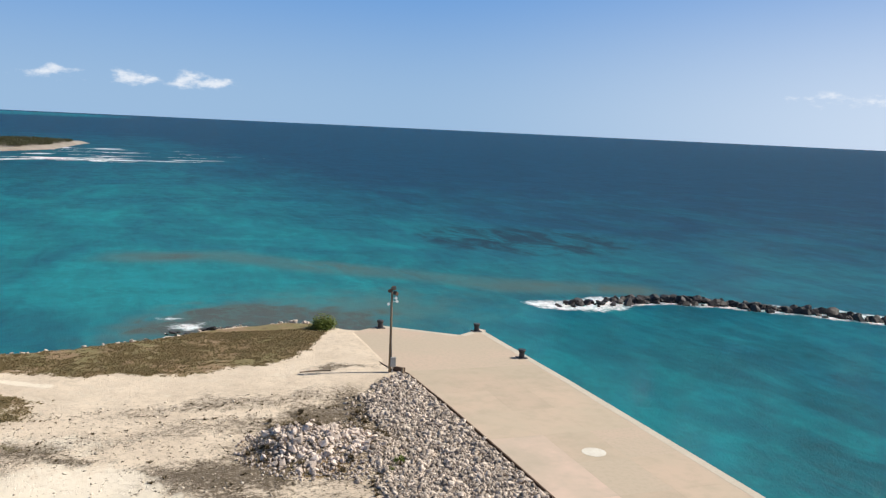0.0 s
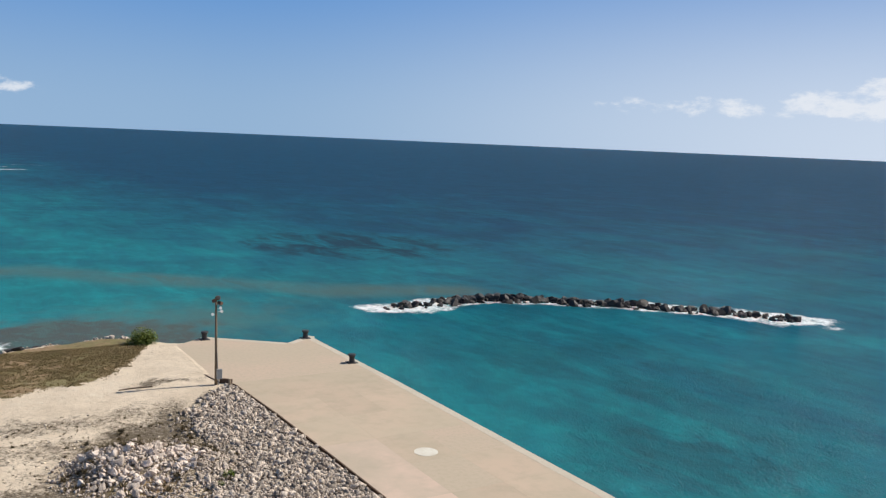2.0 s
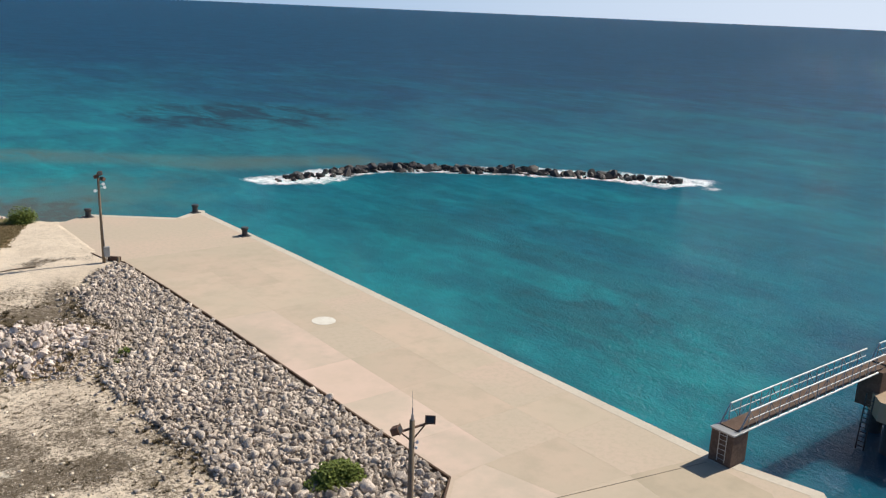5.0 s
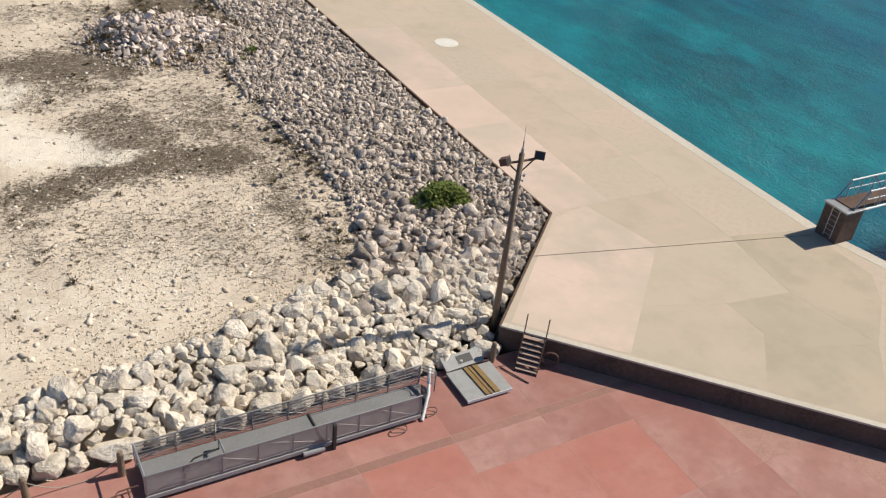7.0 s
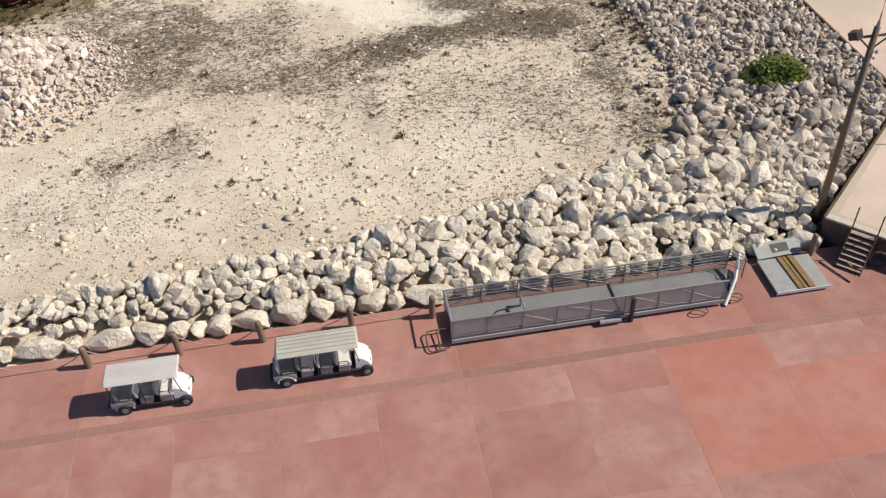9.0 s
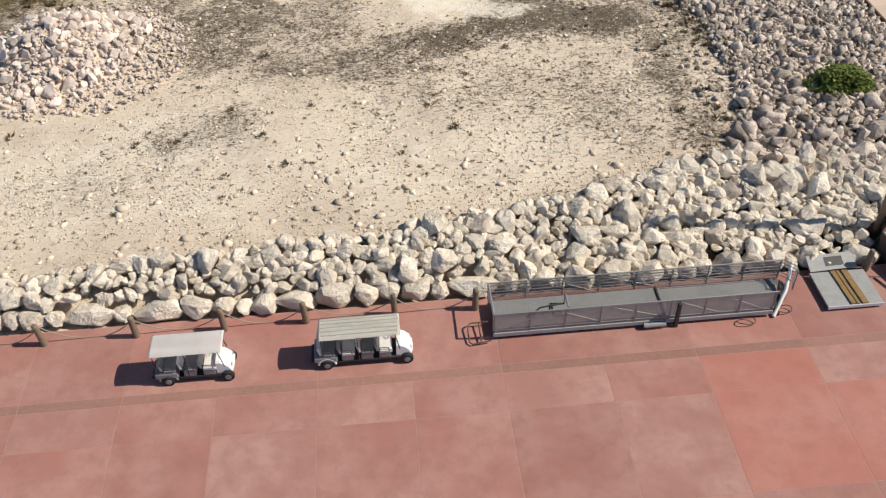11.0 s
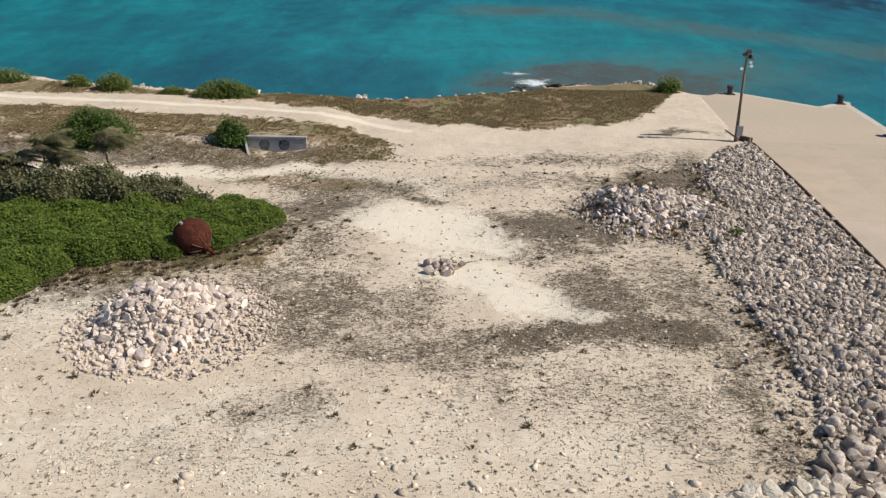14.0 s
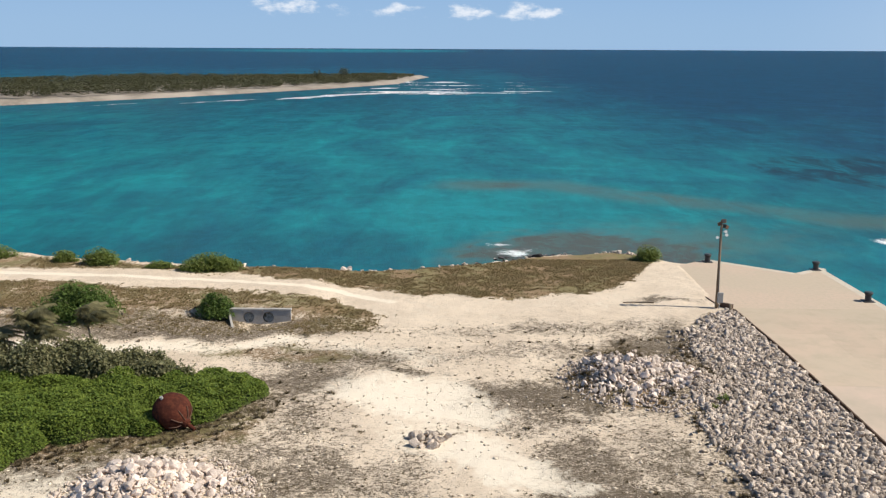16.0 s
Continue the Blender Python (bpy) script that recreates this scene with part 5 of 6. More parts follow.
for k in range(len(wx)):
    n = 76
    dd = g.normal(0, 1, (n, 3))
    dd /= np.linalg.norm(dd, axis=1)[:, None]
    rad = 2.6 + 1.4 * g.random()
    pts.append(np.stack([wx[k] + dd[:, 0] * rad, wy[k] + dd[:, 1] * rad, SEA + 1.6 + hh[k] * (0.66 + 0.34 * dd[:, 2])], 1))
v, f = leaf_cloud(g, np.concatenate(pts), 0.95, 0.3)
woods = tagged(new("woods", mesh_from("woods", v, f, M_WOODS)), "low dry coastal woods on the far island", "woods", kind="stuff")
for x, y, h in ((-82, 690, 8.0), (-98, 660, 5.6)):
    tree = thing("tree", "lone taller tree above the island woods", "tree", (x, y, SEA + 1.6))
    bm = bm_new()
    add_tube(bm, (0, 0, -0.5), (0.2, 0, h * 0.75), 0.3, 0.12, 6)
    part("trunk", bm, M_BARK, tree)
    dd = g.normal(0, 1, (260, 3)) * (1.7, 1.7, 1.3)
    dd[:, 2] += h * 0.78
    v, f = leaf_cloud(g, dd, 1.1, 0.6)
    ob = new("crown", mesh_from("crown", v, f, M_WOODS))
    ob.parent = tree


# ---- lighting poles ----
def floodlight(parent, at, turn):
    bm = bm_new()
    m = pose(*at, -25, 0, turn)
    add_box(bm, (-0.2, -0.17, -0.16), (0.2, 0.17, 0.16), m, 0.03)
    add_box(bm, (-0.23, -0.22, -0.19), (0.23, -0.17, 0.19), m, 0.015)
    lamp = part("floodlight", bm, M_RUSTSTEEL, parent, "brown rusted box floodlight")
    bm = bm_new()
    add_box(bm, (-0.17, -0.232, -0.14), (0.17, -0.224, 0.14), m)
    part("lens", bm, M_DARK, lamp)


near_pole = thing("lighting_pole", "tall weathered wooden pole with two floodlights at the quay corner", "lighting pole", (21.2, 27.7, 0.45))
bm = bm_new()
add_tube(bm, (0, 0, -0.6), (-0.1, 0, 9.4), 0.17, 0.12, 14)
part("pole", bm, M_WOOD, near_pole, smooth=True)
bm = bm_new()
add_run(bm, ((-1.0, 0, 9.02), (0.85, 0, 9.02)), 0.055, 8)
add_run(bm, ((-0.72, 0, 9.0), (-0.14, 0, 8.45)), 0.035, 6)
add_run(bm, ((0.62, 0, 9.0), (-0.06, 0, 8.45)), 0.035, 6)
part("crossarm", bm, M_RUSTSTEEL, near_pole)
bm = bm_new()
add_tube(bm, (-0.1, 0, 9.4), (-0.1, 0, 9.65), 0.075, 0.06, 10)
add_tube(bm, (-0.1, 0, 9.65), (-0.11, 0, 10.0), 0.03, 0.03, 8)
add_tube(bm, (-0.11, 0, 10.0), (-0.14, 0, 10.75), 0.012, 0.008, 6)
part("antenna", bm, M_STEEL, near_pole, "thin metal whip antenna")
floodlight(near_pole, (-1.0, -0.05, 9.18), 35)
floodlight(near_pole, (0.85, -0.05, 9.18), -40)
for hx, hz in ((0.14, 8.05), (0.18, 8.3)):
    bm = bm_new()
    add_tube(bm, (-0.05, 0, hz), (hx, -0.05, hz), 0.02, 0.02, 6)
    add_tube(bm, (hx, -0.05, hz - 0.06), (hx, -0.05, hz + 0.06), 0.05, 0.05, 8)
    part("insulator", bm, M_BRIDGEWHITE, near_pole)
bm = bm_new()
add_box(bm, (0.12, -0.2, 0.75), (0.36, 0.05, 1.15), None, 0.02)
part("junction_box", bm, M_DARK, near_pole)

far_pole = thing("lighting_pole", "tall wooden pole with floodlights and meter box beside the quay", "lighting pole", (26.85, 86.4, 1.05))
bm = bm_new()
add_tube(bm, (0, 0, -0.6), (-0.1, 0, 8.7), 0.16, 0.11, 14)
part("pole", bm, M_WOOD, far_pole, smooth=True)
bm = bm_new()
add_box(bm, (-0.05, -0.42, 0.72), (0.5, -0.12, 1.75), None, 0.03)
box = part("meter_box", bm, M_GREY, far_pole, "pale grey metal meter box")
bm = bm_new()
add_tube(bm, (0.2, -0.2, -0.3), (0.2, -0.2, 0.74), 0.05, 0.05, 8)
add_tube(bm, (0.1, -0.16, 1.74), (0.0, -0.16, 4.0), 0.03, 0.03, 8)
part("conduit", bm, M_STEEL, far_pole)
floodlight(far_pole, (-0.32, -0.05, 8.75), 60)
floodlight(far_pole, (0.32, -0.05, 8.45), -60)
floodlight(far_pole, (0.02, -0.1, 9.0), 0)
for sx, sz in ((-0.5, 7.35), (0.42, 7.6), (0.3, 7.95)):
    bm = bm_new()
    add_tube(bm, (-0.08, 0, sz), (sx, -0.05, sz), 0.02, 0.02, 6)
    add_tube(bm, (sx, -0.1, sz), (sx, -0.22, sz + 0.05), 0.10, 0.16, 10)
    part("horn", bm, M_BRIDGEWHITE, far_pole, "small white horn lamp")

# dark block added for the quay's inner wall face where the ground drops
bm = bm_new()
add_prism(bm, ((27.3, 86.7), (28.3, 85.9), (28.45, 86.1), (27.45, 86.95)), 0.8, 1.62)
solid("concrete_stub_wall", bm, M_WALL, "short dark concrete stub beside the pole, for the quay's exposed inner wall", "stub wall")
bm = bm_new()
add_tube(bm, (0, 0, -0.3), (0, 0, 0.95), 0.13, 0.12, 10)
stub = solid("post", bm, M_WOOD, "short weathered wooden post on rubble edge", "post", smooth=True)
stub.matrix_world = pose(27.6, 84.4, zg(27.6, 84.4))
# thin bark-coloured rod added on the line of the far pole's shadow
bm = bm_new()
add_run(bm, ((17.7, 87.9, zg(17.7, 87.9) + 0.06), (18.95, 88.1, zg(18.95, 88.1) + 0.07), (20.9, 87.9, zg(20.9, 87.9) + 0.06)), 0.06, 6)
solid("driftwood", bm, M_BARK, "thin branch added on the sand along the pole's shadow line", "branch")


# ---- mooring bollards ----
def bollard(x, y):
    ob = thing("bollard", "black cast mooring bollard on the quay edge", "bollard", (x, y, QTOP), group="mooring bollards")
    bm = bm_new()
    add_box(bm, (-0.55, -0.55, 0.0), (0.55, 0.55, 0.07), None, 0.015)
    part("base_plate", bm, M_DARK, ob)
    bm = bm_new()
    add_tube(bm, (0, 0, 0.07), (0, 0, 0.62), 0.33, 0.30, 16)
    add_tube(bm, (0, 0, 0.62), (0, 0, 0.9), 0.30, 0.45, 16)
    add_tube(bm, (0, 0, 0.9), (0, 0, 1.02), 0.45, 0.38, 16)
    part("column", bm, M_DARK, ob, smooth=False)
    return ob


for x, y in ((31.3, 105.6), (43.0, 102.0), (43.2, 88.9)):
    bollard(x, y)

# ---- culvert headwall ----
culv = thing("culvert_headwall", "grey concrete culvert headwall with two dark pipes", "culvert", (-18.45, 82.7, 0))
bm = bm_new()
xs = [-2.95, -1.75, -0.55, 0.15, 1.35, 2.95]
for k in range(5):
    if k in (1, 3):
        c = (xs[k] + xs[k + 1]) / 2
        ring = [(c + 0.53 * math.cos(a * math.pi / 10), 0.95 + 0.53 * math.sin(a * math.pi / 10)) for a in range(20)]
        for a in range(20):
            (x1, z1), (x2, z2) = ring[a], ring[(a + 1) % 20]

            def out(x, z):
                dx, dz = x - c, z - 0.95
                s = min(0.6 / max(abs(dx), 1e-6), 0.68 / max(abs(dz), 1e-6))
                return c + dx * s, 0.95 + dz * s

            (x3, z3), (x4, z4) = out(x2, z2), out(x1, z1)
            f = [bm.verts.new(p) for p in ((x1, 0, z1), (x2, 0, z2), (x3, 0, z3), (x4, 0, z4))]
            b4 = [bm.verts.new((p.co.x, 0.35, p.co.z)) for p in f]
            bm.faces.new(f)
            bm.faces.new(b4[::-1])
            bm.faces.new((f[0], b4[0], b4[1], f[1]))
    else:
        add_box(bm, (xs[k], 0, 0.1), (xs[k + 1], 0.35, 1.63))
add_box(bm, (-3.0, -0.06, 1.63), (3.0, 0.42, 1.80), None, 0.02)
part("headwall", bm, M_HEADWALL, culv)
# black lining and end disc: the darkness deep in the bore, put into colour
for c in (-1.15, 0.75):
    bm = bm_new()
    for k in range(16):
        a, a2 = k * math.pi / 8, (k + 1) * math.pi / 8
        q = [bm.verts.new((c + 0.52 * math.cos(t), yy, 0.95 + 0.52 * math.sin(t))) for t, yy in ((a, 0.0), (a2, 0.0), (a2, 2.4), (a, 2.4))]
        bm.faces.new(q)
    bm.faces.new([bm.verts.new((c + 0.52 * math.cos(t * math.pi / 8), 2.4, 0.95 + 0.52 * math.sin(t * math.pi / 8))) for t in range(16)])
    part("pipe", bm, M_RUBBER, culv, "corrugated drain pipe, black inside for the dark of its depth")
bm = bm_new()
add_prism(bm, ((-3.0, 0.1), (-2.0, -2.4), (-2.2, -2.5), (-3.2, 0.1)), -0.2, 1.0)
for v_ in bm.verts:
    if v_.co.z > 0.5:
        v_.co.z = 1.62 if v_.co.y > -1 else 0.32
part("wing_wall", bm, M_HEADWALL, culv)

# ---- rusted buoy ----
buoy = thing("rusted_buoy", "large rusted spherical mooring buoy lying in shrubs", "buoy", (-19.2, 57.3, zg(-19.2, 57.3) + 1.05))
bm = bm_new()
bmesh.ops.create_uvsphere(bm, u_segments=40, v_segments=24, radius=1.34)
for v_ in bm.verts:
    v_.co *= 1 + 0.03 * noise.noise(v_.co * 1.3)
part("shell", bm, M_RUST, buoy, smooth=True)
axis = Vector((0.80, -0.42, -0.42)).normalized()
q = axis.to_track_quat("Z", "Y").to_matrix()
for k in range(9):
    bm = bm_new()
    a = k * 6.283 / 9
    pts = []
    for j in range(7):
        t = 0.25 + j * 0.11
        pts.append(q @ Vector((math.cos(a) * math.sin(t), math.sin(a) * math.sin(t), math.cos(t))) * 1.36)
    add_run(bm, pts, 0.035, 6)
    part("rib", bm, M_RUSTSTEEL, buoy)
bm = bm_new()
add_tube(bm, axis * 1.2, axis * 1.55, 0.4, 0.28, 14)
add_tube(bm, axis * 1.55, axis * 2.2, 0.16, 0.14, 12)
part("mooring_eye", bm, M_RUST, buoy)
bm = bm_new()
add_tube(bm, (-0.5, -0.45, 1.1), (-0.54, -0.5, 1.28), 0.12, 0.12, 10)
part("valve", bm, M_GREY, buoy)


# ---- posts and ropes along the dock ----
POST_X = [-39.9, -36.3, -32.6, -29.0, -25.3, -21.7, -18.1, -14.48, -10.8, -7.22, -3.89, -0.23, 3.11]
bm = bm_new()
add_tube(bm, (0, 0, 0), (0, 0, 1.12), 0.145, 0.125, 12)
add_tube(bm, (0, 0, 1.12), (0, 0, 1.2), 0.125, 0.07, 12)
first_post = tagged(new("mooring_post", to_mesh("mooring_post", bm, M_WOOD, False)), "short weathered wooden post on the red dock", "post", "posts along the dock")
rr = random.Random(3)
first_post.matrix_world = pose(POST_X[0], 25.33, 0)
for x in POST_X[1:] + [20.0]:
    copy_thing(first_post, pose(x - 0.06, 25.33 + rr.uniform(-0.05, 0.05) if x < 19 else 25.75, 0, rr.uniform(-2, 2), rr.uniform(-3, 3), rr.uniform(0, 360)))
for a, b2 in zip(POST_X, POST_X[1:]):
    bm = bm_new()
    sag = rr.uniform(0.72, 0.9)
    pts = []
    for k in range(13):
        t = k / 12
        pts.append((a + (b2 - a) * t, 25.33 + 0.16 * math.sin(t * 3.14), max(0.03, 0.98 - sag * 4 * t * (1 - t) * 1.15)))
    add_run(bm, pts, 0.022, 6)
    solid("rope", bm, M_ROPE, "slack grey rope strung between wooden posts", "rope", "ropes between the posts")


# ---- shuttle carts ----
def wheel(parent, x, y, r=0.24):
    bm = bm_new()
    s = 1 if y > 0 else -1
    add_tube(bm, (x, y - 0.1 * s, r), (x, y + 0.1 * s, r), r, r, 20)
    bmesh.ops.bevel(bm, geom=[e for e in bm.edges if len(e.link_faces) == 2 and abs(e.calc_face_angle(0)) > 1.0], offset=0.03, segments=2, affect="EDGES")
    w = part("wheel", bm, M_RUBBER, parent)
    bm = bm_new()
    add_tube(bm, (x, y + 0.085 * s, r), (x, y + 0.112 * s, r), r * 0.55, r * 0.5, 16)
    part("hubcap", bm, M_SEAT, w, "dull grey wheel cover")


def shuttle_cart(at, base, roof0, roof1, rows, ridged, label, seat_mats, body_mat):
    cart = thing("shuttle_cart", label, "golf cart", at, group="carts on the dock")
    W = 0.56
    for x in (0.0, base):
        for y in (-W + 0.06, W - 0.06):
            wheel(cart, x, y)
    bm = bm_new()
    add_box(bm, (-0.35, -0.5, 0.26), (base - 0.15, 0.5, 0.36), None, 0.02)
    part("floor_pan", bm, M_DARK, cart)
    bm = bm_new()
    add_box(bm, (-0.48, -0.54, 0.36), (0.42, 0.54, 0.66), None, 0.06)
    part("rear_body", bm, body_mat, cart)
    for s in (-1, 1):
        bm = bm_new()
        for k in range(6):
            a, a2 = math.pi * k / 6, math.pi * (k + 1) / 6
            add_tube(bm, (0.33 * math.cos(a), s * 0.5, 0.24 + 0.33 * math.sin(a)), (0.33 * math.cos(a2), s * 0.5, 0.24 + 0.33 * math.sin(a2)), 0.05, 0.05, 6)
        part("fender", bm, M_WHITE if ridged else body_mat, cart)
    # front cowl: a rounded nose
    bm = bm_new()
    prof = ((base - 0.42, 0.34), (base - 0.38, 0.98), (base - 0.22, 1.0), (base - 0.02, 0.88), (base + 0.16, 0.68), (base + 0.24, 0.48), (base + 0.20, 0.32))
    n = len(prof)
    rings = []
    for yy, sc in ((-0.43, 0.86), (-0.34, 0.98), (0.0, 1.02), (0.34, 0.98), (0.43, 0.86)):
        rings.append([bm.verts.new((base - 0.42 + (px - base + 0.42) * sc, yy, 0.34 + (pz - 0.34) * sc)) for px, pz in prof])
    for a, b2 in zip(rings, rings[1:]):
        for k in range(n):
            bm.faces.new((a[k], a[(k + 1) % n], b2[(k + 1) % n], b2[k]))
    bm.faces.new(rings[0][::-1])
    bm.faces.new(rings[-1])
    bmesh.ops.recalc_face_normals(bm, faces=bm.faces)
    cowl = part("front_cowl", bm, M_WHITE, cart, "rounded white front cowl", smooth=False)
    for s in (-1, 1):
        bm = bm_new()
        add_box(bm, (base + 0.08, s * 0.26 - 0.08, 0.58), (base + 0.2, s * 0.26 + 0.08, 0.68), None, 0.02)
        part("headlight", bm, M_GREY, cowl)
    for k, x in enumerate(rows):
        bm = bm_new()
        add_box(bm, (x - 0.24, -0.5, 0.62), (x + 0.26, 0.5, 0.76), None, 0.04)
        seat = part("seat", bm, seat_mats[k % len(seat_mats)], cart)
        bm = bm_new()
        add_box(bm, (x - 0.26, -0.49, 0.36), (x + 0.2, 0.49, 0.62), None, 0.02)
        part("seat_box", bm, body_mat, cart)
        bm = bm_new()
        add_box(bm, (-0.06, -0.5, 0.0), (0.05, 0.5, 0.46), pose(x - 0.3, 0, 0.74, 0, -10, 0), 0.04)
        part("backrest", bm, seat_mats[(k + 1) % len(seat_mats)], cart)
        for s in (-1, 1):
            bm = bm_new()
            add_run(bm, ((x - 0.25, s * 0.52, 0.74), (x - 0.22, s * 0.53, 0.98), (x + 0.12, s * 0.53, 0.96), (x + 0.16, s * 0.52, 0.74)), 0.018, 6)
            part("armrest", bm, M_DARK, seat)
    for x in (roof0 + 0.1, (roof0 + roof1) / 2 - 0.1, roof1 - 0.22):
        for s in (-1, 1):
            bm = bm_new()
            foot = x + (0.16 if x > roof1 - 0.4 else 0)
            add_run(bm, ((foot, s * 0.5, 0.4 if x < roof1 - 0.4 else 0.8), (x, s * 0.48, 1.70)), 0.02, 6)
            part("roof_post", bm, M_DARK, cart)
    # roof: a cambered tray, with ridges on one cart
    bm = bm_new()
    cross = []
    steps = 24
    for k in range(steps + 1):
        y = -0.57 + 1.14 * k / steps
        z = 1.78 - 0.10 * (y / 0.57) ** 4 + (0.008 * (1 if (k // 2) % 3 == 0 else 0) if ridged and 2 < k < steps - 2 else 0)
        cross.append((y, z))
    tops = []
    for x, dz in ((roof0, -0.05), (roof0 + 0.06, 0.0), (roof1 - 0.06, 0.0), (roof1, -0.05)):
        tops.append([bm.verts.new((x, y, z + dz)) for y, z in cross])
    for a, b2 in zip(tops, tops[1:]):
        for k in range(steps):
            bm.faces.new((a[k], b2[k], b2[k + 1], a[k + 1]))
    made = bmesh.ops.solidify(bm, geom=bm.faces[:], thickness=0.035)
    bmesh.ops.recalc_face_normals(bm, faces=bm.faces)
    if max(bm.faces, key=lambda f: f.calc_center_median().z).normal.z < 0:
        bmesh.ops.reverse_faces(bm, faces=bm.faces)
    part("roof", bm, M_CANVAS if ridged else M_WHITE, cart, "ridged cream canopy roof" if ridged else "smooth white canopy roof")
    if ridged:
        for y in (-0.38, -0.19, 0.0, 0.19, 0.38):
            bm = bm_new()
            z = 1.78 - 0.10 * (y / 0.57) ** 4
            add_box(bm, (roof0 + 0.1, y - 0.022, z - 0.01), (roof1 - 0.1, y + 0.022, z + 0.012), None, 0.004)
            part("roof_rib", bm, M_STRIPE, cart)
    bm = bm_new()
    c, tl = Vector((base - 0.50, 0.24, 1.02)), Vector((-0.35, 0, 0.94)).normalized()
    up = Vector((0, 1, 0)).cross(tl).normalized()
    ring = [c + (Vector((0, 1, 0)) * math.cos(a * 0.5236) + up * math.sin(a * 0.5236)) * 0.17 for a in range(13)]
    add_run(bm, ring, 0.016, 6)
    add_run(bm, ((base - 0.3, 0.24, 0.8), c, ring[0]), 0.02, 6)
    part("steering_wheel", bm, M_DARK, cart)
    bm = bm_new()
    add_box(bm, (-0.62, -0.45, 0.3), (-0.5, 0.45, 0.42), None, 0.02)
    part("rear_bumper", bm, M_DARK, cart)
    return cart


shuttle_cart((-9.14, 23.16, 0), 2.27, -0.46, 2.28, (0.12, 0.88, 1.62), False, "white-roofed shuttle cart with grey seats parked on the dock", (M_SEAT, M_SEAT, M_SEATW), M_BODYGREY)
shuttle_cart((-3.05, 23.29, 0), 3.12, -0.22, 2.92, (0.1, 0.85, 1.6, 2.3), True, "long shuttle cart with a ridged cream roof parked on the dock", (M_SEAT, M_SEATW), M_BODYGREY)


# ---- stored ship gangway ----
gang = thing("gangway", "long aluminium ship gangway with mesh side rails stored on the dock", "gangway", (3.56, 23.58, 0))
L, Wd = 11.45, 1.75
FAR_L = 12.3
split = 7.0
for x0, x1, x2, z0 in ((0.1, split, split, 0.46), (split + 0.05, L, FAR_L, 0.36)):
    part("deck", add_prism(bm_new(), ((x0, 0.08), (x1, 0.08), (x2, Wd - 0.08), (x0, Wd - 0.08)), z0 - 0.05, z0), M_TREAD, gang)
for y, ln in ((0.0, L), (Wd, FAR_L)):
    bm = bm_new()
    add_box(bm, (0, y - 0.05, 0.16), (ln, y + 0.05, 0.36), None, 0.015)
    part("side_beam", bm, M_GREY if y == 0 else M_ALU, gang)
    for z in (1.42, 0.50) if y == 0 else (1.42, 1.25, 1.08, 0.91, 0.74, 0.57):
        bm = bm_new()
        add_run(bm, ((0.0, y, z), (ln, y, z)), 0.032 if z > 1.4 else 0.02, 6)
        part("rail", bm, M_ALU, gang)
    for q in range(9):
        bm = bm_new()
        x = q * (ln - 0.1) / 8 + 0.05
        add_box(bm, (x - 0.022, y - 0.022, 0.3), (x + 0.022, y + 0.022, 1.43))
        part("stanchion", bm, M_ALU, gang)
    for x0, x1, za, zb in ((0.2, 2.6, 0.5, 1.35), (4.4, 2.6, 0.5, 1.35), (split, 4.6, 0.5, 1.35), (split + 0.3, 9.2, 1.35, 0.5), (9.4, 11.0, 1.35, 0.5)):
        bm = bm_new()
        add_run(bm, ((x0, y, za), (x1, y, zb)), 0.022, 6)
        part("brace", bm, M_ALU if y else M_MESH, gang)
    # fine woven wire infill
    bm = bm_new()
    add_box(bm, (0.04, y - 0.004, 0.37), (ln - 0.02, y + 0.004, 1.40))
    part("wire_mesh", bm, M_MESH if y == 0 else M_MESH_OPEN, gang, "fine woven metal wire infill")
bm = bm_new()
add_box(bm, (split - 0.03, 0.05, 0.34), (split + 0.05, Wd - 0.05, 0.52), None, 0.01)
part("cross_step", bm, M_DARK, gang)
bm = bm_new()
add_box(bm, (7.35, -0.2, 0.0), (7.5, -0.06, 1.35), None, 0.02)
part("lock_post", bm, M_DARK, gang, "dark steel locking post")
bm = bm_new()
add_tube(bm, (6.1, -0.12, 0.2), (7.0, -0.12, 0.2), 0.11, 0.11, 12)
part("roller", bm, M_STEEL, gang)
bm = bm_new()
add_run(bm, ((0.02, 0.02, 0.5), (0.02, 0.02, 1.42), (0.02, Wd, 1.42), (0.02, Wd, 0.5)), 0.04, 8)
part("end_frame", bm, M_STEEL, gang)
bm = bm_new()
add_run(bm, ((1.75, 0.55, 0.46), (1.75, 0.6, 0.72), (2.0, 0.75, 0.82), (3.0, 0.85, 0.86)), 0.035, 8)
add_run(bm, ((2.4, 0.8, 0.46), (2.4, 0.8, 0.84)), 0.03, 8)
part("grab_rail", bm, M_DARK, gang, "dark bent grab rail")
bm = bm_new()
add_run(bm, ((3.1, 0.5, 0.46), (3.1, 0.5, 1.0), (3.1, 1.2, 1.0), (3.1, 1.2, 0.46)), 0.04, 8)
part("hoop", bm, M_STEEL, gang)
for x in (0.3, 4.0, 8.0, 11.6):
    bm = bm_new()
    add_box(bm, (x, -0.02, 0.0), (x + 0.18, Wd + 0.02, 0.14), None, 0.01)
    part("bearer", bm, M_DARK, gang)
bm = bm_new()
add_prism(bm, ((L + 0.02, 0.05), (L + 0.75, 0.6), (FAR_L + 0.25, 1.2), (FAR_L + 0.02, Wd - 0.08)), 0.30, 0.36)
part("landing_flap", bm, M_DARK, gang)
bm = bm_new()
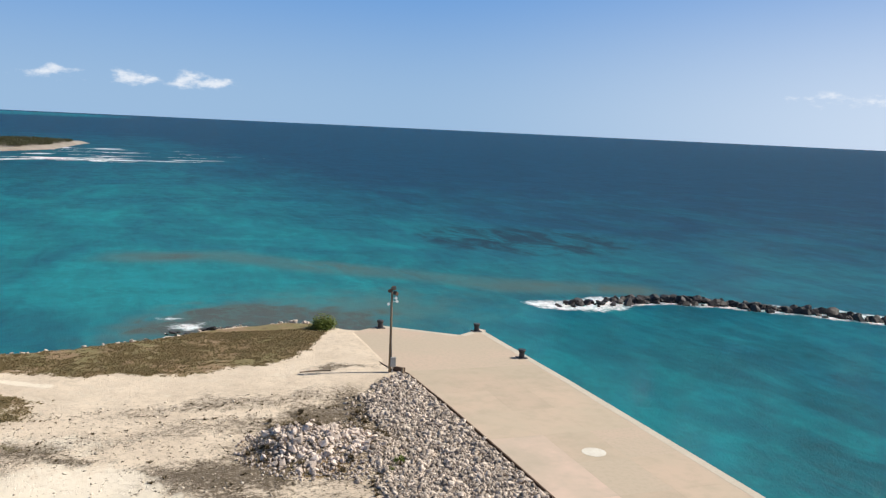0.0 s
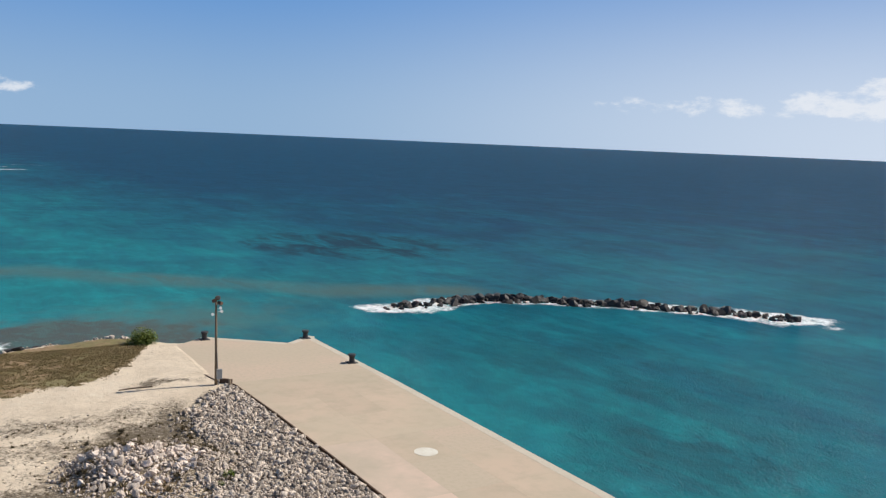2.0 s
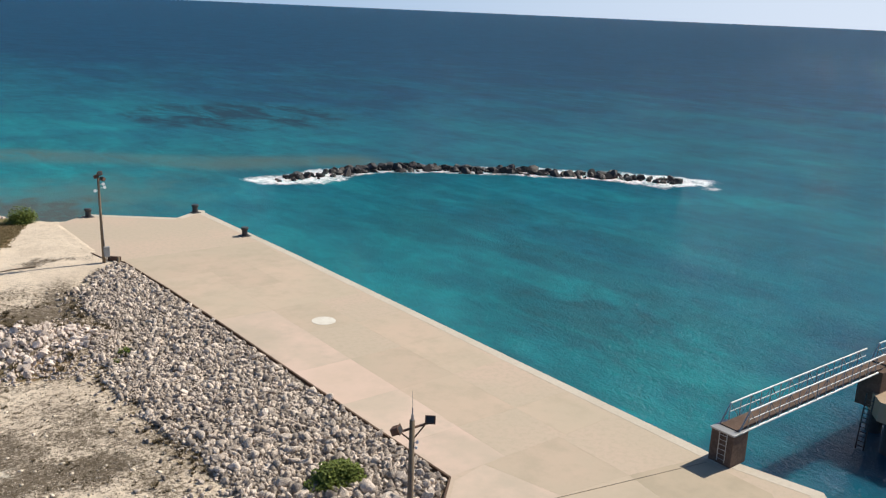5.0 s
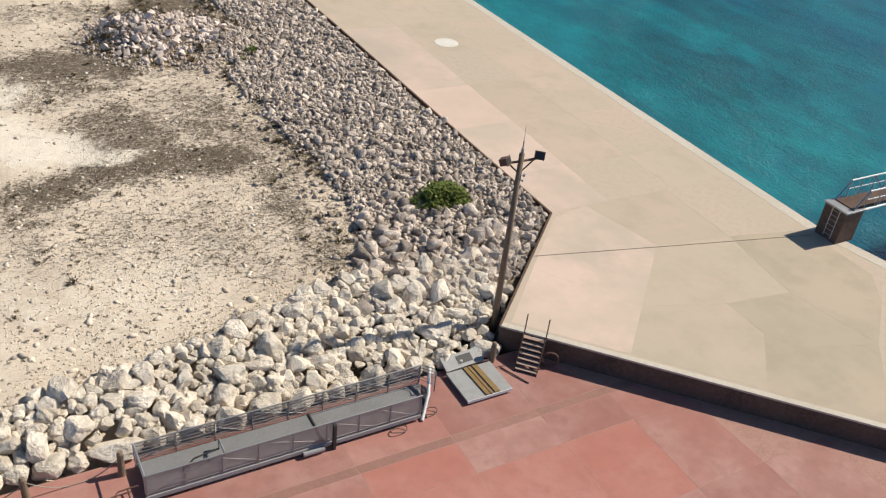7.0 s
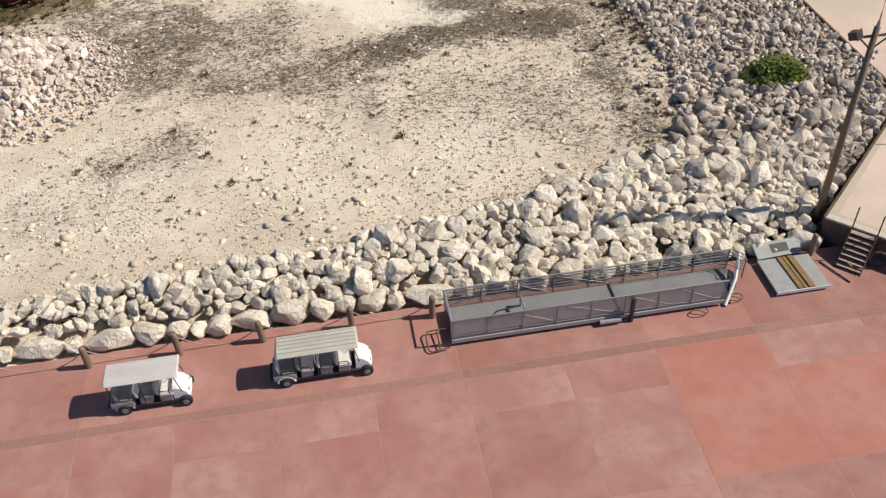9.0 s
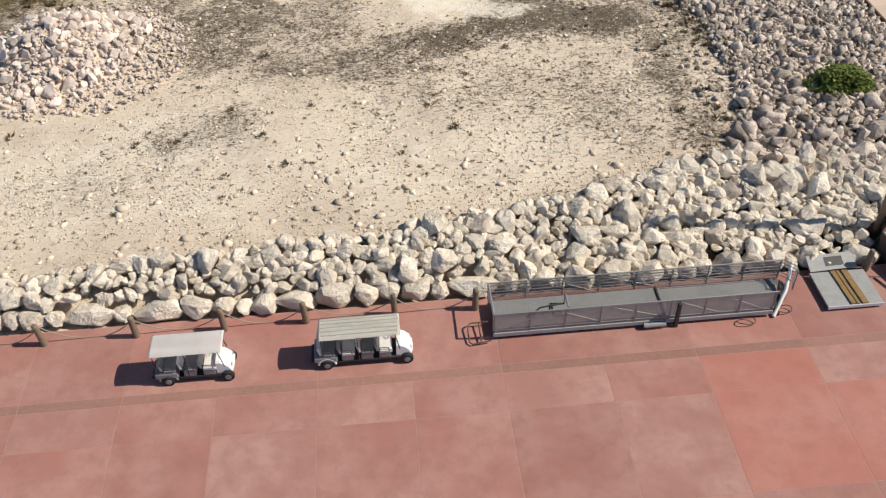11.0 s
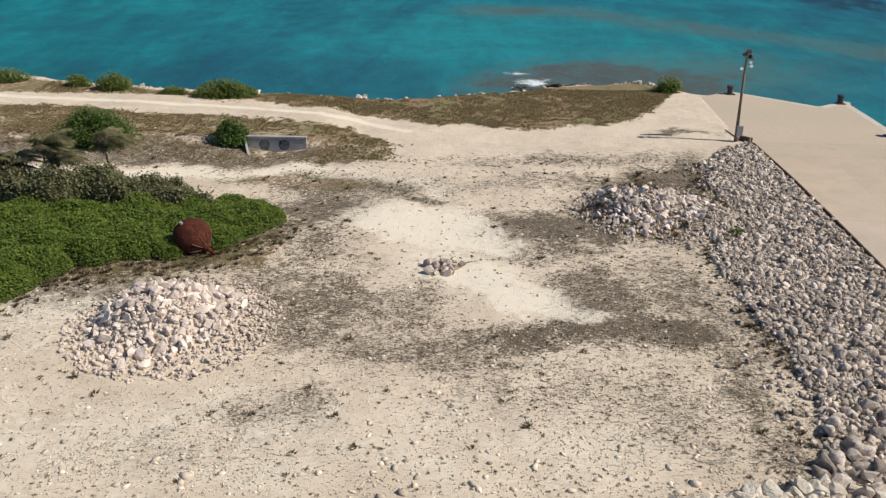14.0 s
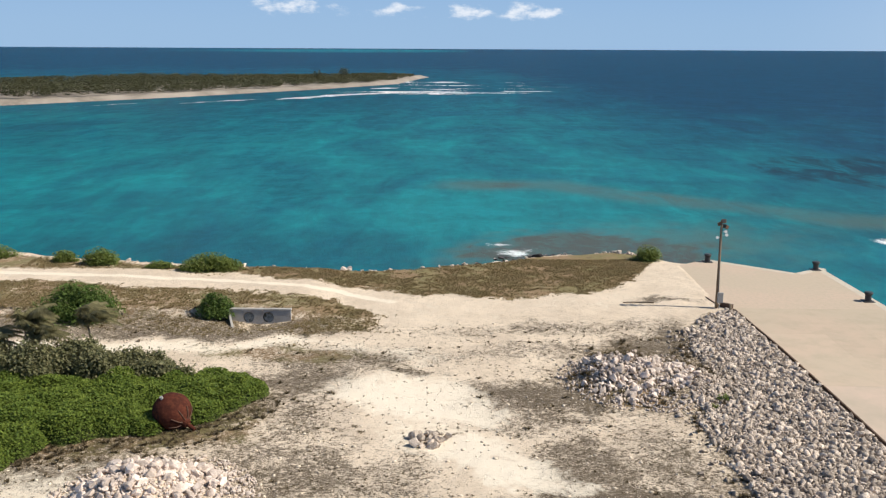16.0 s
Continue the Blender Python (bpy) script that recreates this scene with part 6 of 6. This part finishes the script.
add_run(bm, ((L + 0.05, -0.1, 0.06), (L + 0.75, 0.75, 0.62), (FAR_L + 0.4, 1.75, 1.25)), 0.075, 8)
part("end_bar", bm, M_BRIDGEWHITE, gang, "white painted end bar")
bm = bm_new()
for k in range(6):
    add_run(bm, ((FAR_L, Wd, 0.57 + k * 0.17), (FAR_L + 0.42, Wd - 0.42, 0.55 + k * 0.17), (FAR_L + 0.36, Wd - 0.7, 0.53 + k * 0.17)), 0.02, 6)
add_run(bm, ((FAR_L + 0.36, Wd - 0.7, 0.35), (FAR_L + 0.36, Wd - 0.7, 1.42)), 0.03, 6)
part("end_gate", bm, M_ALU, gang)
bm = bm_new()
add_run(bm, ((-0.1, 0.75, 0.25), (-0.85, 0.75, 0.22), (-0.97, 0.62, 0.2), (-0.97, -0.15, 0.12), (-0.85, -0.28, 0.1), (-0.1, -0.2, 0.16)), 0.03, 8)
add_run(bm, ((-0.5, 0.75, 0.23), (-0.5, -0.25, 0.12)), 0.03, 8)
part("tow_frame", bm, M_RUSTSTEEL, gang, "rusted bent tubular tow frame")
for cx_, cy_ in ((10.3, -0.28), (12.0, 0.2)):
    bm = bm_new()
    add_run(bm, [(cx_ + 0.38 * math.cos(k * 0.5236), cy_ + 0.2 * math.sin(k * 0.5236), 0.12 + 0.05 * math.sin(k)) for k in range(13)], 0.02, 6)
    part("chain_loop", bm, M_DARK, gang)

# ---- loading platform with planks ----
plat = thing("loading_platform", "grey metal loading platform resting on the dock", "platform", (17.36, 23.58, 0), 0.0)
bm = bm_new()
add_box(bm, (0, 0, 0.14), (2.35, 2.0, 0.24), None, 0.015)
part("top_plate", bm, M_GREY, plat)
for y in (0.1, 1.75):
    bm = bm_new()
    add_box(bm, (0.08, y, 0.0), (2.27, y + 0.14, 0.14), None, 0.01)
    part("skid", bm, M_DARK, plat)
bm = bm_new()
add_box(bm, (0.0, 0.0, -0.03), (2.1, 0.75, 0.03), pose(0.05, 2.02, 0.25, 22, 0, 3), 0.01)
flap = part("hinged_flap", bm, M_GREY, plat, "tilted pale hinged flap")
bm = bm_new()
add_box(bm, (0.75, 0.18, 0.032), (1.55, 0.6, 0.04), pose(0.05, 2.02, 0.25, 22, 0, 3))
part("grating", bm, M_DARK, flap)
bm = bm_new()
add_box(bm, (0.0, -0.03, 0.11), (2.37, 0.0, 0.26), None, 0.006)
part("edge_strip", bm, M_BRIDGEWHITE, plat)
for x, w in ((0.98, 0.20), (1.22, 0.12), (1.45, 0.26)):
    bm = bm_new()
    add_box(bm, (0, 0, 0), (w, 1.95, 0.06), None, 0.006)
    pl = solid("timber_plank", bm, M_PLANK, "yellowish timber plank lying on the metal platform", "plank", "planks on the platform")
    pl.matrix_world = pose(17.36 + x, 23.61, 0.242, 0, 0, 3)

# ---- steel steps to the quay ----
steps_ = thing("steel_steps", "steep rusted steel steps with upright handrails up to the quay", "steps", (20.6, 24.78, 0), -45.0)
for side in (0.0, 1.05):
    bm = bm_new()
    q = [(side - 0.02, -0.06, 0.0), (side - 0.02, 0.16, 0.0), (side - 0.02, 1.46, QTOP - 0.02), (side - 0.02, 1.22, QTOP - 0.02)]
    a = [bm.verts.new(p) for p in q]
    b2 = [bm.verts.new((p[0] + 0.04, p[1], p[2])) for p in q]
    bm.faces.new(a)
    bm.faces.new(b2[::-1])
    for k in range(4):
        bm.faces.new((a[k], a[(k + 1) % 4], b2[(k + 1) % 4], b2[k]))
    bmesh.ops.recalc_face_normals(bm, faces=bm.faces)
    part("stringer", bm, M_RUSTSTEEL, steps_)
    bm = bm_new()
    add_run(bm, ((side, 1.38, QTOP - 0.35), (side, 1.42, QTOP + 1.12)), 0.03, 8)
    part("handrail", bm, M_RUSTSTEEL, steps_)
for k in range(7):
    bm = bm_new()
    y = 0.14 + k * 0.19
    add_box(bm, (0.02, y - 0.11, 0.10 + k * 0.165), (1.03, y + 0.12, 0.14 + k * 0.165), None, 0.005)
    part("tread", bm, M_TREADSTEEL, steps_)
bm = bm_new()
add_run(bm, ((20.1, 25.2, 0.04), (20.4, 24.5, 0.05), (20.75, 23.75, 0.04)), 0.03, 6)
solid("steel_bar", bm, M_DARK, "dark steel bar lying on the dock", "bar")
bm = bm_new()
add_run(bm, [(22.35 + 0.33 * math.cos(a * 0.5236), 24.45 - 0.2 * math.cos(a * 0.5236), 0.42 + 0.38 * math.sin(a * 0.5236)) for a in range(13)], 0.05, 6)
solid("mooring_ring", bm, M_RUSTSTEEL, "rusted steel ring leaning on the quay wall", "ring")

# ---- access bridge and dolphin ----
FAR_OUT = Matrix.Translation((0.12, -0.05, 0)) @ Matrix.Translation((0, 0, 27)) @ Matrix.Scale(1.0271, 4) @ Matrix.Translation((0, 0, -27))
block = thing("bridge_abutment", "brown weathered concrete abutment block on the quay edge", "abutment", (43.15, 26.2, 1.9), 0)
block.matrix_basis = FAR_OUT @ block.matrix_basis
bm = bm_new()
add_box(bm, (-0.75, -0.75, 0), (0.75, 0.75, 2.05), None, 0.03)
part("block", bm, M_WALL, block)
bm = bm_new()
add_box(bm, (-0.82, -0.82, 2.0), (0.82, 0.82, 2.1), None, 0.01)
part("cap", bm, M_STEEL, block)
bm = bm_new()
for s in (-0.35, 0.15):
    add_run(bm, ((-0.8, s, 0.2), (-0.8, s, 2.1)), 0.03, 6)
for k in range(6):
    add_run(bm, ((-0.8, -0.35, 0.35 + k * 0.3), (-0.8, 0.15, 0.35 + k * 0.3)), 0.02, 6)
part("ladder", bm, M_STEEL, block)


def foot_bridge(x0, x1, label):
    ln = x1 - x0
    br = thing("foot_bridge", label, "bridge", (x0, 25.55, 4.0), group="access bridges")
    br.matrix_basis = FAR_OUT @ br.matrix_basis
    bm = bm_new()
    add_box(bm, (0, 0.05, -0.02), (ln, 1.25, 0.06), None, 0.01)
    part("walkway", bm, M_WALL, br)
    for y in (0.0, 1.3):
        for z, r in ((-0.12, 0.07), (1.1, 0.05), (0.55, 0.03)):
            bm = bm_new()
            add_run(bm, ((0.9 if z > 0 else 0, y, z), (ln - (0.3 if z > 0 else 0), y, z)), r, 8)
            part("rail" if z > 0 else "chord", bm, M_BRIDGEWHITE, br)
        bm = bm_new()
        add_run(bm, ((0.05, y, 0.0), (0.9, y, 1.1)), 0.05, 8)
        part("end_brace", bm, M_STEEL, br)
        n = int(ln / 1.1)
        for k in range(n):
            xa, xb = 0.9 + k * (ln - 1.2) / n, 0.9 + (k + 1) * (ln - 1.2) / n
            bm = bm_new()
            add_run(bm, ((xa, y, -0.1), (xa, y, 1.1)), 0.03, 6)
            add_run(bm, ((xa, y, -0.1), (xb, y, 1.1)) if k % 2 else ((xa, y, 1.1), (xb, y, -0.1)), 0.022, 6)
            part("web_member", bm, M_STEEL, br)
    return br


foot_bridge(43.0, 60.4, "white-railed steel truss footbridge from quay to dolphin")
foot_bridge(61.0, 79.0, "white-railed steel truss footbridge beyond the dolphin")
dolphin = thing("mooring_dolphin", "brown concrete mooring dolphin on dark piles in the sea", "dolphin", (63.4, 22.6, 0))
dolphin.matrix_basis = FAR_OUT @ dolphin.matrix_basis
oct_ = [(5.6 * math.cos(math.pi / 8 + k * math.pi / 4), 5.0 * math.sin(math.pi / 8 + k * math.pi / 4)) for k in range(8)]
bm = bm_new()
add_prism(bm, oct_, 1.0, 2.4)
part("cap", bm, M_CAP, dolphin)
for x, y in ((-4.2, 1.2), (-4.0, -1.9), (-1.5, 3.6), (-1.5, -3.6), (2.2, 3.4), (2.2, -3.4), (4.3, 0.5), (0, 0)):
    bm = bm_new()
    add_tube(bm, (x, y, -6), (x, y, 1.05), 0.55, 0.55, 14)
    part("leg", bm, M_PILEDARK, dolphin, smooth=True)
bm = bm_new()
add_box(bm, (-3.9, 2.6, 1.2), (-2.3, 4.2, 3.95), None, 0.03)
part("pedestal", bm, M_WALL, dolphin)
bm = bm_new()
add_tube(bm, (-2.6, -0.3, 2.4), (-2.6, -0.3, 3.0), 0.35, 0.3, 14)
add_tube(bm, (-2.6, -0.3, 3.0), (-2.6, -0.3, 3.15), 0.45, 0.4, 14)
part("hook_bollard", bm, M_RUSTSTEEL, dolphin, "rusted mooring hook bollard")
bm = bm_new()
for s in (2.4, 2.95):
    add_run(bm, ((-5.35, s, -2.6), (-5.0, s, 2.6)), 0.05, 6)
for k in range(14):
    z = -2.2 + k * 0.34
    add_run(bm, ((-5.3 + 0.02 * k, 2.4, z), (-5.3 + 0.02 * k, 2.95, z)), 0.035, 6)
part("ladder", bm, M_DARK, dolphin)

# ---- worn line and painted disc on the quay ----
bm = bm_new()
add_run(bm, ((25.7, 31.15, QTOP + 0.02), (34.1, 29.3, QTOP + 0.02), (43.2, 27.35, QTOP + 0.02)), 0.02, 6)
solid("cable", bm, M_ROPE, "thin cable lying across the concrete quay", "cable")
bm = bm_new()
add_tube(bm, (0, 0, 0), (0, 0, 0.014), 1.0, 1.0, 28)
disc = solid("painted_disc", bm, M_PAINT, "round white painted mark on the quay", "mark")
disc.matrix_world = pose(36.45, 60.55, QTOP + 0.004)

# ---- slabs of dock and quay ----
rr = random.Random(21)
XE = [-44.6, -37.2, -29.7, -22.2, -18.5, -14.8, -10.9, -7.3, -3.45, 0.2, 3.7, 7.7, 11.45, 15.8, 20.1, 23.9, 27.7, 31.5, 35.3, 39.1]
WIDE = [-44.6, -37.2, -29.7, -22.2, -14.8, -10.9, -3.45, 3.7, 11.4, 15.8, 20.1, 23.9, 27.7]
slab_cache = {}


def slab(name, x0, x1, y0, y1, z0, z1, material, parent, gap=0.012):
    """A slab with bevelled rim; the mesh is shared between slabs of one size."""
    key = (name, round(x1 - x0, 2), round(y1 - y0, 2), material.name)
    if key not in slab_cache:
        bm = bm_new()
        add_box(bm, (gap, gap, z0), (x1 - x0 - gap, y1 - y0 - gap, z1), None, 0.008)
        slab_cache[key] = to_mesh(name, bm, material)
    ob = new(name, slab_cache[key])
    ob.parent = parent
    ob.matrix_basis = pose(x0, y0, 0)
    return ob


slab_rng = random.Random(41)


def wall_x(y):
    """Where the quay's front wall meets the dock."""
    return 47.34 - 0.995 * y


for y0, y1, m, lines_x in ((22.25, 25.95, M_RED, WIDE), (21.8, 22.25, M_REDSTRIP, WIDE), (20.0, 21.8, M_RED, XE), (15.7, 20.0, M_RED, XE), (9.5, 15.7, M_RED, XE), (3.1, 9.5, M_RED, XE)):
    for x0, x1 in zip(lines_x, lines_x[1:]):
        m2 = m
        if m is M_RED:
            m2 = M_RED_MAUVE if slab_rng.random() < 0.3 else M_RED
            if 11 < x0 < 12 and 15 < y0 < 21 or 15 < x0 < 21 and y0 == 15.7:
                m2 = M_RED_BRIGHT
            elif 15 < x0 < 16 and y0 == 20.0:
                m2 = M_RED_MAUVE
        lim = wall_x(y1)
        if x0 > lim - 0.5:
            continue
        if x1 > lim:
            bm = bm_new()
            add_prism(bm, ((x0 + 0.012, y0 + 0.012), (min(x1, wall_x(y0)) - 0.03, y0 + 0.012), (lim - 0.03, y1 - 0.012), (x0 + 0.012, y1 - 0.012)), -0.2, 0.0)
            part("slab", bm, m2, dock)
        else:
            slab("slab", x0, x1, y0, y1, -0.2, 0.0, m2, dock)


# quay panels: a pink-tinted inner strip and a tan outer one
def quay_panel(poly, material):
    part("panel", add_prism(bm_new(), poly, QTOP - 0.1, QTOP + 0.003), material, quay)


rows_y = [34.7, 39.3, 46.0, 52.4, 58.8, 65.2, 71.6, 78.0, 86.0]
for k, (ya, yb) in enumerate(zip(rows_y, rows_y[1:])):
    xa, xb = (float(np.interp(q, (34.65, 42, 52, 63, 75, 85.6), (29.25, 29.15, 29.1, 29.1, 28.95, 28.5))) + 0.08 for q in (ya, yb))
    mid_a, mid_b = 33.5 + 0.02 * (ya - 34), 33.5 + 0.02 * (yb - 34)
    quay_panel(((xa, ya), (mid_a, ya), (mid_b, yb - 0.006), (xb, yb - 0.006)), M_PANEL_BRIGHT if k == 2 else M_PANEL_PINK if k < 5 else M_PANEL)
    quay_panel(((mid_a + 0.006, ya), (38.6, ya), (38.6, yb - 0.006), (mid_b + 0.006, yb - 0.006)), M_PANEL if k % 3 or k > 4 else M_CONC)
    quay_panel(((38.606, ya), (43.2, ya), (43.2, yb - 0.006), (38.606, yb - 0.006)), M_PANEL if k % 3 != 1 or k > 4 else M_CONC)
for poly, material in ((((21.45, 26.7), (25.5, 22.6), (28.5, 25.4), (25.0, 30.2)), M_PANEL_PINK), (((25.0, 30.21), (28.5, 25.41), (33.1, 29.7), (31.8, 34.68), (29.2, 34.2)), M_PANEL_PINK),
                       (((31.81, 34.68), (33.11, 29.7), (38.0, 29.0), (38.0, 34.68)), M_PANEL), (((38.01, 34.68), (38.01, 29.0), (43.2, 27.9), (43.2, 34.68)), M_CONC),
                       (((25.51, 22.6), (29.9, 18.1), (33.0, 21.4), (32.95, 24.0), (28.51, 25.39)), M_PANEL), (((28.52, 25.4), (32.95, 24.01), (37.1, 23.5), (38.0, 28.99), (33.11, 29.69)), M_PANEL),
                       (((29.91, 18.09), (33.7, 14.2), (38.1, 18.5), (33.8, 19.8), (33.01, 21.39)), M_PANEL_TAN), (((33.01, 21.41), (33.81, 19.81), (38.1, 18.51), (37.1, 23.49), (32.96, 23.99)), M_PANEL_TAN),
                       (((37.11, 23.49), (38.11, 18.51), (41.5, 21.0), (43.2, 23.0), (43.2, 27.89), (38.01, 28.99)), M_PANEL_TAN)):
    quay_panel(poly, material)
# pale coping along the seaward edge
COPE = QUAY[10:] + QUAY[:1]
for side, ((ax, ay), (bx, by)) in enumerate(zip(COPE, COPE[1:])):
    d = Vector((bx - ax, by - ay, 0))
    n = Vector((d.y, -d.x, 0)).normalized()
    count = max(1, int(d.length / 6))
    wide = 0.3 if side == len(COPE) - 2 else 0.85
    for k in range(count):
        p, q2 = Vector((ax, ay, 0)) + d * (k / count), Vector((ax, ay, 0)) + d * ((k + 1) / count)
        gap = d.normalized() * 0.01
        p, q2 = p + gap, q2 - gap
        part("coping", add_prism(bm_new(), [(v_.x, v_.y) for v_ in (p + n * wide, q2 + n * wide, q2 - n * 0.015, p - n * 0.015)], QTOP - (0.05 if wide < 0.5 else 0.5 - 0.01 * side), QTOP + 0.006 + 0.0005 * side), M_COPING, quay)
